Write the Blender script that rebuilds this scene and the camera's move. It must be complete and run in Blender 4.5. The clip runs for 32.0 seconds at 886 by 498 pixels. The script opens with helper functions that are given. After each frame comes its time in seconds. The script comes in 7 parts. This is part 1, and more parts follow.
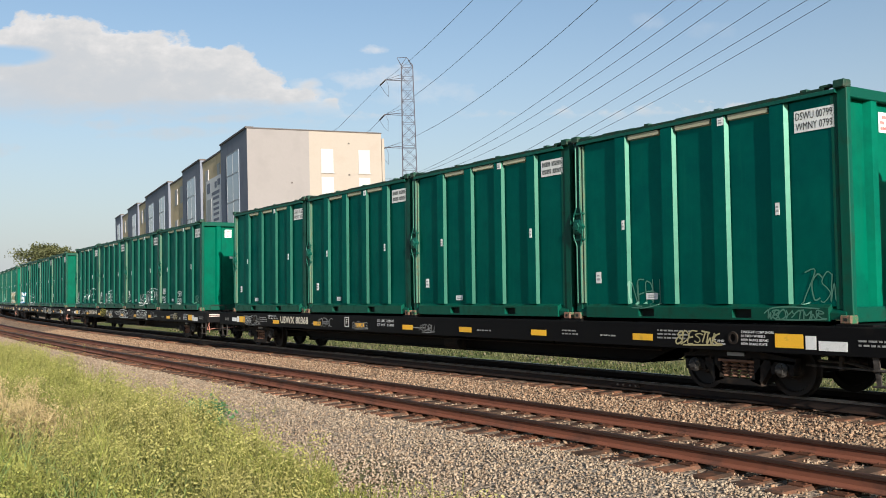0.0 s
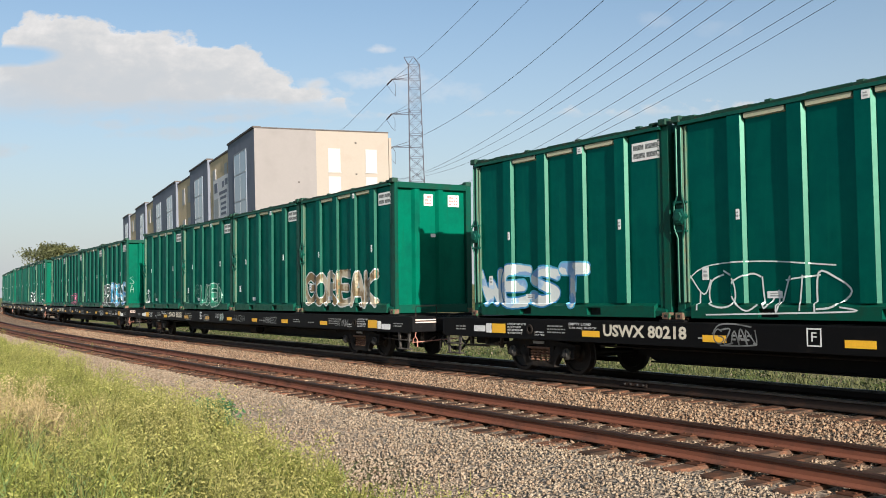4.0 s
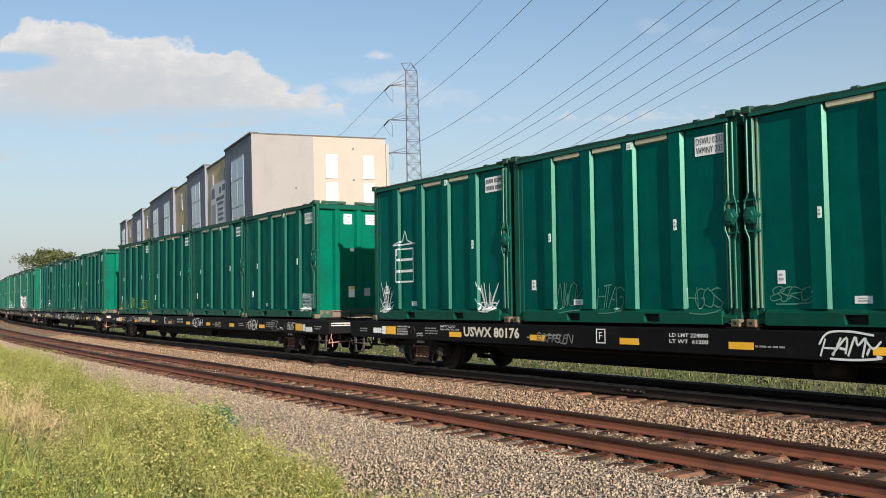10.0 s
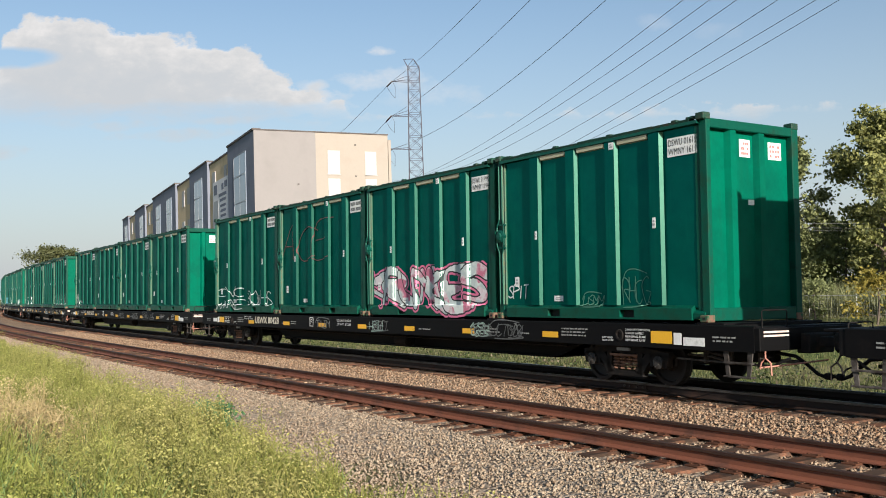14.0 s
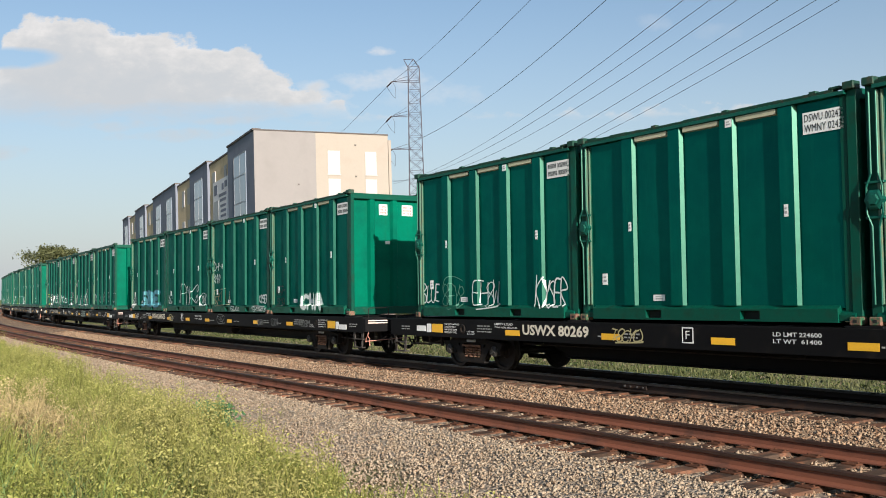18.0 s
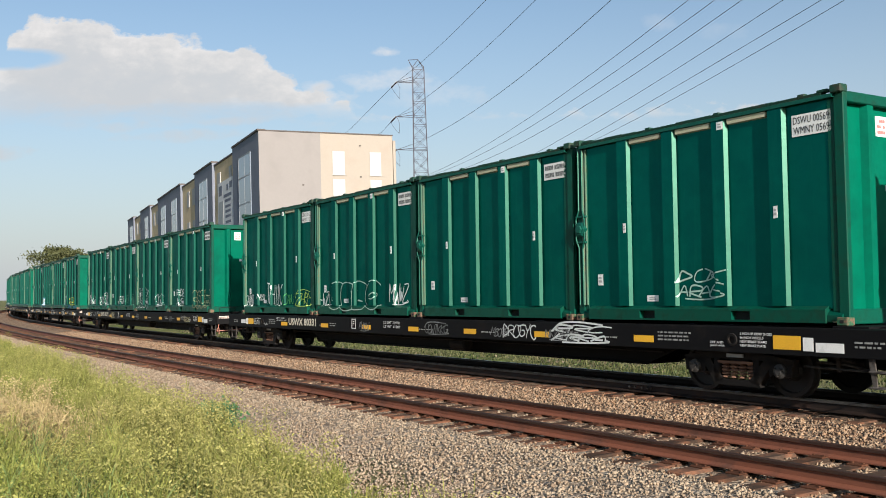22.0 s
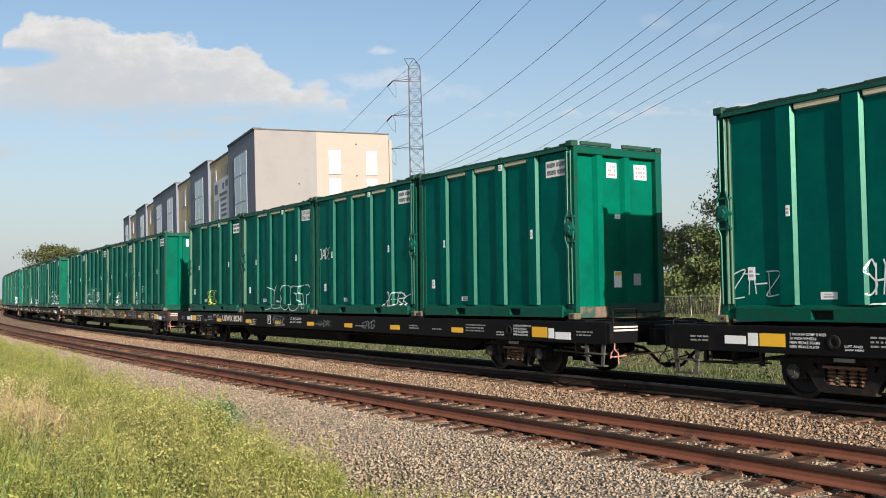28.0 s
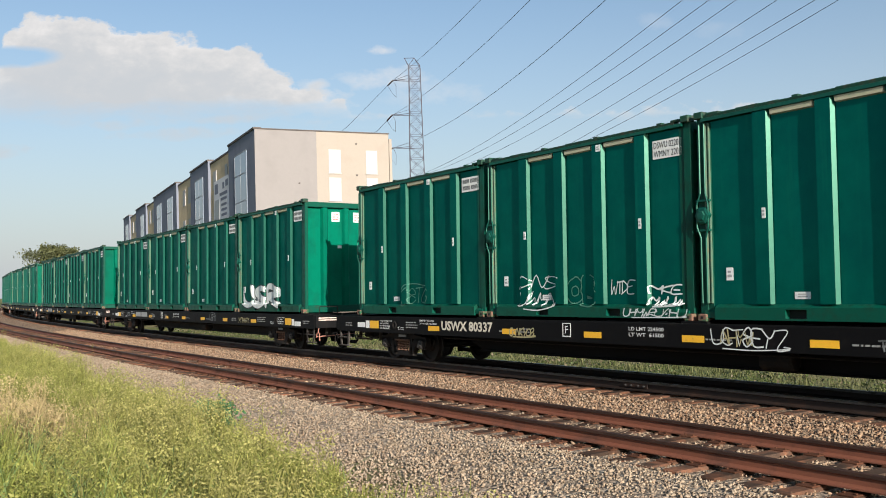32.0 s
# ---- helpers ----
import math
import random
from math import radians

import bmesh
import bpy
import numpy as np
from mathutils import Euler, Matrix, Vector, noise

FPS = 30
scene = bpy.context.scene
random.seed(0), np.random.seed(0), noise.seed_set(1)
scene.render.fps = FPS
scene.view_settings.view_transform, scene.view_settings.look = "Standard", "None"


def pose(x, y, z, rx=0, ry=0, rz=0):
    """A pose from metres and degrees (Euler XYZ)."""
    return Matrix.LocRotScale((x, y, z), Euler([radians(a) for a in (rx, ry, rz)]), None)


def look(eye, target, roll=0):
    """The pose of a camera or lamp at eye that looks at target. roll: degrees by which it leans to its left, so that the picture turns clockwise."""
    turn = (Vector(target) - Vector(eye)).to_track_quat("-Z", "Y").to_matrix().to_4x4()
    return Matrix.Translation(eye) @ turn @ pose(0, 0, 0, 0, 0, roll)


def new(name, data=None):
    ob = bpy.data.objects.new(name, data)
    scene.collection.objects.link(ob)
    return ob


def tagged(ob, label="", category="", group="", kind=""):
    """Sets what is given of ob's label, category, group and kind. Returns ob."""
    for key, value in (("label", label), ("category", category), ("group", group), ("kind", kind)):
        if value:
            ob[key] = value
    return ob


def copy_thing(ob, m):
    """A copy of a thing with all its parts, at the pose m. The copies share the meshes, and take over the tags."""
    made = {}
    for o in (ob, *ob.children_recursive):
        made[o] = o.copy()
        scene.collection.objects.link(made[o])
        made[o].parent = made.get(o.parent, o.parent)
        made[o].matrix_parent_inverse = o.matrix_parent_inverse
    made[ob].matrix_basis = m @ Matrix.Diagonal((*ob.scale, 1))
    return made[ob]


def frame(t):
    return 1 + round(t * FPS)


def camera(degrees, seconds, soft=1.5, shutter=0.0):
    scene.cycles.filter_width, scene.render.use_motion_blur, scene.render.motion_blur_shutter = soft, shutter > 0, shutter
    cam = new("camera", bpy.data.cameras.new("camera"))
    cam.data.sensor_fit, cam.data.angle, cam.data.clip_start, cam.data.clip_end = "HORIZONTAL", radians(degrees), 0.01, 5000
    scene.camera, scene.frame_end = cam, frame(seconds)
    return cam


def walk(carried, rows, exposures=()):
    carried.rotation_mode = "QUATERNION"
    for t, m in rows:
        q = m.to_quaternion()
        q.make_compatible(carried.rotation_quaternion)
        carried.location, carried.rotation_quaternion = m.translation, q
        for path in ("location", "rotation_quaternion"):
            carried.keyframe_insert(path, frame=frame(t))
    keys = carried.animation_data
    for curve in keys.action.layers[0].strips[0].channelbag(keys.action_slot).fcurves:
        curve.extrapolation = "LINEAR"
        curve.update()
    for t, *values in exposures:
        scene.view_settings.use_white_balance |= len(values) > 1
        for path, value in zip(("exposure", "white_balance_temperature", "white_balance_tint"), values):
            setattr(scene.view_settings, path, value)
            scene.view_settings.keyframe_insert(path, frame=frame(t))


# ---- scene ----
cam = camera(49.32, 32.0, soft=0.95, shutter=0.0)

# ---- camera: hand-held at one spot, small turns only ----
EYE_Z = 1.887
FOCAL = 1707.7


def eye_pose(dx, dy):
    yaw = math.degrees(math.atan(dx / FOCAL))
    pitch = math.degrees(0.037864) + math.degrees(math.atan(dy / FOCAL))
    return pose(0, 0, EYE_Z, 0, 0, yaw) @ pose(0, 0, 0, 90 + pitch) @ pose(0, 0, 0, 0, 0, -1.6175)


walk(cam, [
    (0, eye_pose(-12.5, -0.3)), (0.5, eye_pose(-12.4, -0.4)), (1, eye_pose(-10.5, -0.5)), (1.5, eye_pose(-8.4, -0.4)),
    (2, eye_pose(-6.8, -0.1)), (2.5, eye_pose(-5.9, -0.4)), (3, eye_pose(-5.6, -0.8)), (3.5, eye_pose(-0.4, -1.2)),
    (5.5, eye_pose(0.1, -0.1)), (6, eye_pose(0, 0)), (6.5, eye_pose(-1.9, -0.1)), (7, eye_pose(-3.4, 0)),
    (7.5, eye_pose(-2.4, -0.3)), (8, eye_pose(-2.9, 0)), (8.5, eye_pose(-2.7, 0)), (9, eye_pose(-10.9, 17.5)),
    (9.5, eye_pose(-9.5, 13.1)), (10, eye_pose(-5.2, 9.2)), (10.5, eye_pose(-4.5, 7.1)), (11, eye_pose(-7.2, 5.6)),
    (11.5, eye_pose(-5.6, 3.9)), (12, eye_pose(-5.1, 2.8)), (12.5, eye_pose(-5.5, 1.9)), (13, eye_pose(-5.6, 1.4)),
    (13.5, eye_pose(-4.6, 1.8)), (14, eye_pose(-1, 2.5)), (14.5, eye_pose(-1.8, 2.9)), (16.5, eye_pose(-1.8, 2.8)),
    (17, eye_pose(-1.8, 2.9)), (17.5, eye_pose(-0.7, 2.8)), (18, eye_pose(-0.8, 2.8)), (18.5, eye_pose(1.5, 2.9)),
    (19, eye_pose(1.3, 2.9)), (19.5, eye_pose(4.1, 2.7)), (20, eye_pose(5.6, 2.3)), (20.5, eye_pose(5.6, 2.8)),
    (21, eye_pose(4.3, 3.3)), (21.5, eye_pose(4.2, 3.3)), (22, eye_pose(7.3, 3.8)), (22.5, eye_pose(5.9, 4.1)),
    (23, eye_pose(5.9, 3.2)), (23.5, eye_pose(3.7, 3)), (24, eye_pose(2.8, 2.9)), (24.5, eye_pose(2.8, 2.9)),
    (25, eye_pose(0.8, 3)), (25.5, eye_pose(1, 3)), (27.5, eye_pose(1.2, 2.3)), (28, eye_pose(0.4, 1.6)),
    (28.5, eye_pose(0.1, 1.4)), (29, eye_pose(0.6, 1.3)), (29.5, eye_pose(3.7, 0.8)), (30, eye_pose(4.1, 0.8)),
    (30.5, eye_pose(3.5, 0.8)), (31, eye_pose(2.5, 0.9)), (31.5, eye_pose(1.3, 0.9)), (32, eye_pose(0.6, 0.8)),
])

# ---- light ----
SUN_EL = radians(19.0)
SUN_X, SUN_Y = 0.3525, -0.9358
sun = new("sun", bpy.data.lights.new("sun", "SUN"))
sun.data.energy, sun.data.angle, sun.data.color = 4.4, radians(0.6), (1.0, 0.92, 0.82)
sun.matrix_world = look((SUN_X * 100, SUN_Y * 100, 100 * math.tan(SUN_EL)), (0, 0, 0))
scene.view_settings.exposure = 0.95


class Nodes:
    """A small writer of node trees."""

    def __init__(self, tree):
        self.tree = tree

    def add(self, kind, values=None, **settings):
        n = self.tree.nodes.new(kind)
        for key, value in settings.items():
            setattr(n, key, value)
        for key, value in (values or {}).items():
            if isinstance(value, bpy.types.NodeSocket):
                self.tree.links.new(value, n.inputs[key])
            else:
                n.inputs[key].default_value = value
        return n

    def math(self, op, a, b=0.0, clamp=False):
        return self.add("ShaderNodeMath", {0: a, 1: b}, operation=op, use_clamp=clamp).outputs[0]

    def noise(self, scale, detail=4.0, rough=0.55, vector=None, stretch=None):
        if stretch is not None:
            vector = self.add("ShaderNodeMapping", {"Vector": vector, "Scale": stretch}).outputs[0]
        v = {"Scale": scale, "Detail": detail, "Roughness": rough}
        if vector is not None:
            v["Vector"] = vector
        return self.add("ShaderNodeTexNoise", v).outputs["Fac"]

    def ramp(self, fac, *stops):
        n = self.add("ShaderNodeValToRGB", {"Fac": fac})
        e = n.color_ramp.elements
        while len(e) < len(stops):
            e.new(0.5)
        for el, (at, col) in zip(e, stops):
            el.position, el.color = at, (*col, 1) if len(col) == 3 else col
        return n.outputs["Color"]

    def mix(self, fac, a, b, blend="MIX"):
        n = self.add("ShaderNodeMix", {0: fac}, data_type="RGBA", blend_type=blend)
        for i, value in ((6, a), (7, b)):
            if isinstance(value, bpy.types.NodeSocket):
                self.tree.links.new(value, n.inputs[i])
            else:
                n.inputs[i].default_value = (*value, 1) if len(value) == 3 else value
        return n.outputs[2]


def sky_world():
    world = bpy.data.worlds.new("sky")
    world.use_nodes = True
    tree = world.node_tree
    tree.nodes.clear()
    N = Nodes(tree)
    sky = N.add("ShaderNodeTexSky", sky_type="NISHITA")
    sky.sun_disc, sky.sun_elevation, sky.sun_rotation = False, SUN_EL, math.atan2(SUN_X, SUN_Y)
    sky.air_density, sky.dust_density, sky.ozone_density = 1.0, 1.6, 1.0
    d = N.add("ShaderNodeTexCoord").outputs["Generated"]
    s = N.add("ShaderNodeSeparateXYZ", {0: d})
    y = N.math("MAXIMUM", s.outputs[1], 0.05)
    u, v = N.math("DIVIDE", s.outputs[0], y), N.math("DIVIDE", s.outputs[2], y)
    flat = N.add("ShaderNodeCombineXYZ", {0: u, 1: v}).outputs[0]
    puff = N.noise(17.0, 8.0, 0.58, flat, (1.0, 1.7, 1.0))
    lump = N.noise(42.0, 6.0, 0.6, flat, (1.0, 1.5, 1.0))
    wisp = N.noise(8.0, 7.0, 0.62, flat, (0.7, 3.0, 1.0))
    bulge = N.math("ADD", N.math("MULTIPLY", N.math("SUBTRACT", puff, 0.5), 0.046), N.math("MULTIPLY", N.math("SUBTRACT", lump, 0.5), 0.030))
    # the big cloud: a puffy sloping upper edge and a soft flat underside
    at = N.math("DIVIDE", N.math("ADD", u, 0.52), 0.44, True)
    grey = lambda q: (q * 2.5, q * 2.5, q * 2.5)
    crest = N.ramp(at, *[((a + 0.52) / 0.44, grey(h)) for a, h in ((-0.520, 0.205), (-0.470, 0.222), (-0.452, 0.268), (-0.425, 0.291), (-0.362, 0.281), (-0.250, 0.257), (-0.200, 0.246), (-0.176, 0.228), (-0.150, 0.204), (-0.100, 0.191), (-0.085, 0.170))])
    top = N.math("SUBTRACT", N.math("ADD", N.math("MULTIPLY", crest, 0.4), 0.009), v)
    edge = N.math("MULTIPLY", N.math("ADD", top, bulge), 170.0, True)
    foot = N.math("SUBTRACT", N.math("SUBTRACT", v, 0.174), N.math("MULTIPLY", N.math("ADD", u, 0.13), -0.012))
    foot = N.math("ADD", foot, N.math("ADD", N.math("MULTIPLY", N.math("SUBTRACT", wisp, 0.5), 0.060), N.math("MULTIPLY", bulge, 0.5)))
    low = N.math("MULTIPLY", foot, 40.0, True)
    thin = N.math("ADD", 0.42, N.math("MULTIPLY", N.math("ADD", N.math("ADD", u, 0.50), N.math("MULTIPLY", N.math("SUBTRACT", v, 0.19), 3.0)), 3.2), True)
    body = N.math("MULTIPLY", N.math("MULTIPLY", edge, low), thin)
    nu, nv = N.math("DIVIDE", N.math("ADD", u, 0.452), 0.050), N.math("DIVIDE", N.math("SUBTRACT", v, 0.2520), 0.0095)
    notch = N.math("ADD", N.math("SUBTRACT", N.math("ADD", N.math("MULTIPLY", nu, nu), N.math("MULTIPLY", nv, nv)), 0.75), N.math("MULTIPLY", bulge, 30.0))
    body = N.math("MULTIPLY", body, N.math("ADD", N.math("MULTIPLY", notch, 0.8), 0.12, True))
    total = N.math("MULTIPLY", body, 0.94)
    for cu, cv, ru, rv, a in ((-0.130, 0.212, 0.021, 0.009, 0.75), (-0.122, 0.190, 0.045, 0.009, 0.65), (-0.063, 0.249, 0.019, 0.006, 0.75),
                              (-0.060, 0.219, 0.055, 0.014, 0.55), (-0.010, 0.200, 0.06, 0.016, 0.32), (-0.475, 0.153, 0.065, 0.011, 0.75), (-0.270, 0.166, 0.070, 0.008, 0.65), (-0.330, 0.178, 0.050, 0.007, 0.70), (-0.215, 0.181, 0.045, 0.007, 0.75), (-0.120, 0.203, 0.030, 0.010, 0.85),
                              (0.293, 0.258, 0.03, 0.012, 0.10), (0.229, 0.272, 0.02, 0.010, 0.16)):
        du = N.math("DIVIDE", N.math("SUBTRACT", u, cu), ru)
        dv = N.math("DIVIDE", N.math("SUBTRACT", v, cv), rv)
        r = N.math("SUBTRACT", 1.0, N.math("ADD", N.math("MULTIPLY", du, du), N.math("MULTIPLY", dv, dv)))
        r = N.math("ADD", r, N.math("ADD", N.math("MULTIPLY", N.math("SUBTRACT", puff, 0.52), 3.0), N.math("MULTIPLY", N.math("SUBTRACT", lump, 0.52), 2.6)))
        r = N.math("MULTIPLY", N.math("MULTIPLY", r, 0.75, True), a)
        total = N.math("MAXIMUM", total, r)
    ahead = N.math("MULTIPLY", N.math("SUBTRACT", s.outputs[1], 0.3), 6.0, True)
    total = N.math("MULTIPLY", total, ahead)
    shade = N.ramp(N.math("ADD", N.math("MULTIPLY", N.math("ADD", puff, lump), 0.42), N.math("MULTIPLY", top, 3.2)), (0.36, (6.9, 6.65, 6.5)), (0.47, (5.9, 5.8, 5.75)), (0.56, (5.2, 5.25, 5.35)), (0.68, (4.9, 5.05, 5.25)))
    # pale haze towards the horizon
    haze = N.math("POWER", N.math("SUBTRACT", 1.0, N.math("MINIMUM", N.math("MAXIMUM", N.math("MULTIPLY", s.outputs[2], 2.6), 0.0), 1.0)), 1.75)
    blue = N.mix(1.0, sky.outputs[0], (0.955, 1.050, 1.115), "MULTIPLY")
    clear = N.mix(N.math("MULTIPLY", haze, 0.85), blue, (4.58, 4.80, 5.25))
    col = N.mix(total, clear, shade)
    bg = N.add("ShaderNodeBackground", {"Color": col, "Strength": 0.066})
    out = N.add("ShaderNodeOutputWorld", {"Surface": bg.outputs[0]})
    scene.world = world


sky_world()


# ---- materials ----
def material(name, base, rough=0.6, metal=0.0, spots=None, spot_scale=3.0, spot_range=(0.5, 0.7), grain=60.0, grain_amount=0.18,
             bump=0.15, bump_dist=0.004, vary=0.0, streaks=None, streak_range=(0.55, 0.75), coat=0.0, spec=0.35, per=False, two=None, two_scale=0.7, flake=0.0, flake_colour=(1, 1, 1), flake_rough=0.2):
    m = bpy.data.materials.new(name)
    m.use_nodes = True
    m.node_tree.nodes.clear()
    N = Nodes(m.node_tree)
    where = N.add("ShaderNodeTexCoord").outputs["Object"]
    info = N.add("ShaderNodeObjectInfo")
    shift = where
    if vary or per:
        moved = N.add("ShaderNodeCombineXYZ", {0: N.math("MULTIPLY", info.outputs["Random"], 37.0), 1: N.math("MULTIPLY", info.outputs["Random"], 91.0)}).outputs[0]
        shift = N.add("ShaderNodeVectorMath", {0: where, 1: moved}).outputs[0]
    fine = N.noise(grain, 3.0, 0.6, shift)
    col = N.mix(fine, tuple(c * (1 - grain_amount) for c in base), tuple(min(1, c * (1 + grain_amount)) for c in base))
    if two:
        f = N.ramp(N.noise(two_scale, 5.0, 0.6, shift), (0.35, (0, 0, 0)), (0.68, (1, 1, 1)))
        col = N.mix(f, col, two)
    r = rough
    if spots:
        f = N.ramp(N.noise(spot_scale, 6.0, 0.65, shift), (spot_range[0], (0, 0, 0)), (spot_range[1], (1, 1, 1)))
        col = N.mix(f, col, spots)
        r = N.math("ADD", rough, N.math("MULTIPLY", f, 0.25), True)
    if streaks:
        f = N.ramp(N.noise(5.0, 5.0, 0.6, shift, (1.6, 1.6, 0.12)), (streak_range[0], (0, 0, 0)), (streak_range[1], (1, 1, 1)))
        col = N.mix(N.math("MULTIPLY", f, 0.6), col, streaks)
    if vary:
        k = N.add("ShaderNodeMapRange", {0: info.outputs["Random"], 3: 1 - vary, 4: 1 + vary}).outputs[0]
        hsv = N.add("ShaderNodeHueSaturation", {"Value": k, "Color": col})
        col = hsv.outputs[0]
    b = N.add("ShaderNodeBsdfPrincipled", {"Base Color": col, "Roughness": r, "Metallic": metal, "Coat Weight": coat, "Specular IOR Level": spec})
    if bump:
        h = N.math("ADD", N.noise(grain * 0.7, 4.0, 0.6, shift), N.math("MULTIPLY", N.noise(grain * 0.06, 3.0, 0.5, shift), 1.5))
        bn = N.add("ShaderNodeBump", {"Strength": bump, "Distance": bump_dist, "Height": h})
        m.node_tree.links.new(bn.outputs[0], b.inputs["Normal"])
    out = b.outputs[0]
    if flake:
        # the coloured sheen of metallic paint
        gl = N.add("ShaderNodeBsdfGlossy", {"Color": (*flake_colour, 1), "Roughness": flake_rough})
        if bump:
            m.node_tree.links.new(bn.outputs[0], gl.inputs["Normal"])
        out = N.add("ShaderNodeMixShader", {0: flake, 1: out, 2: gl.outputs[0]}).outputs[0]
    N.add("ShaderNodeOutputMaterial", {0: out})
    return m


# light painted in: GREEN for sunlit ends, PANEL shaded sides, RIB lit flanks
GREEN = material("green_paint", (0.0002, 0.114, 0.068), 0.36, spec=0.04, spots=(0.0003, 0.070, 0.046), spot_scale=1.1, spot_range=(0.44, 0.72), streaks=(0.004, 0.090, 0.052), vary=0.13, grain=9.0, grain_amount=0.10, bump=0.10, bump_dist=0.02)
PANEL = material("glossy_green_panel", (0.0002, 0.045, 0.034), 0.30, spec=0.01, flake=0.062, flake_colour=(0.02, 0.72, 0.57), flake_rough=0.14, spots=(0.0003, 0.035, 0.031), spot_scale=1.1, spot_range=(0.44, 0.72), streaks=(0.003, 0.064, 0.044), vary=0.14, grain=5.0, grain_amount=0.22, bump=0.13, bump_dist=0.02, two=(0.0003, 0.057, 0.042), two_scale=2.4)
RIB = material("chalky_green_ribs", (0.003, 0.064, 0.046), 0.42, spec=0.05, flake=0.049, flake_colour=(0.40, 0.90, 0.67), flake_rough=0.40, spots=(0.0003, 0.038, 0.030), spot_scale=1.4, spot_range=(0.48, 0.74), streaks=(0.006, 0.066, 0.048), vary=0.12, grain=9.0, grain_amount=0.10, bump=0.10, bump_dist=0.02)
GREEN_TRIM = material("green_trim_paint", (0.001, 0.062, 0.040), 0.40, spec=0.15, spots=(0.008, 0.046, 0.028), spot_scale=4.0, vary=0.12, bump=0.15)
CREAM = material("sun_bleached_cream", (0.44, 0.43, 0.31), 0.75, spots=(0.36, 0.40, 0.27), spot_scale=5.0, vary=0.12)
CAST = material("worn_casting", (0.17, 0.088, 0.062), 0.7, spots=(0.02, 0.10, 0.05), spot_scale=9.0, spot_range=(0.45, 0.6), vary=0.15)
CAST_TOP = material("dark_casting", (0.006, 0.045, 0.028), 0.6, spots=(0.05, 0.045, 0.032), spot_scale=8.0, vary=0.15)
RUSTED = material("rust_stained_sill", (0.020, 0.060, 0.042), 0.75, spots=(0.17, 0.105, 0.08), spot_scale=3.5, spot_range=(0.46, 0.58))
RUBBER = material("grey_gasket", (0.075, 0.15, 0.105), 0.7, spots=(0.13, 0.14, 0.08), spot_scale=7.0)
# near-black fill that stands in for the shade inside pockets and casting holes
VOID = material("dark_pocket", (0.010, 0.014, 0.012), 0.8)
WHITE = material("white_decal", (0.72, 0.73, 0.72), 0.5, spots=(0.45, 0.47, 0.45), spot_scale=9.0, spot_range=(0.55, 0.8), vary=0.06, bump=0.0)
CREAM_INK = material("aged_white_lettering", (0.66, 0.61, 0.50), 0.6, spots=(0.45, 0.40, 0.33), spot_scale=9.0, spot_range=(0.5, 0.8), bump=0.0)
INK = material("black_ink", (0.02, 0.02, 0.022), 0.55, bump=0.0)
RED_INK = material("faded_red_ink", (0.52, 0.16, 0.15), 0.55, bump=0.0)
GREY_INK = material("grey_ink", (0.33, 0.34, 0.34), 0.55, bump=0.0)
BLACK = material("black_car_paint", (0.0042, 0.0042, 0.0048), 0.6, spec=0.12, spots=(0.017, 0.0145, 0.013), spot_scale=2.6, spot_range=(0.55, 0.80), vary=0.25, bump=0.2)
BROWN = material("brown_car_paint", (0.050, 0.029, 0.023), 0.7, spots=(0.022, 0.019, 0.018), spot_scale=2.6, spot_range=(0.42, 0.60), streaks=(0.085, 0.050, 0.036), bump=0.2)
GRIME = material("greasy_iron", (0.010, 0.009, 0.0085), 0.7, spec=0.18, spots=(0.034, 0.025, 0.019), spot_scale=4.0, vary=0.25)
# dust plus the sun on the end gear, both put into a paler grey
SUNLIT_DUSTY = material("dusty_iron", (0.080, 0.072, 0.066), 0.8, spec=0.15, spots=(0.028, 0.023, 0.020), spot_scale=6.0, spot_range=(0.42, 0.62), vary=0.25)
WHEEL = material("wheel_steel", (0.014, 0.012, 0.011), 0.6, metal=0.2, spots=(0.03, 0.022, 0.017), spot_scale=6.0)
BEARING = material("worn_bearing_cap", (0.036, 0.034, 0.032), 0.6, spots=(0.016, 0.015, 0.014), spot_scale=14.0)
SPRING = material("rusty_spring", (0.16, 0.085, 0.055), 0.75)
YELLOW = material("yellow_reflector", (0.78, 0.43, 0.03), 0.4, spots=(0.45, 0.27, 0.05), spot_scale=7.0, spot_range=(0.6, 0.8), vary=0.1, bump=0.0)
ORANGE = material("faded_orange_bar", (0.42, 0.19, 0.14), 0.6, spots=(0.20, 0.10, 0.07), spot_scale=9.0)
RAIL = material("rusty_rail", (0.165, 0.058, 0.033), 0.7, spots=(0.085, 0.036, 0.024), spot_scale=2.0, bump=0.25)
# much darker than RAIL, for the train's own track
RAIL_DARK = material("greasy_rail", (0.020, 0.014, 0.012), 0.6, spec=0.2, spots=(0.045, 0.024, 0.017), spot_scale=2.0, bump=0.2)
RAIL_SHINE = material("polished_rail_head", (0.10, 0.10, 0.10), 0.35, metal=0.7, spots=(0.05, 0.045, 0.04), spot_scale=3.0, bump=0.0)
RAIL_TOP = material("worn_rail_head", (0.045, 0.024, 0.018), 0.55, metal=0.25, spots=(0.075, 0.035, 0.024), spot_scale=3.0)
PLATE = material("rusty_plate", (0.085, 0.036, 0.021), 0.9, spec=0.1, spots=(0.055, 0.026, 0.018), spot_scale=6.0, vary=0.2)
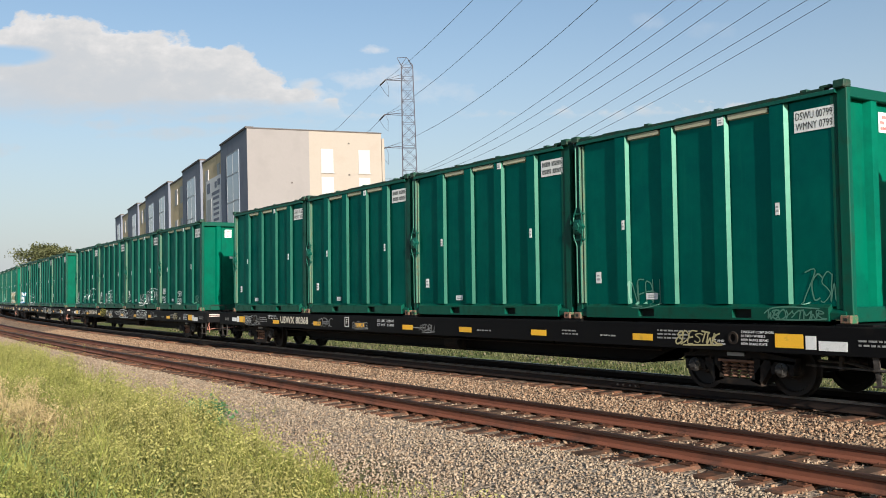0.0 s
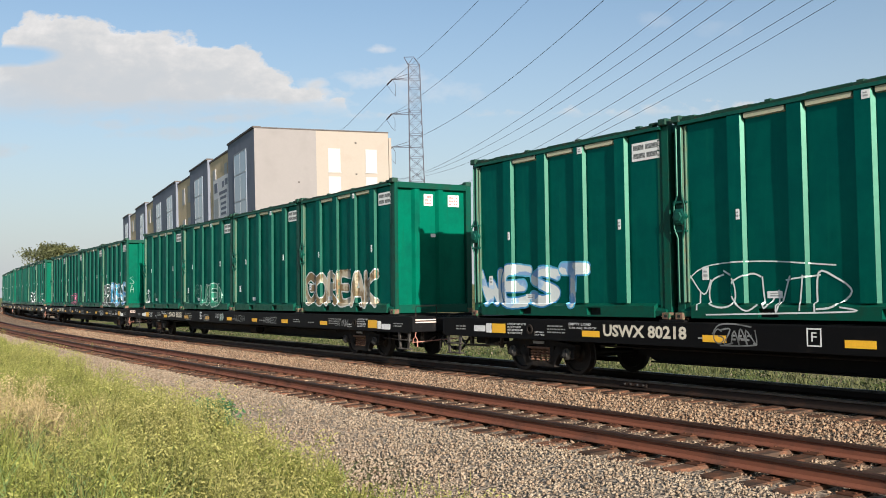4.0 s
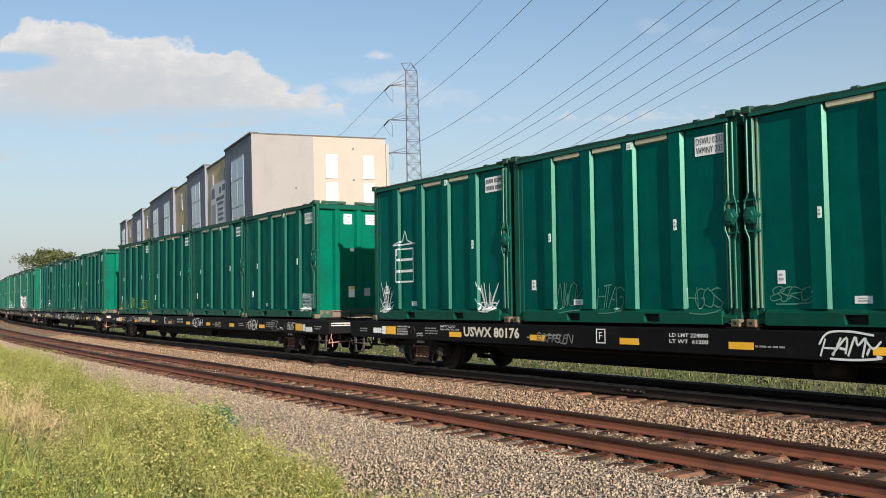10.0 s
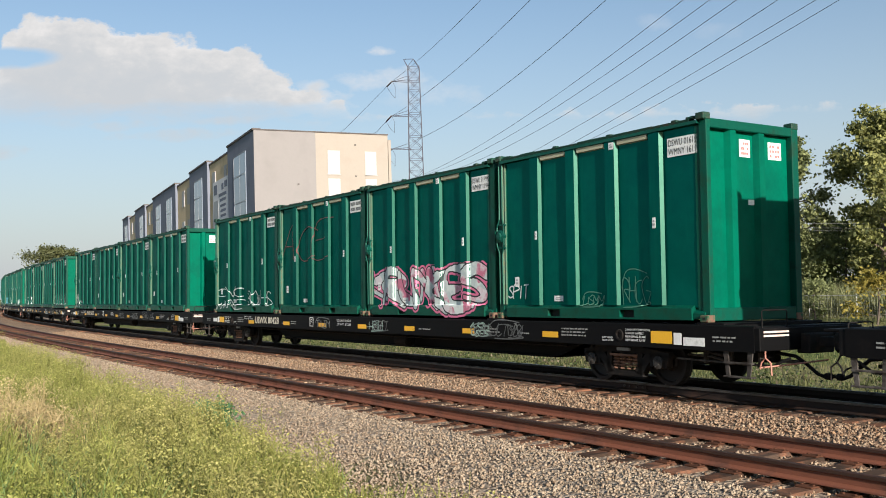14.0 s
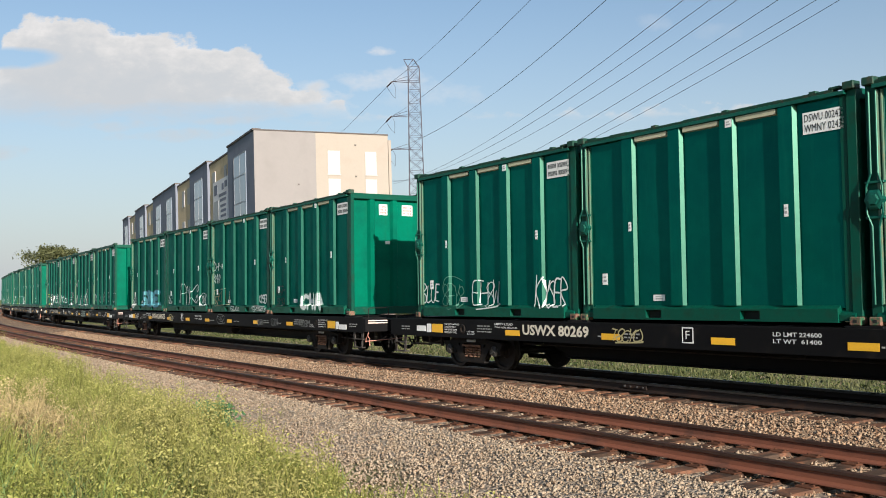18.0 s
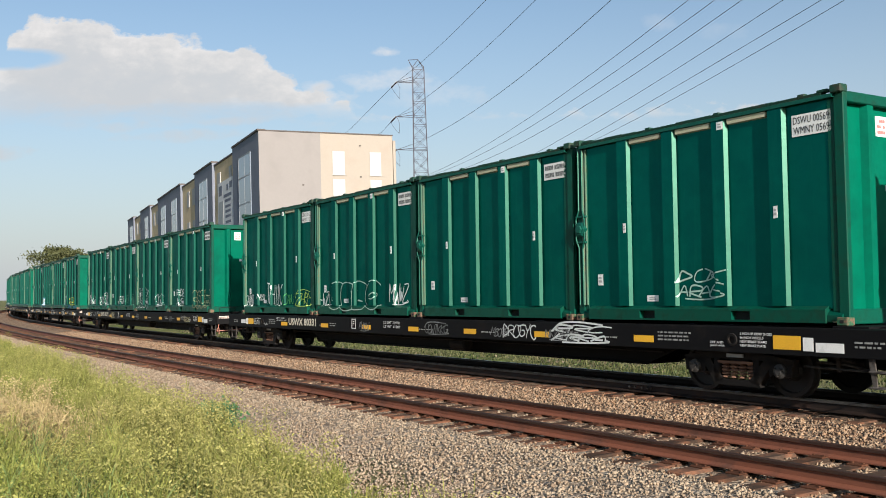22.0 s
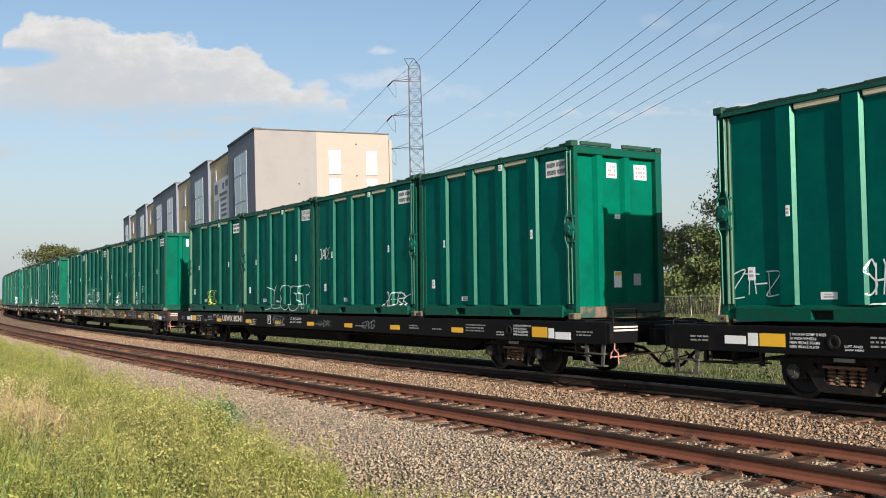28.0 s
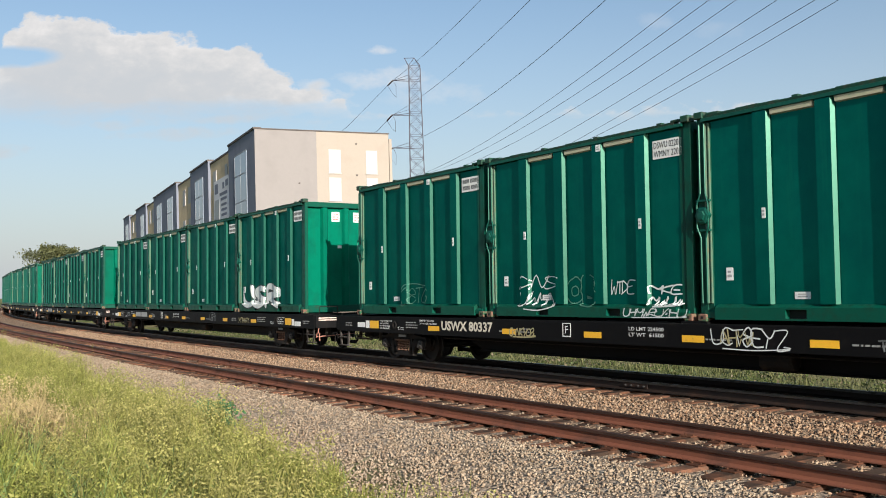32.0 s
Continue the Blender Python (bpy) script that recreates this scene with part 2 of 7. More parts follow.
TIE = material("weathered_tie", (0.060, 0.040, 0.030), 0.9, spec=0.1, spots=(0.17, 0.078, 0.046), spot_scale=2.2, spot_range=(0.45, 0.62), grain=30.0, grain_amount=0.4, vary=0.3, bump=0.5, bump_dist=0.012)
SIDING = material("pale_siding", (0.240, 0.224, 0.220), 0.85, spec=0.15, spots=(0.222, 0.207, 0.204), spot_scale=0.5, grain=8.0, grain_amount=0.05, bump=0.05)
SHEATH = material("peach_sheathing", (0.320, 0.284, 0.246), 0.85, spec=0.12, spots=(0.315, 0.268, 0.230), spot_scale=0.6, grain=8.0, grain_amount=0.05, bump=0.05)
SLATE = material("slate_grey_siding", (0.172, 0.190, 0.236), 0.8, spec=0.15, spots=(0.15, 0.165, 0.21), spot_scale=0.6, grain=8.0, grain_amount=0.08, bump=0.05)
OCHRE = material("ochre_panels", (0.60, 0.47, 0.29), 0.8, spots=(0.52, 0.40, 0.25), spot_scale=0.6, grain=8.0, bump=0.05)
FRAME_W = material("white_frame", (0.30, 0.315, 0.34), 0.6, spec=0.15, bump=0.0)
CLOTH = material("pale_banner_cloth", (0.66, 0.66, 0.67), 0.8, spec=0.1, bump=0.0)
WRAP = material("pale_window_wrap", (0.41, 0.40, 0.39), 0.7, spec=0.2, bump=0.0)
ROOFING = material("dark_roof_edge", (0.10, 0.085, 0.08), 0.8)
# pale blue base: reflected sky put into the glass colour
GLASS = material("window_glass", (0.18, 0.22, 0.27), 0.07, grain_amount=0.10, spec=0.5, bump=0.0)
# bluish base: distance haze put into the steel's colour
STEEL = material("weathered_lattice_steel", (0.066, 0.064, 0.080), 0.7, spots=(0.05, 0.045, 0.055), spot_scale=0.6)
CABLE = material("weathered_cable", (0.10, 0.10, 0.105), 0.5, metal=0.3, bump=0.0)
INSUL = material("dark_insulator", (0.035, 0.03, 0.03), 0.3, bump=0.0)
BARK = material("grey_bark", (0.12, 0.095, 0.075), 0.9, spots=(0.07, 0.055, 0.045), spot_scale=4.0, bump=0.5, bump_dist=0.02)
WOOD = material("weathered_pole", (0.24, 0.20, 0.155), 0.85, streaks=(0.18, 0.14, 0.10), bump=0.3)


def tinted(name, rough=0.75, translucent=0.0, gain=1.0):
    """A material whose colour each small piece carries itself."""
    m = bpy.data.materials.new(name)
    m.use_nodes = True
    m.node_tree.nodes.clear()
    N = Nodes(m.node_tree)
    col = N.add("ShaderNodeVertexColor", layer_name="tint").outputs["Color"]
    pos = N.add("ShaderNodeNewGeometry").outputs["Position"]
    col = N.mix(N.math("MULTIPLY", N.noise(9.0, 3.0, 0.6, pos), 0.5), col, (0.55, 0.55, 0.5), "MULTIPLY")
    b = N.add("ShaderNodeBsdfPrincipled", {"Base Color": col, "Roughness": rough, "Specular IOR Level": 0.25})
    out = b.outputs[0]
    if translucent:
        t = N.add("ShaderNodeBsdfTranslucent", {"Color": col})
        out = N.add("ShaderNodeMixShader", {0: translucent, 1: out, 2: t.outputs[0]}).outputs[0]
    N.add("ShaderNodeOutputMaterial", {0: out})
    return m


STONE = tinted("ballast_stone", 0.85)
LEAF = tinted("leaf", 0.6, 0.32)


# ---- the railway's line ----
TH0, K0, K1, S_END = -1.00696, -0.000886, -4.303e-06, 210.0
_s = np.arange(-3200.0, 3200.5, 0.5)
_c = np.clip(_s, -60.0, S_END)
_th = TH0 + K0 * _c + 0.5 * K1 * _c * _c
_dx, _dy = -np.cos(_th), -np.sin(_th)
_px = np.concatenate([[0], np.cumsum((_dx[1:] + _dx[:-1]) * 0.25)])
_py = np.concatenate([[0], np.cumsum((_dy[1:] + _dy[:-1]) * 0.25)])
_i0 = int(np.argmin(np.abs(_s)))
_px, _py = _px - _px[_i0] - 3.0, _py - _py[_i0] + 29.732


def along(s):
    """The point of the train's centre line s metres away along it, and its heading towards the viewer."""
    return np.interp(s, _s, _px), np.interp(s, _s, _py), np.interp(s, _s, _th)


def beside(s, d):
    """A point d metres to the viewer's side of the centre line."""
    x, y, th = along(s)
    return x + d * np.sin(th), y - d * np.cos(th)


def offset_of(x, y):
    """Signed distance from the centre line (positive on the viewer's side) and the place along it, for arrays."""
    d = np.zeros_like(x)
    s = np.zeros_like(x)
    step = slice(None, None, 8)
    for i in range(0, x.size, 20000):
        xx, yy = x[i:i + 20000, None], y[i:i + 20000, None]
        j = np.argmin((xx - _px[None, step]) ** 2 + (yy - _py[None, step]) ** 2, axis=1) * 8
        th = _th[j]
        ex, ey = x[i:i + 20000] - _px[j], y[i:i + 20000] - _py[j]
        d[i:i + 20000] = ex * np.sin(th) - ey * np.cos(th)
        s[i:i + 20000] = _s[j] - (ex * np.cos(th) + ey * np.sin(th))
    return d, s


NEAR_TRACK = 4.12
PROFILE_D = [-4000, -90, -34, -24, -14, -5.6, -3.4, -1.5, 1.5, 1.9, 2.3, 2.7, 5.3, 5.7, 6.1, 8.2, 9.5, 11.0, 12.5, 14.5, 30, 4000]
PROFILE_Z = [0.2, 0.3, 0.3, -0.2, -0.95, -1.0, -0.55, -0.215, -0.215, -0.255, -0.305, -0.332, -0.332, -0.332, -0.37, -0.74, -0.74, -0.45, 0.0, 0.2, 0.2, 0.2]


def ground_z(d, s=0.0):
    return np.interp(d, PROFILE_D, PROFILE_Z)


# ---- mesh helpers ----
def mesh_of(name, verts, faces, mats, smooth=False, index=None):
    me = bpy.data.meshes.new(name)
    me.from_pydata([tuple(v) for v in verts] if not isinstance(verts, np.ndarray) else verts.tolist(), [], faces if isinstance(faces, list) else faces.tolist())
    for m in mats if isinstance(mats, (list, tuple)) else (mats,):
        me.materials.append(m)
    if index is not None:
        me.polygons.foreach_set("material_index", np.asarray(index, dtype=np.int32))
    if smooth:
        me.polygons.foreach_set("use_smooth", np.ones(len(me.polygons), dtype=bool))
    me.update()
    return me


def part(name, bm, mat, parent=None, label="", at=None, smooth=False):
    """Links a bmesh (or a ready mesh) as one mesh object under a thing or a part."""
    if isinstance(bm, bmesh.types.BMesh):
        me = bpy.data.meshes.new(name)
        bm.normal_update()
        bm.to_mesh(me)
        bm.free()
        for m in mat if isinstance(mat, (list, tuple)) else (mat,):
            me.materials.append(m)
        if smooth:
            me.polygons.foreach_set("use_smooth", np.ones(len(me.polygons), dtype=bool))
    else:
        me = bm
    ob = new(name, me)
    if parent is not None:
        ob.parent = parent
    if at is not None:
        ob.matrix_basis = at
    if label:
        ob["label"] = label
    return ob


def box(bm, x0, x1, y0, y1, z0, z1, bevel=0.0, mat=0, turn=None):
    vs = [bm.verts.new((x, y, z)) for x in (x0, x1) for y in (y0, y1) for z in (z0, z1)]
    quads = ((0, 1, 3, 2), (4, 6, 7, 5), (0, 4, 5, 1), (2, 3, 7, 6), (0, 2, 6, 4), (1, 5, 7, 3))
    fs = [bm.faces.new([vs[i] for i in q]) for q in quads]
    for f in fs:
        f.material_index = mat
    if bevel:
        es = list({e for f in fs for e in f.edges})
        r = bmesh.ops.bevel(bm, geom=es, offset=bevel, segments=1, affect="EDGES")
        vs = list({v for f in r["faces"] for v in f.verts} | {v for v in vs if v.is_valid})
    if turn is not None:
        bmesh.ops.transform(bm, matrix=turn, verts=[v for v in vs if v.is_valid])
    return vs


def boxes(*rows, bevel=0.0):
    bm = bmesh.new()
    for r in rows:
        box(bm, *r, bevel=bevel)
    return bm


def extrude_x(bm, outline, x0, x1, mat=0):
    """A prism: a closed outline of (y, z) points drawn out along x."""
    a = [bm.verts.new((x0, y, z)) for y, z in outline]
    b = [bm.verts.new((x1, y, z)) for y, z in outline]
    n = len(outline)
    fs = [bm.faces.new((a[i], a[(i + 1) % n], b[(i + 1) % n], b[i])) for i in range(n)]
    fs += [bm.faces.new(a[::-1]), bm.faces.new(b)]
    for f in fs:
        f.material_index = mat
    bmesh.ops.recalc_face_normals(bm, faces=fs)
    return fs


def extrude_z(bm, outline, z0, z1, mat=0):
    a = [bm.verts.new((x, y, z0)) for x, y in outline]
    b = [bm.verts.new((x, y, z1)) for x, y in outline]
    n = len(outline)
    fs = [bm.faces.new((a[i], a[(i + 1) % n], b[(i + 1) % n], b[i])) for i in range(n)]
    fs += [bm.faces.new(a[::-1]), bm.faces.new(b)]
    for f in fs:
        f.material_index = mat
    bmesh.ops.recalc_face_normals(bm, faces=fs)
    return fs


def rod(bm, a, b, r=0.02, sides=6, r2=None, mat=0):
    """A round bar from a to b."""
    a, b = Vector(a), Vector(b)
    r2 = r if r2 is None else r2
    w = (b - a).normalized()
    u = w.orthogonal().normalized()
    v = w.cross(u)
    ring = [[bm.verts.new(p + (u * math.cos(i * math.tau / sides) + v * math.sin(i * math.tau / sides)) * q) for i in range(sides)] for p, q in ((a, r), (b, r2))]
    for i in range(sides):
        f = bm.faces.new((ring[0][i], ring[0][(i + 1) % sides], ring[1][(i + 1) % sides], ring[1][i]))
        f.material_index = mat
    bm.faces.new(ring[0][::-1]).material_index = mat
    bm.faces.new(ring[1]).material_index = mat


def tube(bm, pts, r, sides=5):
    """One round bar bent along the points."""
    pts = [Vector(p) for p in pts]
    last = None
    for i, p in enumerate(pts):
        w = (pts[min(i + 1, len(pts) - 1)] - pts[max(i - 1, 0)]).normalized()
        u = w.cross(Vector((0.31, 0.17, 0.93))).normalized()
        v = w.cross(u)
        ring = [bm.verts.new(p + (u * math.cos(j * math.tau / sides) + v * math.sin(j * math.tau / sides)) * r) for j in range(sides)]
        if last:
            for j in range(sides):
                bm.faces.new((last[j], last[(j + 1) % sides], ring[(j + 1) % sides], ring[j]))
        last = ring


def rods(*pairs, r=0.02, sides=6):
    bm = bmesh.new()
    for a, b in pairs:
        rod(bm, a, b, r, sides)
    return bm


def lathe(bm, profile, axis="y", sides=24, centre=(0, 0, 0), mat=0):
    """Turns (radius, offset along the axis) pairs into a solid of revolution."""
    rings = []
    for r, h in profile:
        ring = []
        for i in range(sides):
            a = i * math.tau / sides
            p = {"y": (r * math.cos(a), h, r * math.sin(a)), "z": (r * math.cos(a), r * math.sin(a), h), "x": (h, r * math.cos(a), r * math.sin(a))}[axis]
            ring.append(bm.verts.new(Vector(p) + Vector(centre)))
        rings.append(ring)
    fs = []
    for p, q in zip(rings, rings[1:]):
        for i in range(sides):
            fs.append(bm.faces.new((p[i], p[(i + 1) % sides], q[(i + 1) % sides], q[i])))
    fs += [bm.faces.new(rings[0][::-1]), bm.faces.new(rings[-1])]
    for f in fs:
        f.material_index = mat
    bmesh.ops.recalc_face_normals(bm, faces=fs)


LETTERS = {}


def letter_mesh(text, size, mat, bold=0.0):
    """A flat mesh of one line of writing in the built-in font, in the x-z plane, facing -y; its left foot at the origin."""
    key = (text, size, mat.name)
    if key not in LETTERS:
        cu = bpy.data.curves.new("letters", "FONT")
        cu.body, cu.size, cu.resolution_u, cu.offset = text, size, 2, bold
        ob = bpy.data.objects.new("letters", cu)
        scene.collection.objects.link(ob)
        bpy.context.view_layer.update()
        me = bpy.data.meshes.new_from_object(ob.evaluated_get(bpy.context.evaluated_depsgraph_get()))
        bpy.data.objects.remove(ob)
        me.transform(Matrix.Rotation(radians(90), 4, "X"))
        me.materials.clear()
        me.materials.append(mat)
        LETTERS[key] = me
    return LETTERS[key]


def fit_letters(name, text, x0, x1, y, z, height, mat, parent, bold=0.0):
    me = letter_mesh(text, 1.0, mat, bold)
    xs = [v.co.x for v in me.vertices]
    zs = [v.co.z for v in me.vertices]
    k, h = (x1 - x0) / (max(xs) - min(xs)), height / (max(zs) - min(zs))
    me2 = me.copy()
    me2.transform(Matrix.Translation((x0, y, z)) @ Matrix.Diagonal((k, 1, h, 1)) @ Matrix.Translation((-min(xs), 0, -min(zs))))
    return part(name, me2, None, parent)


def notice(rows, x, widths, y, z, gap, height, parent):
    """A few lines of small white writing as one part."""
    bm = bmesh.new()
    for i, (text, w) in enumerate(zip(rows, widths)):
        ob = fit_letters("lettering", text, x, x + w, y, z + i * gap, height, WHITE, None, 0.01)
        bm.from_mesh(ob.data)
        bpy.data.objects.remove(ob)
    tagged(part("notice_lettering", bm, WHITE, parent), kind="stuff")


# ---- ground: one sheet to the horizon ----
def ground_material():
    m = bpy.data.materials.new("trackside_ground")
    m.use_nodes = True
    m.node_tree.nodes.clear()
    N = Nodes(m.node_tree)
    pos = N.add("ShaderNodeNewGeometry").outputs["Position"]
    band = N.add("ShaderNodeVertexColor", layer_name="band").outputs["Color"]
    ballast, rust, track_dark = (N.add("ShaderNodeSeparateColor", {0: band}).outputs[i] for i in range(3))
    cells = N.add("ShaderNodeTexVoronoi", {"Vector": pos, "Scale": 16.0, "Randomness": 1.0})
    tone = N.add("ShaderNodeSeparateColor", {0: cells.outputs["Color"]}).outputs[0]
    big = N.noise(0.5, 5.0, 0.6, pos)
    stone = N.ramp(tone, (0.0, (0.135, 0.102, 0.074)), (0.5, (0.31, 0.248, 0.186)), (1.0, (0.46, 0.38, 0.29)))
    stone = N.mix(N.math("MULTIPLY", big, 0.35), stone, (0.13, 0.108, 0.085))
    rusty = N.ramp(tone, (0.0, (0.060, 0.028, 0.015)), (0.5, (0.245, 0.142, 0.084)), (1.0, (0.38, 0.27, 0.17)))
    rusty = N.mix(track_dark, rusty, (0.035, 0.024, 0.018))
    stone = N.mix(rust, stone, rusty)
    blades = N.noise(7.0, 6.0, 0.7, pos)
    grass = N.ramp(blades, (0.3, (0.045, 0.07, 0.018)), (0.55, (0.12, 0.15, 0.04)), (0.75, (0.24, 0.22, 0.10)))
    grass = N.mix(N.ramp(N.noise(0.15, 4.0, 0.6, pos), (0.42, (0, 0, 0)), (0.62, (1, 1, 1))), grass, N.ramp(blades, (0.3, (0.10, 0.085, 0.04)), (0.7, (0.27, 0.23, 0.12))))
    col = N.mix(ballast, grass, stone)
    b = N.add("ShaderNodeBsdfPrincipled", {"Base Color": col, "Roughness": 0.92, "Specular IOR Level": 0.2})
    h = N.math("ADD", N.math("MULTIPLY", cells.outputs["Distance"], -0.9), N.math("MULTIPLY", N.noise(40.0, 3.0, 0.6, pos), 0.4))
    bump = N.add("ShaderNodeBump", {"Strength": 0.9, "Distance": 0.05, "Height": h})
    m.node_tree.links.new(bump.outputs[0], b.inputs["Normal"])
    N.add("ShaderNodeOutputMaterial", {0: b.outputs[0]})
    return m


def spread(edges, counts):
    out = []
    for (a, b), n in zip(zip(edges, edges[1:]), counts):
        out.extend(np.linspace(a, b, n, endpoint=False))
    return np.array(out + [edges[-1]])


def build_ground():
    # a grid laid along the line's mean heading
    ax = -1.06
    u = spread([-4200, -600, -120, -40, 60, 160, 400, 1200, 4200], [8, 16, 60, 160, 80, 60, 12, 8])
    w = spread([-4200, -500, -80, -22, -8, 12, 24, 60, 400, 4200], [8, 12, 24, 40, 130, 30, 20, 12, 8])
    uu, ww = np.meshgrid(u, w, indexing="ij")
    x = -3 - np.cos(ax) * uu + np.sin(ax) * ww
    y = 29.7 - np.sin(ax) * uu - np.cos(ax) * ww
    d, s = offset_of(x.ravel(), y.ravel())
    z = ground_z(d)
    rng = np.random.default_rng(3)
    lump = np.array([noise.noise(Vector((a * 0.35, b * 0.35, 0))) for a, b in zip(x.ravel(), y.ravel())])
    fine = np.array([noise.noise(Vector((a * 1.7, b * 1.7, 5))) for a, b in zip(x.ravel(), y.ravel())])
    off = np.clip((np.abs(d - 2.0) - 4.2) / 4.0, 0, 1)
    z = z + lump * (0.015 + 0.10 * off) + fine * (0.012 + 0.03 * off)
    nu, nw = len(u), len(w)
    idx = np.arange(nu * nw).reshape(nu, nw)
    faces = np.stack([idx[:-1, :-1], idx[1:, :-1], idx[1:, 1:], idx[:-1, 1:]], -1).reshape(-1, 4)
    me = mesh_of("ground", np.stack([x.ravel(), y.ravel(), z], 1), faces, ground_material(), smooth=True)
    col = me.color_attributes.new("band", "FLOAT_COLOR", "POINT")
    edge = 8.0 + lump * 1.2 + fine * 0.4
    ballast = np.clip((edge - d) / 0.6, 0, 1) * np.clip((d + 5.9 + lump) / 1.2, 0, 1)
    rust = np.clip(1.25 - np.abs(d - 1.3) / 2.4, 0, 1) * 0.75 + np.clip(1.2 - np.abs(d - NEAR_TRACK) / 1.25, 0, 1) * 0.55
    # third channel: darker ground close along the train's centre line
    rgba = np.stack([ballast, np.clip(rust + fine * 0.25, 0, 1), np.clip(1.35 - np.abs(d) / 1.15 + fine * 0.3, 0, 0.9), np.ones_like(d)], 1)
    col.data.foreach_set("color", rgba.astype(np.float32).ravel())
    ob = new("ground", me)
    if me.polygons[0].normal.z < 0:
        me.flip_normals()
    return tagged(ob, "gravel ballast shoulders and rough grass beside the railway", "ground", kind="structure")


build_ground()


# ---- tracks ----
def sweep(name, outline, d, zs, s0, s1, step, mats, index, cant=0.0):
    """A rail: an outline of (across, up) points carried along the line at d metres from its centre."""
    ss = np.arange(s0, s1 + step, step)
    n = len(outline)
    verts, faces, ids = [], [], []
    for i, s in enumerate(ss):
        x, y, th = along(s)
        for a, b in outline:
            q = d + a
            verts.append((x + q * math.sin(th), y - q * math.cos(th), zs + b))
        if i:
            p, c = (i - 1) * n, i * n
            for j in range(n):
                faces.append((p + j, p + (j + 1) % n, c + (j + 1) % n, c + j))
                ids.append(index[j])
    me = mesh_of(name, verts, faces, mats, index=ids)
    bm = bmesh.new()
    bm.from_mesh(me)
    bmesh.ops.recalc_face_normals(bm, faces=bm.faces)
    bm.to_mesh(me)
    bm.free()
    return me


RAIL_OUT = [(-0.070, -0.172), (0.070, -0.172), (0.070, -0.158), (0.012, -0.130), (0.010, -0.050), (0.036, -0.040), (0.036, -0.006), (0.026, 0.0), (-0.026, 0.0),
            (-0.036, -0.006), (-0.036, -0.040), (-0.010, -0.050), (-0.012, -0.130), (-0.070, -0.158)]
RAIL_IDS = [0, 0, 0, 0, 0, 1, 1, 1, 1, 1, 0, 0, 0, 0]


def build_track(name, d, top, label, tie_from, tie_to, steels):
    thing = tagged(new(name), label, "railway track", kind="structure")
    for side in (-0.7525, 0.7525):
        rise = 0.0145 * (1 if side > 0 else -1)
        part("rail", sweep("rail", RAIL_OUT, d + side, top + rise, -120, 330, 3.0, steels, RAIL_IDS), None, thing, "rust-brown steel rail" if d > 1 else "dark steel rail")
    bm = bmesh.new()
    box(bm, -0.115, 0.115, -1.3, 1.3, -0.16, 0.0, 0.012)
    tie = bpy.data.meshes.new("tie")
    bm.to_mesh(tie)
    bm.free()
    tie.materials.append(TIE)
    bm = bmesh.new()
    box(bm, -0.10, 0.10, -0.19, 0.19, 0, 0.020, 0.004)
    for a in (-0.07, 0.07):
        for b in (-0.115, 0.115):
            box(bm, a - 0.014, a + 0.014, b - 0.014, b + 0.014, 0.018, 0.036, 0.004)
    plate = bpy.data.meshes.new("tie_plate")
    bm.to_mesh(plate)
    bm.free()
    plate.materials.append(PLATE)
    rng = random.Random(int(d * 10) + 5)
    rest_v, rest_f = [], []
    s = -60.0
    while s < 300:
        s += 0.50 + rng.uniform(-0.02, 0.02)
        x, y, th = along(s)
        x, y = x + d * math.sin(th), y - d * math.cos(th)
        m = pose(x, y, top - 0.184 + rng.uniform(-0.030, 0.004), 0, 0, math.degrees(th) + rng.uniform(-1.5, 1.5))
        if tie_from < s < tie_to:
            part("tie", tie, None, thing, at=m)
            if s < 6 and d > 1:
                for side in (-0.7525, 0.7525):
                    part("tie_plate", plate, None, thing, at=m @ pose(0, -side, 0.0))
        else:
            k = len(rest_v)
            rest_v.extend(m @ Vector((a, b, c)) for a in (-0.115, 0.115) for b in (-1.3, 1.3) for c in (-0.16, 0))
            rest_f.extend(tuple(k + i for i in q) for q in ((0, 1, 3, 2), (4, 6, 7, 5), (0, 4, 5, 1), (2, 3, 7, 6), (1, 5, 7, 3)))
    tagged(part("more_ties", mesh_of("more_ties", rest_v, rest_f, TIE), None, thing), kind="stuff")
    return thing


build_track("track_1", NEAR_TRACK, -0.105, "empty rusty railway track on wooden ties in gravel", -30, 40, [RAIL, RAIL_TOP])
track_2 = build_track("track_2", 0.0, 0.0, "railway track under the passing freight train", -30, 20, [RAIL_DARK, RAIL_SHINE])


def joint_bar(thing, s, d, top):
    x, y, th = along(s)
    m = pose(x + d * math.sin(th), y - d * math.cos(th), top, 0, 0, math.degrees(th))
    bm = bmesh.new()
    box(bm, -0.32, 0.32, -0.050, -0.022, -0.125, -0.045, 0.006)
    bar = part("joint_bar", bm, RAIL_DARK, thing, "bolted rail joint", at=m)
    for q in (-0.24, -0.09, 0.09, 0.24):
        bm = bmesh.new()
        lathe(bm, [(0.016, -0.078), (0.020, -0.05)], "y", 6, (q, 0, -0.085))
        part("bolt", bm, RAIL_SHINE, bar)


joint_bar(track_2, -13.3, 0.7525, 0.0145)


# ---- waste containers ----
P, CL, CH = 6.10, 5.96, 3.465
DECK = 1.15
WALL_Y, RIB_Y = -1.132, -1.206
RIBS = (-1.65, -0.50, 0.65, 1.80)
RIB_HALF, RIB_SLANT = 0.130, 0.040


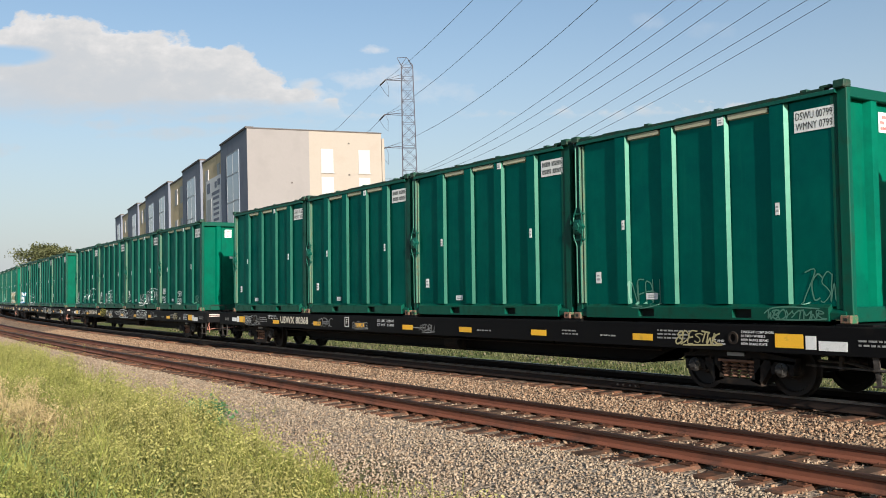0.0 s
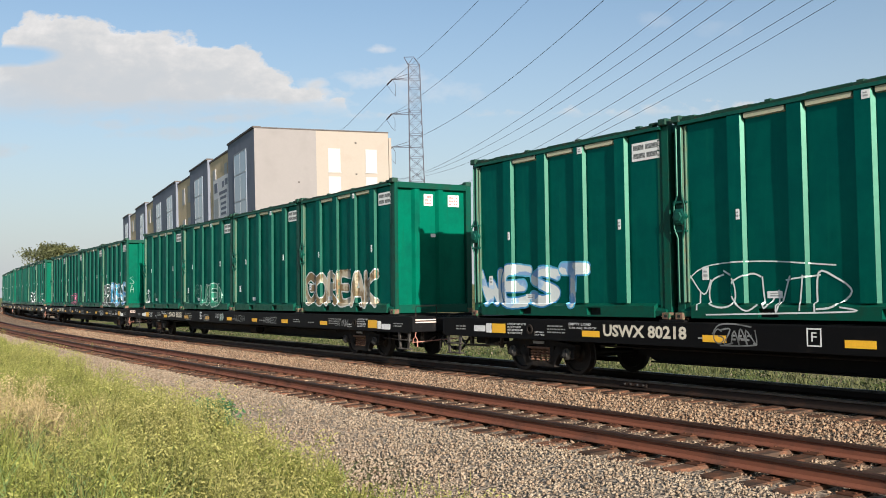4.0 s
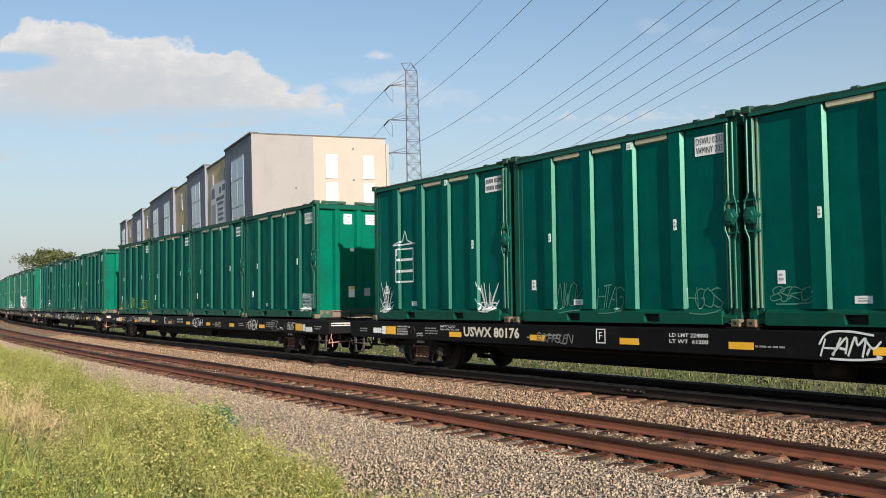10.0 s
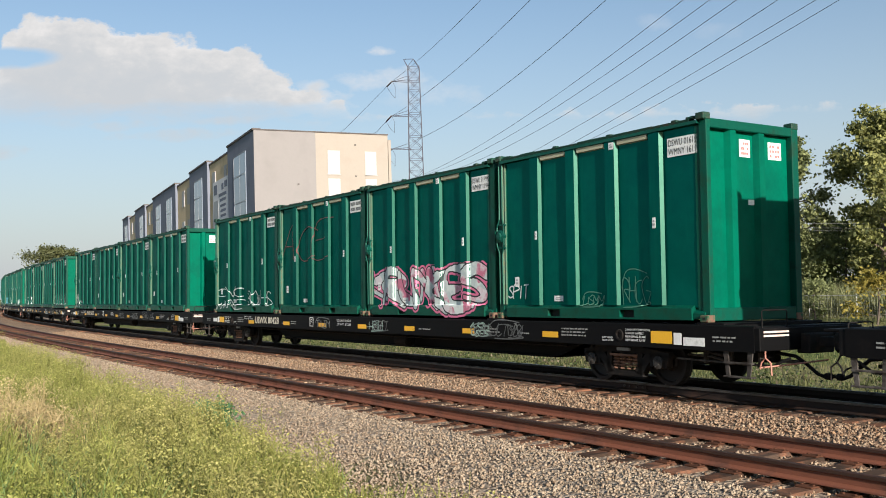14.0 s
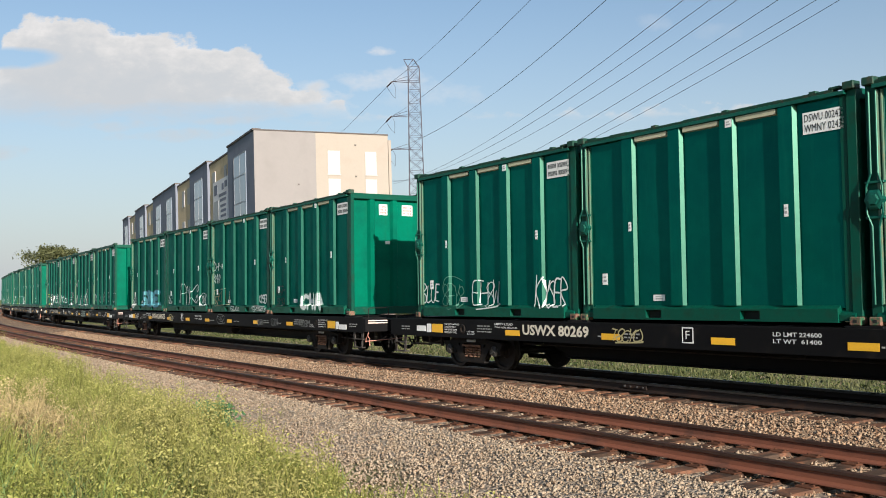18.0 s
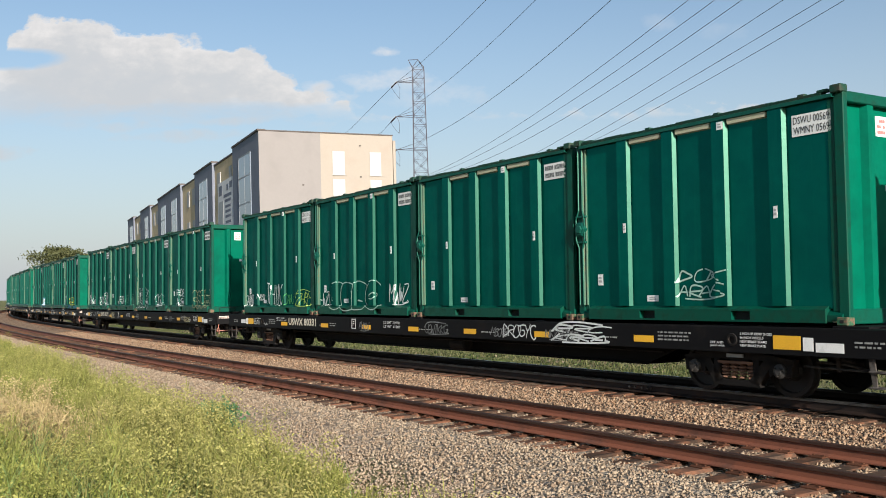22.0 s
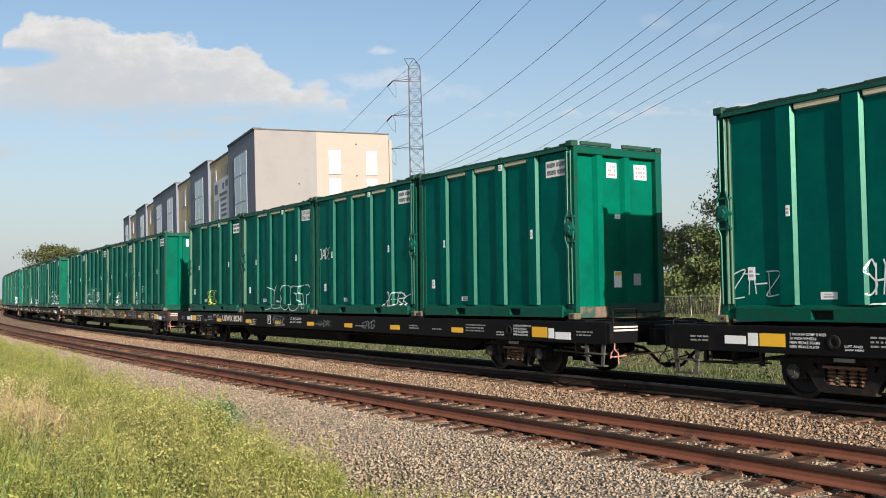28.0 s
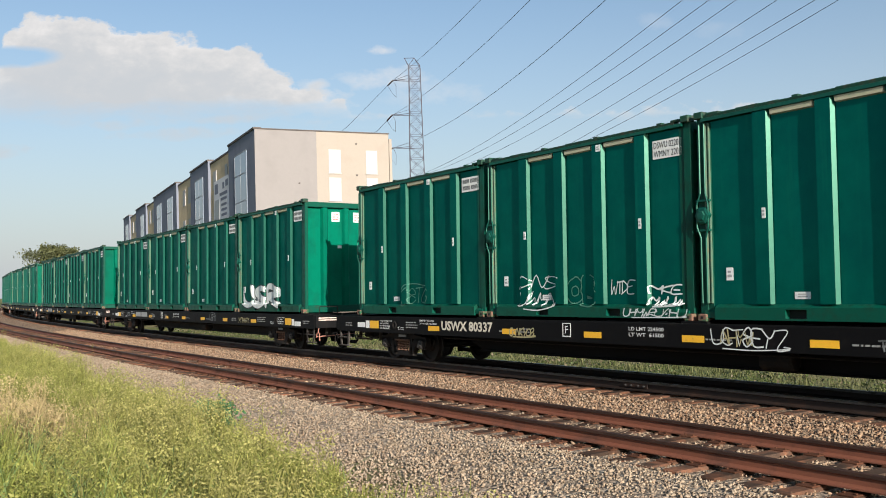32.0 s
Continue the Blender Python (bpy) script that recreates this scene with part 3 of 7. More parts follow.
def side_depth(x, z, shift=0.0):
    """How far out the container's near side stands at (x, z)."""
    if z < 0.29:
        return -1.222
    best = WALL_Y
    for c in RIBS:
        a = abs(x - c - shift)
        if a <= RIB_HALF:
            best = RIB_Y
        elif a < RIB_HALF + RIB_SLANT:
            best = min(best, RIB_Y + (WALL_Y - RIB_Y) * (a - RIB_HALF) / RIB_SLANT)
    return best


def rib_outline(c, sgn=1, wall=WALL_Y, front=RIB_Y):
    h, k = RIB_HALF, RIB_SLANT
    return [(c - h - k, wall * sgn + 0.01 * sgn * -1), (c - h, front * sgn), (c + h, front * sgn), (c + h + k, wall * sgn + 0.01 * sgn * -1)]


def dented_sheet(x0, x1, z0, z1, seed):
    """The near side's sheet: slightly dished between the ribs and dented by use; it stands on a flat backing."""
    bm = bmesh.new()
    nx, nz = 66, 26
    rows = []
    for i in range(nx + 1):
        x = x0 + (x1 - x0) * i / nx
        row = []
        for j in range(nz + 1):
            z = z0 + (z1 - z0) * j / nz
            fade = min(1.0, 8 * min(j, nz - j) / nz)
            dish = noise.noise(Vector((x * 1.5, seed, z * 0.55))) * 0.011 + noise.noise(Vector((x * 4.2, seed + 3, z * 1.9))) * 0.0035
            row.append(bm.verts.new((x, WALL_Y + fade * min(0.016, max(0.0, 0.006 + dish)), z)))
        rows.append(row)
    for a, b in zip(rows, rows[1:]):
        for j in range(nz):
            bm.faces.new((a[j], b[j], b[j + 1], a[j + 1]))
    box(bm, x0, x1, WALL_Y + 0.02, WALL_Y + 0.035, z0, z1)
    return bm


def build_container(flip, name="waste_container"):
    """A tall ribbed steel waste container, its origin at the middle of its floor; near side -y, forward end +x."""
    g = new(name)
    hl = CL / 2
    sh = -0.14 if flip else 0.0
    bm = bmesh.new()
    box(bm, -hl + 0.06, hl - 0.16, 0.2, 1.05, 0.16, CH - 0.12)
    box(bm, -hl + 0.06, hl - 0.16, -1.04, 0.2, 0.16, 0.24)
    box(bm, -hl + 0.03, -hl + 0.09, -1.1, 1.1, 0.1, CH - 0.06)
    box(bm, -hl + 0.05, hl - 0.05, 1.06, 1.22, 0.0, 0.27)
    box(bm, -hl + 0.05, hl - 0.05, 1.06, 1.22, CH - 0.13, CH - 0.02)
    box(bm, -hl, -hl + 0.17, 1.05, 1.22, 0.0, CH)
    for c in RIBS:
        box(bm, c - 0.2, c + 0.2, 1.05, 1.21, 0.27, CH - 0.13)
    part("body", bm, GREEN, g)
    bm = boxes((-hl + 0.05, hl - 0.08, -1.1, 1.1, CH - 0.09, CH - 0.045))
    for i in range(5):
        x = -2.3 + i * 1.15
        box(bm, x - 0.04, x + 0.04, -1.08, 1.08, CH - 0.05, CH - 0.012)
    part("roof", bm, GREEN_TRIM, g)
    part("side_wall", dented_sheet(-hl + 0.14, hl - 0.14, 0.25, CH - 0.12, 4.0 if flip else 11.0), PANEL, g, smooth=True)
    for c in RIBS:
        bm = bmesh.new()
        # fronts get the shaded tone, flanks the sunlit one
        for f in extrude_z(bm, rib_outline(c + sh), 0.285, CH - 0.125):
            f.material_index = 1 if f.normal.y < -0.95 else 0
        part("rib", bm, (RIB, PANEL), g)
    bm = bmesh.new()
    extrude_x(bm, [(-1.222, CH - 0.116), (-1.222, CH - 0.064), (-1.205, CH - 0.058), (-1.04, CH - 0.058), (-1.04, CH - 0.116)], -hl + 0.15, hl - 0.15)
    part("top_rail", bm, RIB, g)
    bm = bmesh.new()
    rng = random.Random(5 if flip else 9)
    x = -hl + 0.17
    while x < hl - 0.5:
        x1 = min(x + rng.uniform(0.35, 1.1), hl - 0.17)
        lift = rng.uniform(-0.010, 0.012)
        extrude_x(bm, [(-1.188, CH - 0.057), (-1.196, CH - 0.012 + lift), (-1.17, CH + 0.004 + lift), (-1.06, CH - 0.002), (-1.06, CH - 0.057)], x, x1 - 0.004)
        x = x1
    for x in (-2.48, -0.9, 0.62, 2.2):
        x += rng.uniform(-0.1, 0.1)
        box(bm, x - 0.06, x + 0.06, -1.195, -1.10, CH - 0.02, CH + 0.022, 0.006)
    part("lid_rim", bm, CAST_TOP, g, "dark uneven rim of the lid")
    bm = bmesh.new()
    a, b = (-2.62, 2.62)
    for x0, x1 in ((a, -1.24), (-0.86, 0.86), (1.24, b)):
        extrude_x(bm, [(-1.222, 0.035), (-1.222, 0.235), (-1.14, 0.285), (-1.05, 0.29), (-1.05, 0.035)], x0, x1)
    for x0, x1 in ((-1.24, -0.86), (0.86, 1.24)):
        extrude_x(bm, [(-1.222, 0.205), (-1.222, 0.235), (-1.14, 0.285), (-1.05, 0.29), (-1.05, 0.205)], x0, x1)
        extrude_x(bm, [(-1.222, 0.035), (-1.222, 0.065), (-1.05, 0.065), (-1.05, 0.035)], x0, x1)
    for x0, x1 in ((-hl + 0.1, a + 0.02), (b - 0.02, hl - 0.1)):
        extrude_x(bm, [(-1.19, 0.06), (-1.19, 0.15), (-1.05, 0.28), (-1.05, 0.06)], x0, x1)
    part("bottom_rail", bm, GREEN_TRIM, g)
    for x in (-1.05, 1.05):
        # a dark block set into the opening as its shade
        part("fork_pocket", boxes((x - 0.189, x + 0.189, -1.12, -1.06, 0.066, 0.204)), VOID, g, "fork-lift pocket with its shade painted dark")
    # corner posts, with castings at both ends
    for x, y in ((-1, -1), (1, -1), (1, 1)):
        cx, cy = x * (hl - 0.085), y * 1.137
        bm = bmesh.new()
        box(bm, cx - 0.085, cx + 0.085, cy - (0.018 if y < 0 else 0.083), cy + 0.083, 0.12, CH - 0.02, 0.012)
        box(bm, cx - x * 0.20, cx - x * 0.083, cy + y * 0.002, cy - y * 0.06, 0.2, CH - 0.12, 0.008)
        part("corner_post", bm, GREEN_TRIM, g)
        bm = bmesh.new()
        box(bm, cx - 0.092, cx + 0.092, cy - 0.09, cy + 0.09, 0.0, 0.125, 0.014)
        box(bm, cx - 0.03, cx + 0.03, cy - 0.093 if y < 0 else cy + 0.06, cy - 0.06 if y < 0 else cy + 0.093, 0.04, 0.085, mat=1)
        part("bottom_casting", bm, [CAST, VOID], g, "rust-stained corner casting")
        bm = bmesh.new()
        box(bm, cx - 0.095, cx + 0.095, cy - 0.088, cy + 0.088, CH - 0.06, CH + 0.06, 0.014)
        box(bm, cx - x * 0.34, cx - x * 0.14, cy - 0.06, cy + 0.06, CH - 0.02, CH + 0.028, 0.014)
        part("top_casting", bm, CAST_TOP, g)
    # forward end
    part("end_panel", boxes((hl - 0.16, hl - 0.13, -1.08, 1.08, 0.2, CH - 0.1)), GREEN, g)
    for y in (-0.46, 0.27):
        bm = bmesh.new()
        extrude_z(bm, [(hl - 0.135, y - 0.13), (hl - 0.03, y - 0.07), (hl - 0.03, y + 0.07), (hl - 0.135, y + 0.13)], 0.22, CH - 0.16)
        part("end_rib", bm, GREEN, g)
    part("end_header", boxes((hl - 0.14, hl - 0.01, -1.06, 1.06, CH - 0.19, CH - 0.03), bevel=0.012), GREEN_TRIM, g)
    part("end_sill", boxes((hl - 0.14, hl - 0.01, -1.06, 1.06, 0.02, 0.24), bevel=0.012), RUSTED if flip else GREEN_TRIM, g)
    x = hl - 0.02 if flip else -hl + 0.02
    k = -1 if flip else 1
    bm = bmesh.new()
    box(bm, x + k * 0.17 - 0.02, x + k * 0.17 + 0.02, -1.19, -1.10, 0.3, CH - 0.14, 0.006)
    box(bm, x + k * 0.235 - 0.015, x + k * 0.235 + 0.015, -1.17, -1.09, 0.3, CH - 0.14, 0.005)
    part("door_gasket", bm, RUBBER, g, "pale worn door gasket")
    bm = bmesh.new()
    c = x + k * 0.11
    lathe(bm, [(0.16, -1.16), (0.16, -1.215), (0.12, -1.235), (0.09, -1.238), (0.075, -1.262), (0.02, -1.265)], "y", 6, (c, 0, 1.77))
    for q in (-0.055, 0.055):
        tube(bm, [(c + q, -1.185, 0.30), (c + q, -1.19, 1.40), (c + q * 2.2, -1.205, 1.58), (c + q * 2.2, -1.205, 1.96), (c + q, -1.19, 2.14), (c + q, -1.185, CH - 0.14)], 0.016, 6)
    for z in (1.52, 2.02):
        box(bm, c - 0.15, c + 0.15, -1.205, -1.15, z - 0.02, z + 0.02, 0.008)
    # the sunlit rib tone gives the lock its highlight
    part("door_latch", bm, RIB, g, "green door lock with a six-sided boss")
    if flip:
        bm = bmesh.new()
        box(bm, hl - 0.02, hl + 0.05, -1.0, -0.2, CH - 0.03, CH + 0.05, 0.015)
        box(bm, hl - 0.02, hl + 0.05, 0.1, 0.9, CH - 0.03, CH + 0.05, 0.015)
        box(bm, hl - 0.02, hl + 0.02, -0.3, 1.1, 0.1, 0.3, 0.02)
        part("door_hinge", bm, CAST_TOP, g)
    for i in range(3):
        x0, x1 = RIBS[i] + sh + RIB_HALF + 0.07, RIBS[i + 1] + sh - RIB_HALF - 0.05
        bm = bmesh.new()
        extrude_x(bm, [(-1.198, CH - 0.127), (-1.190, CH - 0.205), (-1.110, CH - 0.222), (-1.110, CH - 0.127)], x0, x1)
        part("vent_strip", bm, CREAM, g, "pale cream strip under the top rail")
    # small stickers
    for x, z, w, h, y in ((-1.60 + sh, 1.72, 0.07, 0.17, RIB_Y), (1.78 + sh, 1.74, 0.075, 0.19, RIB_Y), (-2.36, 0.78, 0.14, 0.21, WALL_Y),
                          (-0.98, 0.42, 0.28, 0.11, WALL_Y), (0.71 + sh, CH - 0.21, 0.13, 0.13, RIB_Y)):
        bm = boxes((x - w / 2, x + w / 2, y - 0.007, y - 0.003, z - h / 2, z + h / 2))
        box(bm, x - w * 0.3, x + w * 0.3, y - 0.010, y - 0.0075, z - h * 0.25, z - h * 0.05, mat=1)
        box(bm, x - w * 0.3, x + w * 0.2, y - 0.010, y - 0.0075, z + h * 0.1, z + h * 0.25, mat=1)
        part("sticker", bm, [WHITE, GREY_INK], g, "small white sticker")
    for i, (y0, y1) in enumerate(((-0.20, 0.07), (0.55, 0.90))):
        bm = boxes((hl - 0.132, hl - 0.125, y0, y1, CH - 0.62, CH - 0.31))
        for r in range(3):
            z = CH - 0.385 - r * 0.085
            for q in range(4):
                a = y0 + 0.04 + q * (y1 - y0 - 0.07) / 4
                if (r + q * 2 + i) % 5:
                    box(bm, hl - 0.126, hl - 0.121, a, a + (y1 - y0) * 0.15, z - 0.024, z + 0.024, mat=1)
        part("end_placard", bm, [WHITE, RED_INK], g, "white placard with faded red numbers")
    part("end_plate", boxes((hl - 0.132, hl - 0.122, 0.0, 0.17, CH - 1.45, CH - 1.36)), WHITE, g)
    if flip:
        s = part("warning_notice", boxes((hl - 0.132, hl - 0.122, -0.05, 0.28, 0.62, 0.95)), WHITE, g, "yellow and white notice")
        part("yellow_band", boxes((hl - 0.124, hl - 0.119, -0.02, 0.25, 0.86, 0.93)), YELLOW, s)
        part("notice_plate", boxes((hl - 0.132, hl - 0.122, 0.48, 0.68, 0.66, 0.9)), GREY_INK, g)
    return g


LABEL_A = "tall dark green ribbed steel waste container riding on a flat car"
LABEL_B = "green waste container, its door end with notices facing forward"


# ---- flat cars ----
AXLE_X, TRUCK_X = 0.875, 9.95
WHEEL_R = 0.42


def build_wheelset():
    bm = bmesh.new()
    for sgn in (-1, 1):
        y = sgn * 0.753
        i = -sgn
        prof = [(0.08, y + i * 0.10), (0.14, y + i * 0.09), (0.16, y + i * 0.03), (WHEEL_R - 0.09, y + i * 0.035), (WHEEL_R - 0.07, y + i * 0.075), (WHEEL_R + 0.026, y + i * 0.072), (WHEEL_R + 0.026, y + i * 0.048),
                (WHEEL_R + 0.004, y + i * 0.034), (WHEEL_R, y - i * 0.060), (WHEEL_R - 0.065, y - i * 0.062), (WHEEL_R - 0.085, y - i * 0.02), (0.17, y + i * 0.0), (0.14, y - i * 0.05), (0.08, y - i * 0.06)]
        lathe(bm, prof, "y", 28)
        lathe(bm, [(0.085, sgn * 0.90), (0.115, sgn * 0.92), (0.115, sgn * 1.10), (0.06, sgn * 1.125), (0.055, sgn * 1.14)], "y", 14, mat=1)
        for j in range(3):
            t = j * math.tau / 3
            lathe(bm, [(0.014, sgn * 1.10), (0.014, sgn * 1.145)], "y", 6, (0.072 * math.cos(t), 0, 0.072 * math.sin(t)), mat=1)
    lathe(bm, [(0.085, -1.0), (0.085, 1.0)], "y", 12)
    me = bpy.data.meshes.new("wheelset")
    bm.to_mesh(me)
    bm.free()
    me.materials.append(WHEEL)
    me.materials.append(BEARING)
    return me


def build_truck(parent, x, wheelset):
    t = None
    for sgn in (-1, 1):
        bm = bmesh.new()
        y0, y1 = sorted((sgn * 0.93, sgn * 1.07))
        # cast side frame: top chord, sloping struts, bottom chord, axle boxes
        for pts in ([(-1.12, 0.50), (-1.12, 0.60), (-0.45, 0.68), (0.45, 0.68), (1.12, 0.60), (1.12, 0.50), (0.45, 0.57), (-0.45, 0.57)],
                    [(-0.75, 0.56), (-0.56, 0.58), (-0.26, 0.22), (-0.45, 0.16)], [(0.75, 0.56), (0.56, 0.58), (0.26, 0.22), (0.45, 0.16)],
                    [(-0.48, 0.14), (-0.44, 0.24), (0.44, 0.24), (0.48, 0.14)],
                    [(-0.46, 0.24), (-0.36, 0.24), (-0.33, 0.58), (-0.46, 0.58)], [(0.46, 0.24), (0.36, 0.24), (0.33, 0.58), (0.46, 0.58)],
                    [(-1.08, 0.34), (-1.10, 0.55), (-0.66, 0.57), (-0.66, 0.34), (-0.74, 0.34), (-0.76, 0.48), (-1.0, 0.48), (-1.0, 0.34)],
                    [(1.08, 0.34), (1.10, 0.55), (0.66, 0.57), (0.66, 0.34), (0.74, 0.34), (0.76, 0.48), (1.0, 0.48), (1.0, 0.34)]):
            a = [bm.verts.new((px, y0, pz)) for px, pz in pts]
            b = [bm.verts.new((px, y1, pz)) for px, pz in pts]
            n = len(pts)
            fs = [bm.faces.new((a[i], a[(i + 1) % n], b[(i + 1) % n], b[i])) for i in range(n)] + [bm.faces.new(a[::-1]), bm.faces.new(b)]
            bmesh.ops.recalc_face_normals(bm, faces=fs)
        if t is None:
            box(bm, -0.2, 0.2, -1.0, 1.0, 0.50, 0.66, 0.02)
            box(bm, -0.75, 0.75, -0.5, 0.5, 0.35, 0.45, 0.02)
            t = part("truck", bm, GRIME, parent, "greasy cast-iron truck", at=pose(x, 0, 0))
        else:
            part("side_frame", bm, GRIME, t)
    bm = bmesh.new()
    for i in range(4):
        cx = -0.26 + i * 0.173
        for j in range(5):
            lathe(bm, [(0.045, 0.25 + j * 0.055), (0.072, 0.263 + j * 0.055), (0.072, 0.285 + j * 0.055), (0.045, 0.298 + j * 0.055)], "z", 8, (cx, -1.0, 0))
    box(bm, -0.36, 0.36, -1.10, -1.08, 0.50, 0.54, 0.004)
    part("suspension", bm, SPRING, t, "rusty coil springs")
    bm = boxes((-0.17, 0.17, -1.095, -1.072, 0.60, 0.655))
    part("plate", bm, GREY_INK, t)
    for a in (-AXLE_X, AXLE_X):
        w = part("wheelset", wheelset, None, t, "worn steel wheels on an axle", at=pose(a, 0, WHEEL_R))
    return t


SILL_Y = -1.31
DIM_PRINT = material("worn_white_print", (0.30, 0.31, 0.30), 0.6, spots=(0.16, 0.16, 0.16), spot_scale=30.0, spot_range=(0.45, 0.6), bump=0.0)
PINKISH = material("faded_pink_stripe", (0.62, 0.50, 0.45), 0.6, spots=(0.35, 0.27, 0.24), spot_scale=9.0, bump=0.0)


def build_flatcar(paint, old=False, name="flat_car"):
    """A long flat car for four containers, its origin on the rail head at its middle, forward +x."""
    g = new(name)
    hl = 13.15
    for sgn in (-1, 1):
        bm = bmesh.new()
        o = SILL_Y * -sgn
        extrude_x(bm, [(o, 0.70), (o, 1.10), (o - sgn * 0.03, 1.115), (o - sgn * 0.14, 1.115), (o - sgn * 0.14, 1.09), (o - sgn * 0.025, 1.09), (o - sgn * 0.025, 0.725), (o - sgn * 0.14, 0.725), (o - sgn * 0.14, 0.70)], -hl + 0.02, hl - 0.02)
        part("side_sill", bm, paint, g)
    bm = boxes((-hl, hl, -0.36, 0.36, 0.72, 1.06), (-hl + 0.3, hl - 0.3, -1.16, 1.16, 0.98, 1.05))
    for i in range(13):
        x = -12 + i * 2
        box(bm, x - 0.09, x + 0.09, -1.15, 1.15, 0.74, 0.98)
    part("deck_frame", bm, BLACK, g)
    for y in (-0.42, 0.40):
        bm = bmesh.new()
        pts = [(-8.3, 0.72), (-7.3, 0.353), (7.3, 0.353), (8.3, 0.72)]
        a = [bm.verts.new((px, y, pz)) for px, pz in pts]
        b = [bm.verts.new((px, y + 0.02, pz)) for px, pz in pts]
        fs = [bm.faces.new((a[i], a[(i + 1) % 4], b[(i + 1) % 4], b[i])) for i in range(4)] + [bm.faces.new(a[::-1]), bm.faces.new(b)]
        bmesh.ops.recalc_face_normals(bm, faces=fs)
        part("sill_web", bm, BLACK, g)
    bm = bmesh.new()
    box(bm, -7.3, 7.3, -0.55, 0.55, 0.325, 0.352)
    part("sill_flange", bm, BLACK, g)
    for i in range(5):
        x = -12.2 + i * P
        part("container_stand", boxes((x - 0.30, x + 0.30, -1.25, 1.25, 1.05, 1.148), bevel=0.01), BLACK, g)
    for e in (-1, 1):
        part("end_sill", boxes((e * hl - 0.09, e * hl + 0.09, -1.30, 1.30, 0.72, 1.08), (e * hl - 0.35, e * hl, -1.28, 1.28, 1.06, 1.10), bevel=0.012), paint, g)
        # corner steps
        bm = bmesh.new()
        y = -1.24
        x0, x1 = e * (hl - 0.12), e * (hl - 0.62)
        for x, k in ((x0, 1), (x1, -1)):
            extrude = [(x - 0.05, 0.72), (x + 0.05, 0.72), (x + 0.032 - e * k * 0.05, 0.28), (x - 0.032 - e * k * 0.05, 0.28)]
            p = [bm.verts.new((q, y - 0.045, z)) for q, z in extrude]
            r = [bm.verts.new((q, y - 0.02, z)) for q, z in extrude]
            fs = [bm.faces.new((p[i], p[(i + 1) % 4], r[(i + 1) % 4], r[i])) for i in range(4)] + [bm.faces.new(p[::-1]), bm.faces.new(r)]
            bmesh.ops.recalc_face_normals(bm, faces=fs)
        a, b = sorted((x0, x1))
        for z in (0.30, 0.52):
            box(bm, a - 0.03, b + 0.03, y - 0.07, y + 0.05, z - 0.014, z + 0.014, 0.004)
        part("corner_step", bm, SUNLIT_DUSTY, g, "dusty steel corner step in a sunlit tone")
        # brake rods, pipes and hangers under the end
        bm = bmesh.new()
        tube(bm, [(e * (hl - 3.6), -0.72, 0.60), (e * (hl - 1.4), -0.74, 0.56), (e * (hl - 0.9), -0.78, 0.47), (e * (hl - 0.1), -0.78, 0.46), (e * (hl + 0.18), -0.70, 0.60)], 0.024)
        tube(bm, [(e * (hl - 2.2), -0.35, 0.66), (e * (hl - 1.0), -0.40, 0.50), (e * (hl + 0.1), -0.30, 0.52)], 0.034)
        tube(bm, [(e * (hl - 1.9), -1.05, 0.52), (e * (hl - 0.75), -1.08, 0.50), (e * (hl - 0.72), -1.08, 0.72)], 0.018)
        for q in (0.35, 0.95, 1.5):
            box(bm, e * (hl - q) - 0.03, e * (hl - q) + 0.03, -0.80, -0.72, 0.44, 0.74, 0.006)
        part("brake_rigging", bm, SUNLIT_DUSTY, g, "dark brake rods and pipes")
        bm = bmesh.new()
        box(bm, min(e * (hl - 1.2), e * (hl - 0.3)), max(e * (hl - 1.2), e * (hl - 0.3)), -0.62, -0.30, 0.50, 0.72, 0.03)
        part("draft_pocket", bm, BLACK, g)
        bm = bmesh.new()
        a = e * (hl + 0.02)
        top = 1.36 if e > 0 else 1.19
        tube(bm, [(a, -1.16, 1.08), (a, -1.16, top - 0.02), (a, -1.12, top), (a, -0.60, top), (a, -0.56, top - 0.02), (a, -0.56, 1.08)], 0.011, 6)
        part("end_rail", bm, GRIME, g)
        # coupler, draft gear, air hose, cut lever
        bm = bmesh.new()
        s, f = e * hl, e * (hl + 0.72)
        box(bm, min(s, s + e * 0.25), max(s, s + e * 0.25), -0.32, 0.32, 0.66, 0.98, 0.02)
        box(bm, min(s, f), max(s, f), -0.08, 0.08, 0.76, 0.92, 0.015)
        box(bm, f - 0.17, f + 0.17, -0.16, 0.16, 0.68, 1.0, 0.05)
        part("coupler", bm, GRIME, g, "grimy cast coupler")
        bm = bmesh.new()
        tube(bm, [(e * (hl - 0.25), -0.50, 0.66), (e * (hl + 0.12), -0.50, 0.62), (e * (hl + 0.30), -0.47, 0.50), (e * (hl + 0.48), -0.45, 0.36), (e * (hl + 0.62), -0.43, 0.31), (e * (hl + 0.78), -0.42, 0.34)], 0.030, 7)
        box(bm, e * (hl + 0.66) - 0.06, e * (hl + 0.66) + 0.06, -0.48, -0.38, 0.28, 0.38, 0.02)
        part("air_hose", bm, BLACK, g)
        bm = bmesh.new()
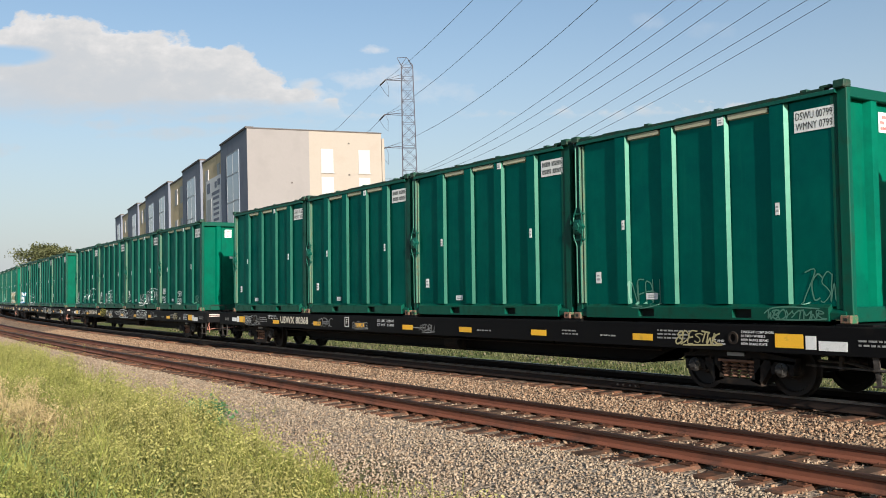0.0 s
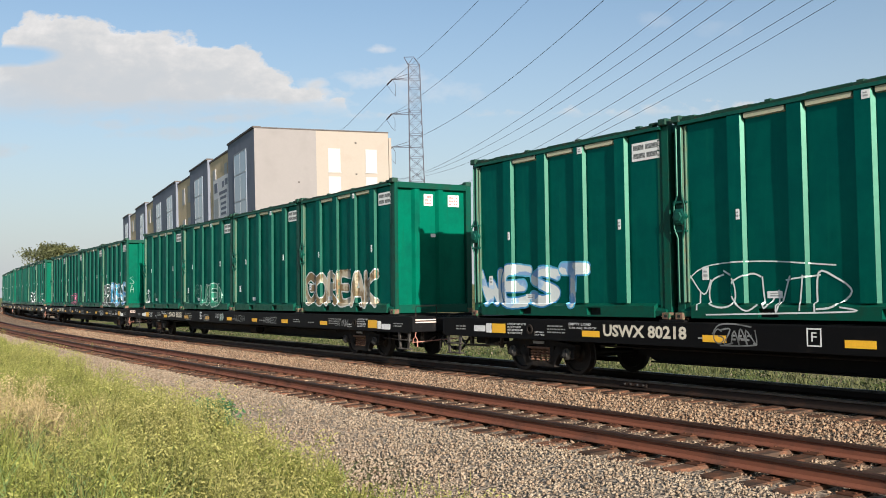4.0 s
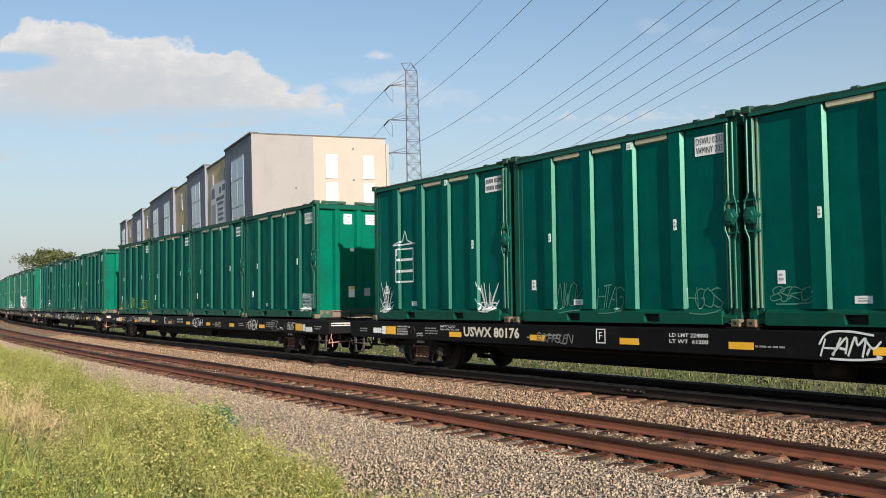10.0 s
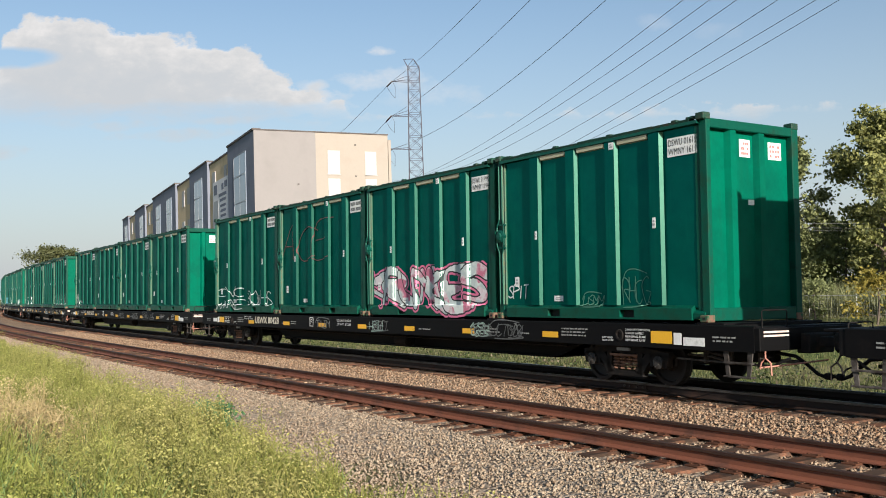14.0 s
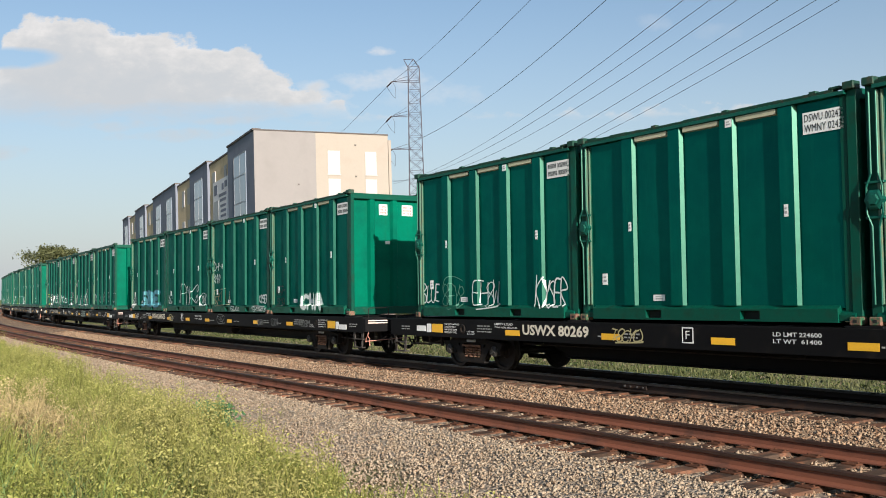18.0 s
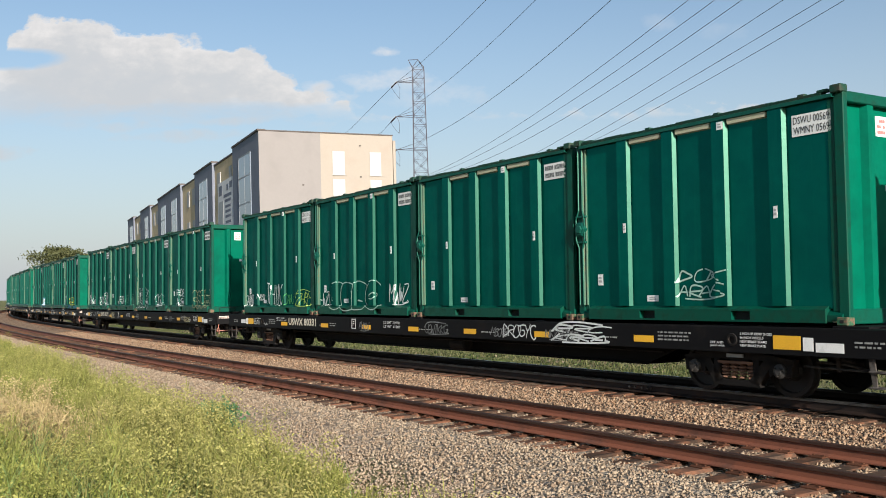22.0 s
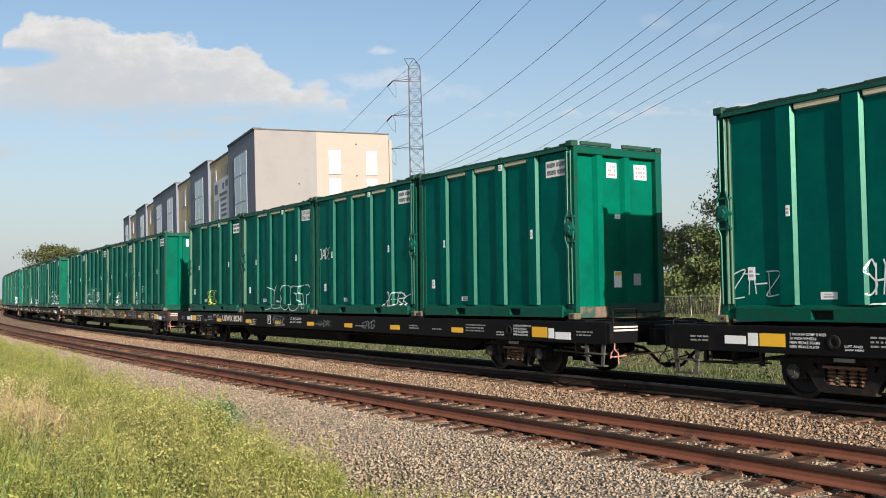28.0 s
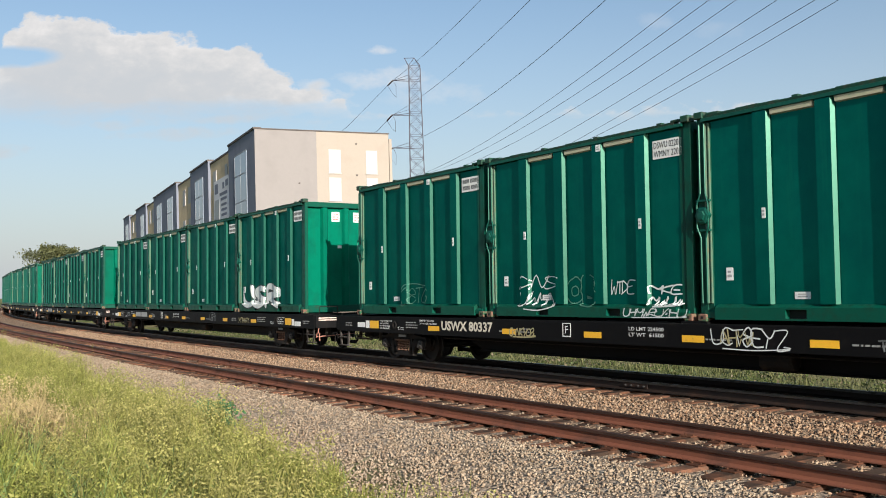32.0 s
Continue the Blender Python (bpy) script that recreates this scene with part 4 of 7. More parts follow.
        for pts in ([(hl + 0.12, -1.22, 0.72), (hl + 0.15, -1.26, 0.62), (hl + 0.08, -1.27, 0.55), (hl + 0.05, -1.27, 0.45)], [(hl + 0.15, -1.26, 0.62), (hl + 0.25, -1.26, 0.55), (hl + 0.26, -1.26, 0.36)],
                    [(hl + 0.05, -1.27, 0.47), (hl + 0.22, -0.95, 0.50), (hl + 0.42, -0.10, 0.56)]):
            tube(bm, [(e * p, q, r) for p, q, r in pts], 0.014, 6)
        part("cut_lever", bm, ORANGE if e > 0 else GRIME, g, "orange cut lever" if e > 0 else "")
        part("stripe_plate", boxes((e * (hl + 0.09), e * (hl + 0.10), -1.22, -0.62, 1.005, 1.035) if e > 0 else (e * (hl + 0.10), e * (hl + 0.09), -1.22, -0.62, 1.005, 1.035),
                                   (e * (hl + 0.09), e * (hl + 0.10), -1.22, -0.62, 0.945, 0.975) if e > 0 else (e * (hl + 0.10), e * (hl + 0.09), -1.22, -0.62, 0.945, 0.975)), PINKISH, g, "pale pinkish stripes")
        x = e * 8.55
    bm = rods(((-8.2, -0.95, 0.62), (8.2, -0.95, 0.62)), ((-1.2, -0.95, 0.62), (-1.2, -0.95, 0.74)), ((5.2, -0.95, 0.62), (5.2, -0.95, 0.74)), r=0.02)
    part("brake_pipe", bm, GRIME, g)
    bm = bmesh.new()
    lathe(bm, [(0.11, 0.0), (0.16, 0.03), (0.16, 0.6), (0.11, 0.63)], "x", 14, (1.0, -0.75, 0.52))
    part("air_reservoir", bm, GRIME, g)
    # markings on the near sill
    y = SILL_Y - 0.004
    for x in (-9.20 if old else -8.34, -5.35, -2.72, -0.22, 2.30, 4.93, 7.85):
        part("reflector", boxes((x, x + 0.49, y - 0.004, y, 0.80, 0.915)), YELLOW, g, "yellow reflector strip")
    for x in (-9.95, 10.10):
        bm = bmesh.new()
        lathe(bm, [(0.060, SILL_Y - 0.002), (0.062, SILL_Y - 0.022), (0.098, SILL_Y - 0.022), (0.105, SILL_Y - 0.002)], "y", 16, (x, 0, 0.90))
        part("jacking_ring", bm, GRIME, g, "greasy ring round a hole in the sill")
    x = -12.96 if old else -11.25
    part("reflector", boxes((x, x + 0.47, y - 0.004, y, 0.80, 1.0)), YELLOW, g, "yellow reflector block")
    part("reflector", boxes((10.90, 11.40, y - 0.004, y, 0.78, 0.99)), YELLOW, g, "yellow reflector block")
    if old:
        part("white_panel", boxes((-8.70, -8.42, y - 0.004, y, 0.81, 0.905)), WHITE, g)
        part("small_plate", boxes((-11.30, -10.98, y - 0.006, y, 0.86, 1.0), (-11.25, -11.03, y - 0.010, y - 0.006, 0.91, 0.95)), GRIME, g)
    else:
        part("white_panel", boxes((-11.93, -11.51, y - 0.004, y, 0.82, 0.95), (-11.47, -11.28, y - 0.004, y, 0.80, 1.0)), WHITE, g)
    part("white_panel", boxes((11.66, 12.13, y - 0.004, y, 0.76, 0.90), (11.44, 11.62, y - 0.004, y, 0.77, 0.97)), WHITE, g)
    shoes = ("NEW BRAKE PLATE", "NEW BRAKE BEAMS", "36 INCH WHEELS", "2 INCH-HF COMP SHOES")
    for rows, x, w, z, gap, h in ((shoes, -10.70, (0.50, 0.52, 0.46, 0.62), 0.795, 0.062, 0.040), (shoes, 10.26, (0.50, 0.52, 0.46, 0.62), 0.795, 0.062, 0.040),
                                  (("JACK HERE", "LIFT AND"), -9.78, (0.30, 0.28), 0.775, 0.055, 0.036), (("JACK HERE", "LIFT AND"), 9.64, (0.30, 0.28), 0.775, 0.055, 0.036),
                                  (("7/16 ADJ. BLOCK", "EMPTY LOAD"), -8.72, (0.80, 0.64), 0.935, 0.075, 0.049)):
        if not (old and x < -9.0):
            notice(rows, x - 1.05 if old and x < 0 else x, w, y - 0.004, z, gap, h, g)
    rng = random.Random(8)
    for x, n, w in ((-9.38, 3, 0.55), (8.45, 3, 0.75), (5.9, 2, 0.5), (12.3, 2, 0.42), (-4.75, 2, 0.4), (3.0, 1, 0.6), (7.0, 1, 0.45), (-12.65, 2, 0.35), (0.3, 1, 0.5), (-5.45, 1, 0.45)):
        bm = bmesh.new()
        for i in range(n):
            a, z = x, 0.845 + i * 0.062
            while a < x + w * rng.uniform(0.8, 1.0):
                b = a + rng.uniform(0.035, 0.13)
                box(bm, a, b, y - 0.003, y, z, z + 0.027)
                a = b + 0.028
        tagged(part("small_print", bm, DIM_PRINT, g), kind="stuff")
    bm = bmesh.new()
    for x0, x1, z0, z1 in ((-3.35, -3.10, 0.80, 0.82), (-3.35, -3.10, 1.05, 1.07), (-3.35, -3.33, 0.82, 1.05), (-3.12, -3.10, 0.82, 1.05)):
        box(bm, x0, x1, y - 0.003, y, z0, z1)
    part("f_box", bm, WHITE, g)
    fit_letters("lettering", "F", -3.27, -3.18, y - 0.004, 0.87, 0.14, WHITE, g)
    w = build_wheelset() if not WHEELS else WHEELS[0]
    WHEELS.append(w)
    for x in (-TRUCK_X, TRUCK_X):
        build_truck(g, x, w)
    return g


WHEELS = []
DARK_PRINT = material("worn_black_print", (0.10, 0.11, 0.11), 0.6, spots=(0.35, 0.36, 0.36), spot_scale=22.0, spot_range=(0.45, 0.6), bump=0.0)
NUMBERS = {0: "80368", 1: "80148", 2: "80218", 9: "80428", 16: "80464", 3: "80351", 4: "80236", 5: "80294", 6: "80176", 7: "80443", 8: "80386", 10: "80277", 11: "80269", 12: "80523",
           13: "80126", 14: "80331", 15: "80272", 17: "80327", 18: "80341", 19: "2036", 20: "80337"}
WEIGHTS = {13: ("224800", "61200"), 6: ("224800", "61200"), 4: ("224700", "61300"), 14: ("224700", "61300"), 11: ("224600", "61400"), 18: ("224600", "61400"), 5: ("224600", "61400"), 0: ("224600", "61400"), 12: ("225400", "60600")}
PLACARDS = {(9, 1): "01194", (13, 0): "01494", (0, 0): "00799", (0, 3): "01602", (1, 3): "02147", (1, 0): "01442", (2, 0): "01453", (4, 0): "02000", (4, 2): "00388", (6, 2): "02032",
            (7, 0): "00406", (7, 3): "01851", (8, 0): "01113", (9, 0): "01611", (11, 2): "00243", (13, 2): "01908", (14, 0): "00569", (14, 3): "01121",
            (15, 2): "01157", (18, 2): "01688", (19, 3): "01475", (20, 2): "02201", (16, 0): "00195", (19, 1): "01810", (5, 1): "01743"}
FLIPPED = {(6, 3), (6, 2), (7, 0), (7, 1), (7, 2), (7, 3), (8, 0), (8, 1), (8, 2), (18, 0), (18, 1), (5, 3), (5, 2), (17, 1), (10, 2), (12, 2), (16, 2)}
CARS = range(-1, 28)

flat_a = tagged(build_flatcar(BLACK), "long black flat car with yellow reflectors, loaded with containers", "flat car", "cars of the train")
flat_b = tagged(build_flatcar(BROWN, True), "rusty brown flat car with faded paint, loaded with containers", "flat car", "cars of the train")
box_a = tagged(build_container(False), LABEL_A, "container", "containers on the train")
box_b = tagged(build_container(True), LABEL_B, "container", "containers on the train")
train = {}
loads = {}
used = set()


def take(template, m):
    if template.name not in used:
        used.add(template.name)
        template.matrix_basis = m
        return template
    return copy_thing(template, m)


for k in CARS:
    train[k] = take(flat_b if k == 19 else flat_a, pose(0, 0, 0))
    for n in range(4):
        loads[k, n] = take(box_b if (k, n) in FLIPPED else box_a, pose(0, 0, 0))


def finish_marks():
    hl = CL / 2
    y = SILL_Y - 0.006
    for k, car in train.items():
        if k > 22:
            continue
        text = NUMBERS.get(k)
        if text:
            x0, x1 = (-8.36, -6.55) if k == 19 else (-7.75, -5.70)
            fit_letters("lettering", "USWX " + text, x0, x1, y, 0.82, 0.225, CREAM_INK, car, 0.032)
        else:
            part("lettering_bars", boxes((-7.75, -6.85, y - 0.003, y, 0.83, 1.04), (-6.72, -5.70, y - 0.003, y, 0.83, 1.04)), GREY_INK, car)
        load, light = WEIGHTS.get(k, ("224500", "61500"))
        fit_letters("lettering", "LD LMT " + load, -1.50, -0.64, y, 0.965, 0.066, WHITE, car, 0.01)
        fit_letters("lettering", "LT WT  " + light, -1.50, -0.64, y, 0.860, 0.066, WHITE, car, 0.01)
    for (k, n), c in loads.items():
        if k > 23:
            continue
        x0, x1, z0, z1 = 2.07, 2.76, CH - 0.60, CH - 0.27
        s = part("placard", boxes((x0, x1, WALL_Y - 0.007, WALL_Y - 0.003, z0, z1)), WHITE, c, "white placard with black numbers")
        text = PLACARDS.get((k, n))
        if text:
            fit_letters("lettering", "DSWU " + text, x0 + 0.03, x1 - 0.03, WALL_Y - 0.010, z0 + 0.185, 0.115, INK, s, 0.0)
            fit_letters("lettering", "WMNY " + text[1:], x0 + 0.03, x1 - 0.03, WALL_Y - 0.010, z0 + 0.03, 0.115, INK, s, 0.0)
        else:
            part("print", boxes((x0 + 0.04, x0 + 0.30, WALL_Y - 0.010, WALL_Y - 0.008, z0 + 0.195, z0 + 0.285), (x0 + 0.34, x1 - 0.04, WALL_Y - 0.010, WALL_Y - 0.008, z0 + 0.195, z0 + 0.285),
                                (x0 + 0.04, x0 + 0.33, WALL_Y - 0.010, WALL_Y - 0.008, z0 + 0.045, z0 + 0.135), (x0 + 0.37, x1 - 0.06, WALL_Y - 0.010, WALL_Y - 0.008, z0 + 0.045, z0 + 0.135)), DARK_PRINT, s)


finish_marks()


# ---- pieces scattered in numbers ----
def quads_mesh(name, centre, along_v, across_v, tint, mat):
    """Many small lens-shaped leaves: each a quad from its foot along one way, widest in the middle."""
    n = len(centre)
    v = np.empty((n, 4, 3))
    v[:, 0] = centre - along_v * 0.5
    v[:, 1] = centre + across_v * 0.5 - along_v * 0.05
    v[:, 2] = centre + along_v * 0.5
    v[:, 3] = centre - across_v * 0.5 - along_v * 0.05
    me = bpy.data.meshes.new(name)
    me.vertices.add(n * 4)
    me.vertices.foreach_set("co", v.reshape(-1).astype(np.float32))
    me.loops.add(n * 4)
    me.loops.foreach_set("vertex_index", np.arange(n * 4, dtype=np.int32))
    me.polygons.add(n)
    me.polygons.foreach_set("loop_start", np.arange(0, n * 4, 4, dtype=np.int32))
    me.materials.append(mat)
    me.update(calc_edges=True)
    col = me.color_attributes.new("tint", "FLOAT_COLOR", "POINT")
    c = np.concatenate([np.repeat(tint, 4, 0), np.ones((n * 4, 1))], 1)
    col.data.foreach_set("color", c.astype(np.float32).ravel())
    return me


def unit(v):
    return v / np.maximum(np.linalg.norm(v, axis=1, keepdims=True), 1e-9)


def stones():
    rng = np.random.default_rng(11)
    pos, size, tint = [], [], []

    def region(n, d0, d1, s0, s1, lift, r0, r1, rust):
        d = rng.uniform(d0, d1, n)
        s = s0 + (s1 - s0) * rng.random(n) ** 1.5
        x, y, th = along(s)
        z = ground_z(d) + lift + rng.uniform(-0.01, 0.02, n)
        pos.append(np.stack([x + d * np.sin(th), y - d * np.cos(th), z], 1))
        size.append(rng.uniform(r0, r1, n) * (1 + 0.5 * (rng.random(n) > 0.94)))
        k = 0.1 + 0.8 * rng.random(n)
        a = np.array([0.205, 0.158, 0.114])[None] * (1 - k[:, None]) + np.array([0.48, 0.388, 0.290])[None] * k[:, None]
        b = np.array([0.105, 0.050, 0.027])[None] * (1 - k[:, None]) + np.array([0.41, 0.25, 0.15])[None] * k[:, None]
        q = np.clip(rust + rng.normal(0, 0.18, n), 0, 1)[:, None]
        tint.append(a * (1 - q) + b * q)
    region(100000, 5.35, 8.4, -32, 44, 0.0, 0.012, 0.024, 0.12)
    region(31000, 1.45, 2.85, -30, 38, 0.0, 0.016, 0.029, 0.62)
    region(3000, 1.0, 1.5, -30, 22, -0.01, 0.014, 0.028, 0.95)
    region(9000, 3.5, 4.75, -30, 20, -0.006, 0.014, 0.026, 0.34)
    region(3500, 2.75, 3.4, -30, 18, -0.004, 0.014, 0.026, 0.75)
    region(3800, 4.75, 5.45, -30, 18, -0.004, 0.014, 0.026, 0.75)
    pos, size, tint = np.concatenate(pos), np.concatenate(size), np.concatenate(tint)
    n = len(pos)
    base = np.array([(1, 0, 0), (-1, 0, 0), (0, 1, 0), (0, -1, 0), (0, 0, 1), (0, 0, -1)], float)
    jit = base[None] * rng.uniform(0.65, 1.35, (n, 6, 1)) + rng.normal(0, 0.25, (n, 6, 3))
    q = unit(rng.normal(0, 1, (n, 3)))
    r = unit(np.cross(q, rng.normal(0, 1, (n, 3))))
    t = np.cross(q, r)
    rot = np.stack([q, r, t], 1)
    v = np.einsum("nij,njk->nik", jit, rot) * size[:, None, None] + pos[:, None, :]
    tri = np.array([(0, 2, 4), (2, 1, 4), (1, 3, 4), (3, 0, 4), (2, 0, 5), (1, 2, 5), (3, 1, 5), (0, 3, 5)])
    f = (np.arange(n)[:, None, None] * 6 + tri[None]).reshape(-1)
    me = bpy.data.meshes.new("ballast_stones")
    me.vertices.add(n * 6)
    me.vertices.foreach_set("co", v.reshape(-1).astype(np.float32))
    me.loops.add(len(f))
    me.loops.foreach_set("vertex_index", f.astype(np.int32))
    me.polygons.add(len(f) // 3)
    me.polygons.foreach_set("loop_start", np.arange(0, len(f), 3, dtype=np.int32))
    me.materials.append(STONE)
    me.update(calc_edges=True)
    col = me.color_attributes.new("tint", "FLOAT_COLOR", "POINT")
    c = np.concatenate([np.repeat(tint, 6, 0), np.ones((n * 6, 1))], 1)
    col.data.foreach_set("color", c.astype(np.float32).ravel())
    tagged(new("ballast_stones", me), "grey and rust-stained crushed stone ballast round the tracks", "ballast", kind="stuff")


stones()


def weeds():
    """Tall weeds and grass on the viewer's side of the tracks."""
    rng = np.random.default_rng(21)
    n = 8200
    s = -24 + 78 * rng.random(n) ** 1.75
    line = lambda q: np.interp(q, [-26, -16, -8, 0, 10, 30, 60], [8.55, 8.25, 7.75, 7.4, 7.1, 6.65, 6.45])
    d = line(s) + np.where(rng.random(n) < 0.35, rng.exponential(1.0, n), rng.uniform(0.2, 5.3, n)) + rng.normal(0, 0.15, n) + 0.25 * np.sin(s * 1.3) * np.sin(s * 0.7 + 1)
    keep = d < 13.0
    s, d = s[keep], d[keep]
    x, y, th = along(s)
    x, y = x + d * np.sin(th), y - d * np.cos(th)
    # drawn together into clumps
    gx, gy = np.round((x + 0.13 * np.sin(y * 3.1)) / 0.50), np.round((y + 0.13 * np.sin(x * 2.7)) / 0.50)
    cell = np.abs(np.sin(gx * 127.1 + gy * 311.7) * 43758.5453) % 1.0
    hue = np.abs(np.sin(gx * 269.5 + gy * 183.3) * 24634.6345) % 1.0
    cx, cy = gx * 0.50 + 0.16 * (cell - 0.5), gy * 0.50 + 0.16 * (hue - 0.5)
    pull = rng.uniform(0.3, 0.85, len(x))
    x, y = x + (cx - x) * pull, y + (cy - y) * pull
    clump = np.array([noise.noise(Vector((a * 0.6, b * 0.6, 3))) for a, b in zip(x, y)])
    lot = np.array([noise.noise(Vector((a * 2.1, b * 2.1, 7))) for a, b in zip(x, y)])
    z = ground_z(d) - 0.02
    depth = np.clip((d - line(s) + 0.32) / 1.15, 0.2, 1)
    m = len(x)
    tall = np.clip((0.28 + 0.14 * rng.random(m) + 0.42 * clump + 0.14 * lot + 0.92 * cell) * depth, 0.12, 1.3) * np.interp(d, [9.5, 12.0], [1.0, 0.62])
    dry = np.clip(5.0 * np.exp(-(((x + 6.9) / 0.75) ** 2 + ((y - 15.4) / 1.25) ** 2)), 0, 1) * (rng.random(m) < 0.96)
    lush = np.clip(0.2 + 0.6 * hue + 0.9 * np.array([noise.noise(Vector((a * 0.35, b * 0.35, 9))) for a, b in zip(x, y)]), 0, 1)[:, None]
    C, A, W, T = [], [], [], []
    foot = np.stack([x, y, z], 1)
    straw = np.array([0.50, 0.385, 0.20])[None]
    kind = rng.random(m)
    plume, grass = kind < 0.72, kind > 0.88
    for stem in range(3):
        lean = rng.normal(0, 0.11, (m, 2)) + 0.04
        base = foot + np.concatenate([rng.normal(0, 0.06, (m, 2)), np.zeros((m, 1))], 1)
        h = tall * rng.uniform(0.62, 1.06, m)
        tip = base + np.concatenate([lean * h[:, None], h[:, None]], 1)
        C.append((base + tip) / 2)
        A.append(tip - base)
        W.append(unit(np.cross(tip - base, rng.normal(0, 1, (m, 3)))) * 0.011)
        g = rng.random((m, 1))
        T.append((np.array([0.12, 0.15, 0.04])[None] * (1 - g) + np.array([0.30, 0.28, 0.10])[None] * g) * (1 - dry[:, None]) + straw * dry[:, None])
        for leaf in range(15):
            f = 0.10 + 0.90 * rng.random(m) ** 0.8
            p = base + (tip - base) * f[:, None]
            az = rng.uniform(0, math.tau, m)
            up = np.where(grass, rng.uniform(1.2, 3.6, m), rng.uniform(0.25, 1.5, m))
            way = unit(np.stack([np.cos(az), np.sin(az), up], 1))
            length = np.where(grass, rng.uniform(0.16, 0.38, m), rng.uniform(0.040, 0.080, m)) * (1.2 - 0.55 * f)
            C.append(p + way * length[:, None] * 0.5)
            A.append(way * length[:, None])
            W.append(unit(np.cross(way, rng.normal(0, 1, (m, 3)))) * (length * np.where(grass, 0.045, rng.uniform(0.17, 0.27, m)))[:, None])
            g = rng.random(m)[:, None]
            col = (np.array([0.130, 0.172, 0.036])[None] * lush + np.array([0.195, 0.200, 0.050])[None] * (1 - lush)) * (1 - g) + (np.array([0.300, 0.335, 0.078])[None] * lush + np.array([0.410, 0.385, 0.120])[None] * (1 - lush)) * g
            T.append((col * (1 - dry[:, None]) + straw * dry[:, None]) * rng.uniform(0.8, 1.2, (m, 1)))
        # flower heads: short sprays that arch outwards from the upper stem
        for spray_i in range(5):
            az = rng.uniform(0, math.tau, m)
            reach = np.where(plume, rng.uniform(0.07, 0.16, m), 0.035) * (0.5 + 0.6 * tall)
            drop = (0.02 + 0.045 * spray_i) * np.where(plume, 1.0, 1.5)
            gold = (np.array([0.335, 0.345, 0.092])[None] * lush + np.array([0.440, 0.405, 0.148])[None] * (1 - lush)) * rng.uniform(0.8, 1.2, (m, 1))
            gold = gold * (1 - dry[:, None]) + np.array([0.62, 0.49, 0.27])[None] * dry[:, None]
            for f in (0.12, 0.4, 0.68, 0.95):
                out = reach * f * (1 + 0.25 * spray_i)
                p = tip + np.stack([np.cos(az) * out, np.sin(az) * out, 0.10 * f - 0.13 * f * f - drop], 1)
                way = unit(np.stack([np.cos(az), np.sin(az), 0.9 - 1.9 * f + rng.normal(0, 0.2, m)], 1))
                ln = (reach * 0.20 + 0.010)[:, None]
                C.append(p)
                A.append(way * ln)
                W.append(unit(np.cross(way, rng.normal(0, 0.5, (m, 3)) + np.array([0, 0, 0.1])[None])) * ln * 0.50)
                T.append(gold * rng.uniform(0.85, 1.15, (m, 1)))
    # one patch of dead straw, lodged and pale
    q = 1500
    p = np.stack([rng.normal(-6.9, 0.42, q), rng.normal(15.3, 0.75, q), np.full(q, 0.0)], 1)
    p[:, 2] = ground_z(offset_of(p[:, 0], p[:, 1])[0]) + rng.uniform(0.30, 0.72, q)
    way = unit(np.stack([rng.normal(0, 0.7, q), rng.normal(0, 0.7, q), rng.uniform(0.1, 1.0, q)], 1))
    C.append(p)
    A.append(way * rng.uniform(0.14, 0.30, (q, 1)))
    W.append(unit(np.cross(way, rng.normal(0, 1, (q, 3)))) * 0.012)
    T.append(np.array([0.60, 0.47, 0.25])[None] * rng.uniform(0.7, 1.15, (q, 1)))
    # broad arching blades low in front
    q = 700
    ss, dd = rng.uniform(-20, -8, q), rng.uniform(8.6, 12.6, q)
    bx, by, th = along(ss)
    p = np.stack([bx + dd * np.sin(th), by - dd * np.cos(th), ground_z(dd)], 1)
    az, hh = rng.uniform(0, math.tau, q), rng.uniform(0.35, 0.75, q)
    flat = np.stack([np.cos(az), np.sin(az), np.zeros(q)], 1)
    for i in range(4):
        f0, f1 = i / 4, (i + 1) / 4
        a = p + flat * (hh * 0.9 * f0 ** 1.6)[:, None] + np.array([0, 0, 1.0])[None] * (hh * (1.7 * f0 - 0.75 * f0 * f0))[:, None]
        b = p + flat * (hh * 0.9 * f1 ** 1.6)[:, None] + np.array([0, 0, 1.0])[None] * (hh * (1.7 * f1 - 0.75 * f1 * f1))[:, None]
        C.append((a + b) / 2)
        A.append((b - a) * 1.25)
        W.append(unit(np.cross(b - a, flat + 0.01)) * (0.020 - 0.003 * i))
        T.append(np.array([0.20, 0.27, 0.09])[None] * rng.uniform(0.7, 1.4, (q, 1)))
    me = quads_mesh("weeds", np.concatenate(C), np.concatenate(A), np.concatenate(W), np.concatenate(T), LEAF)
    tagged(new("weeds", me), "thick yellow-green weeds with a dry straw patch beside the gravel", "weeds", kind="stuff")


weeds()


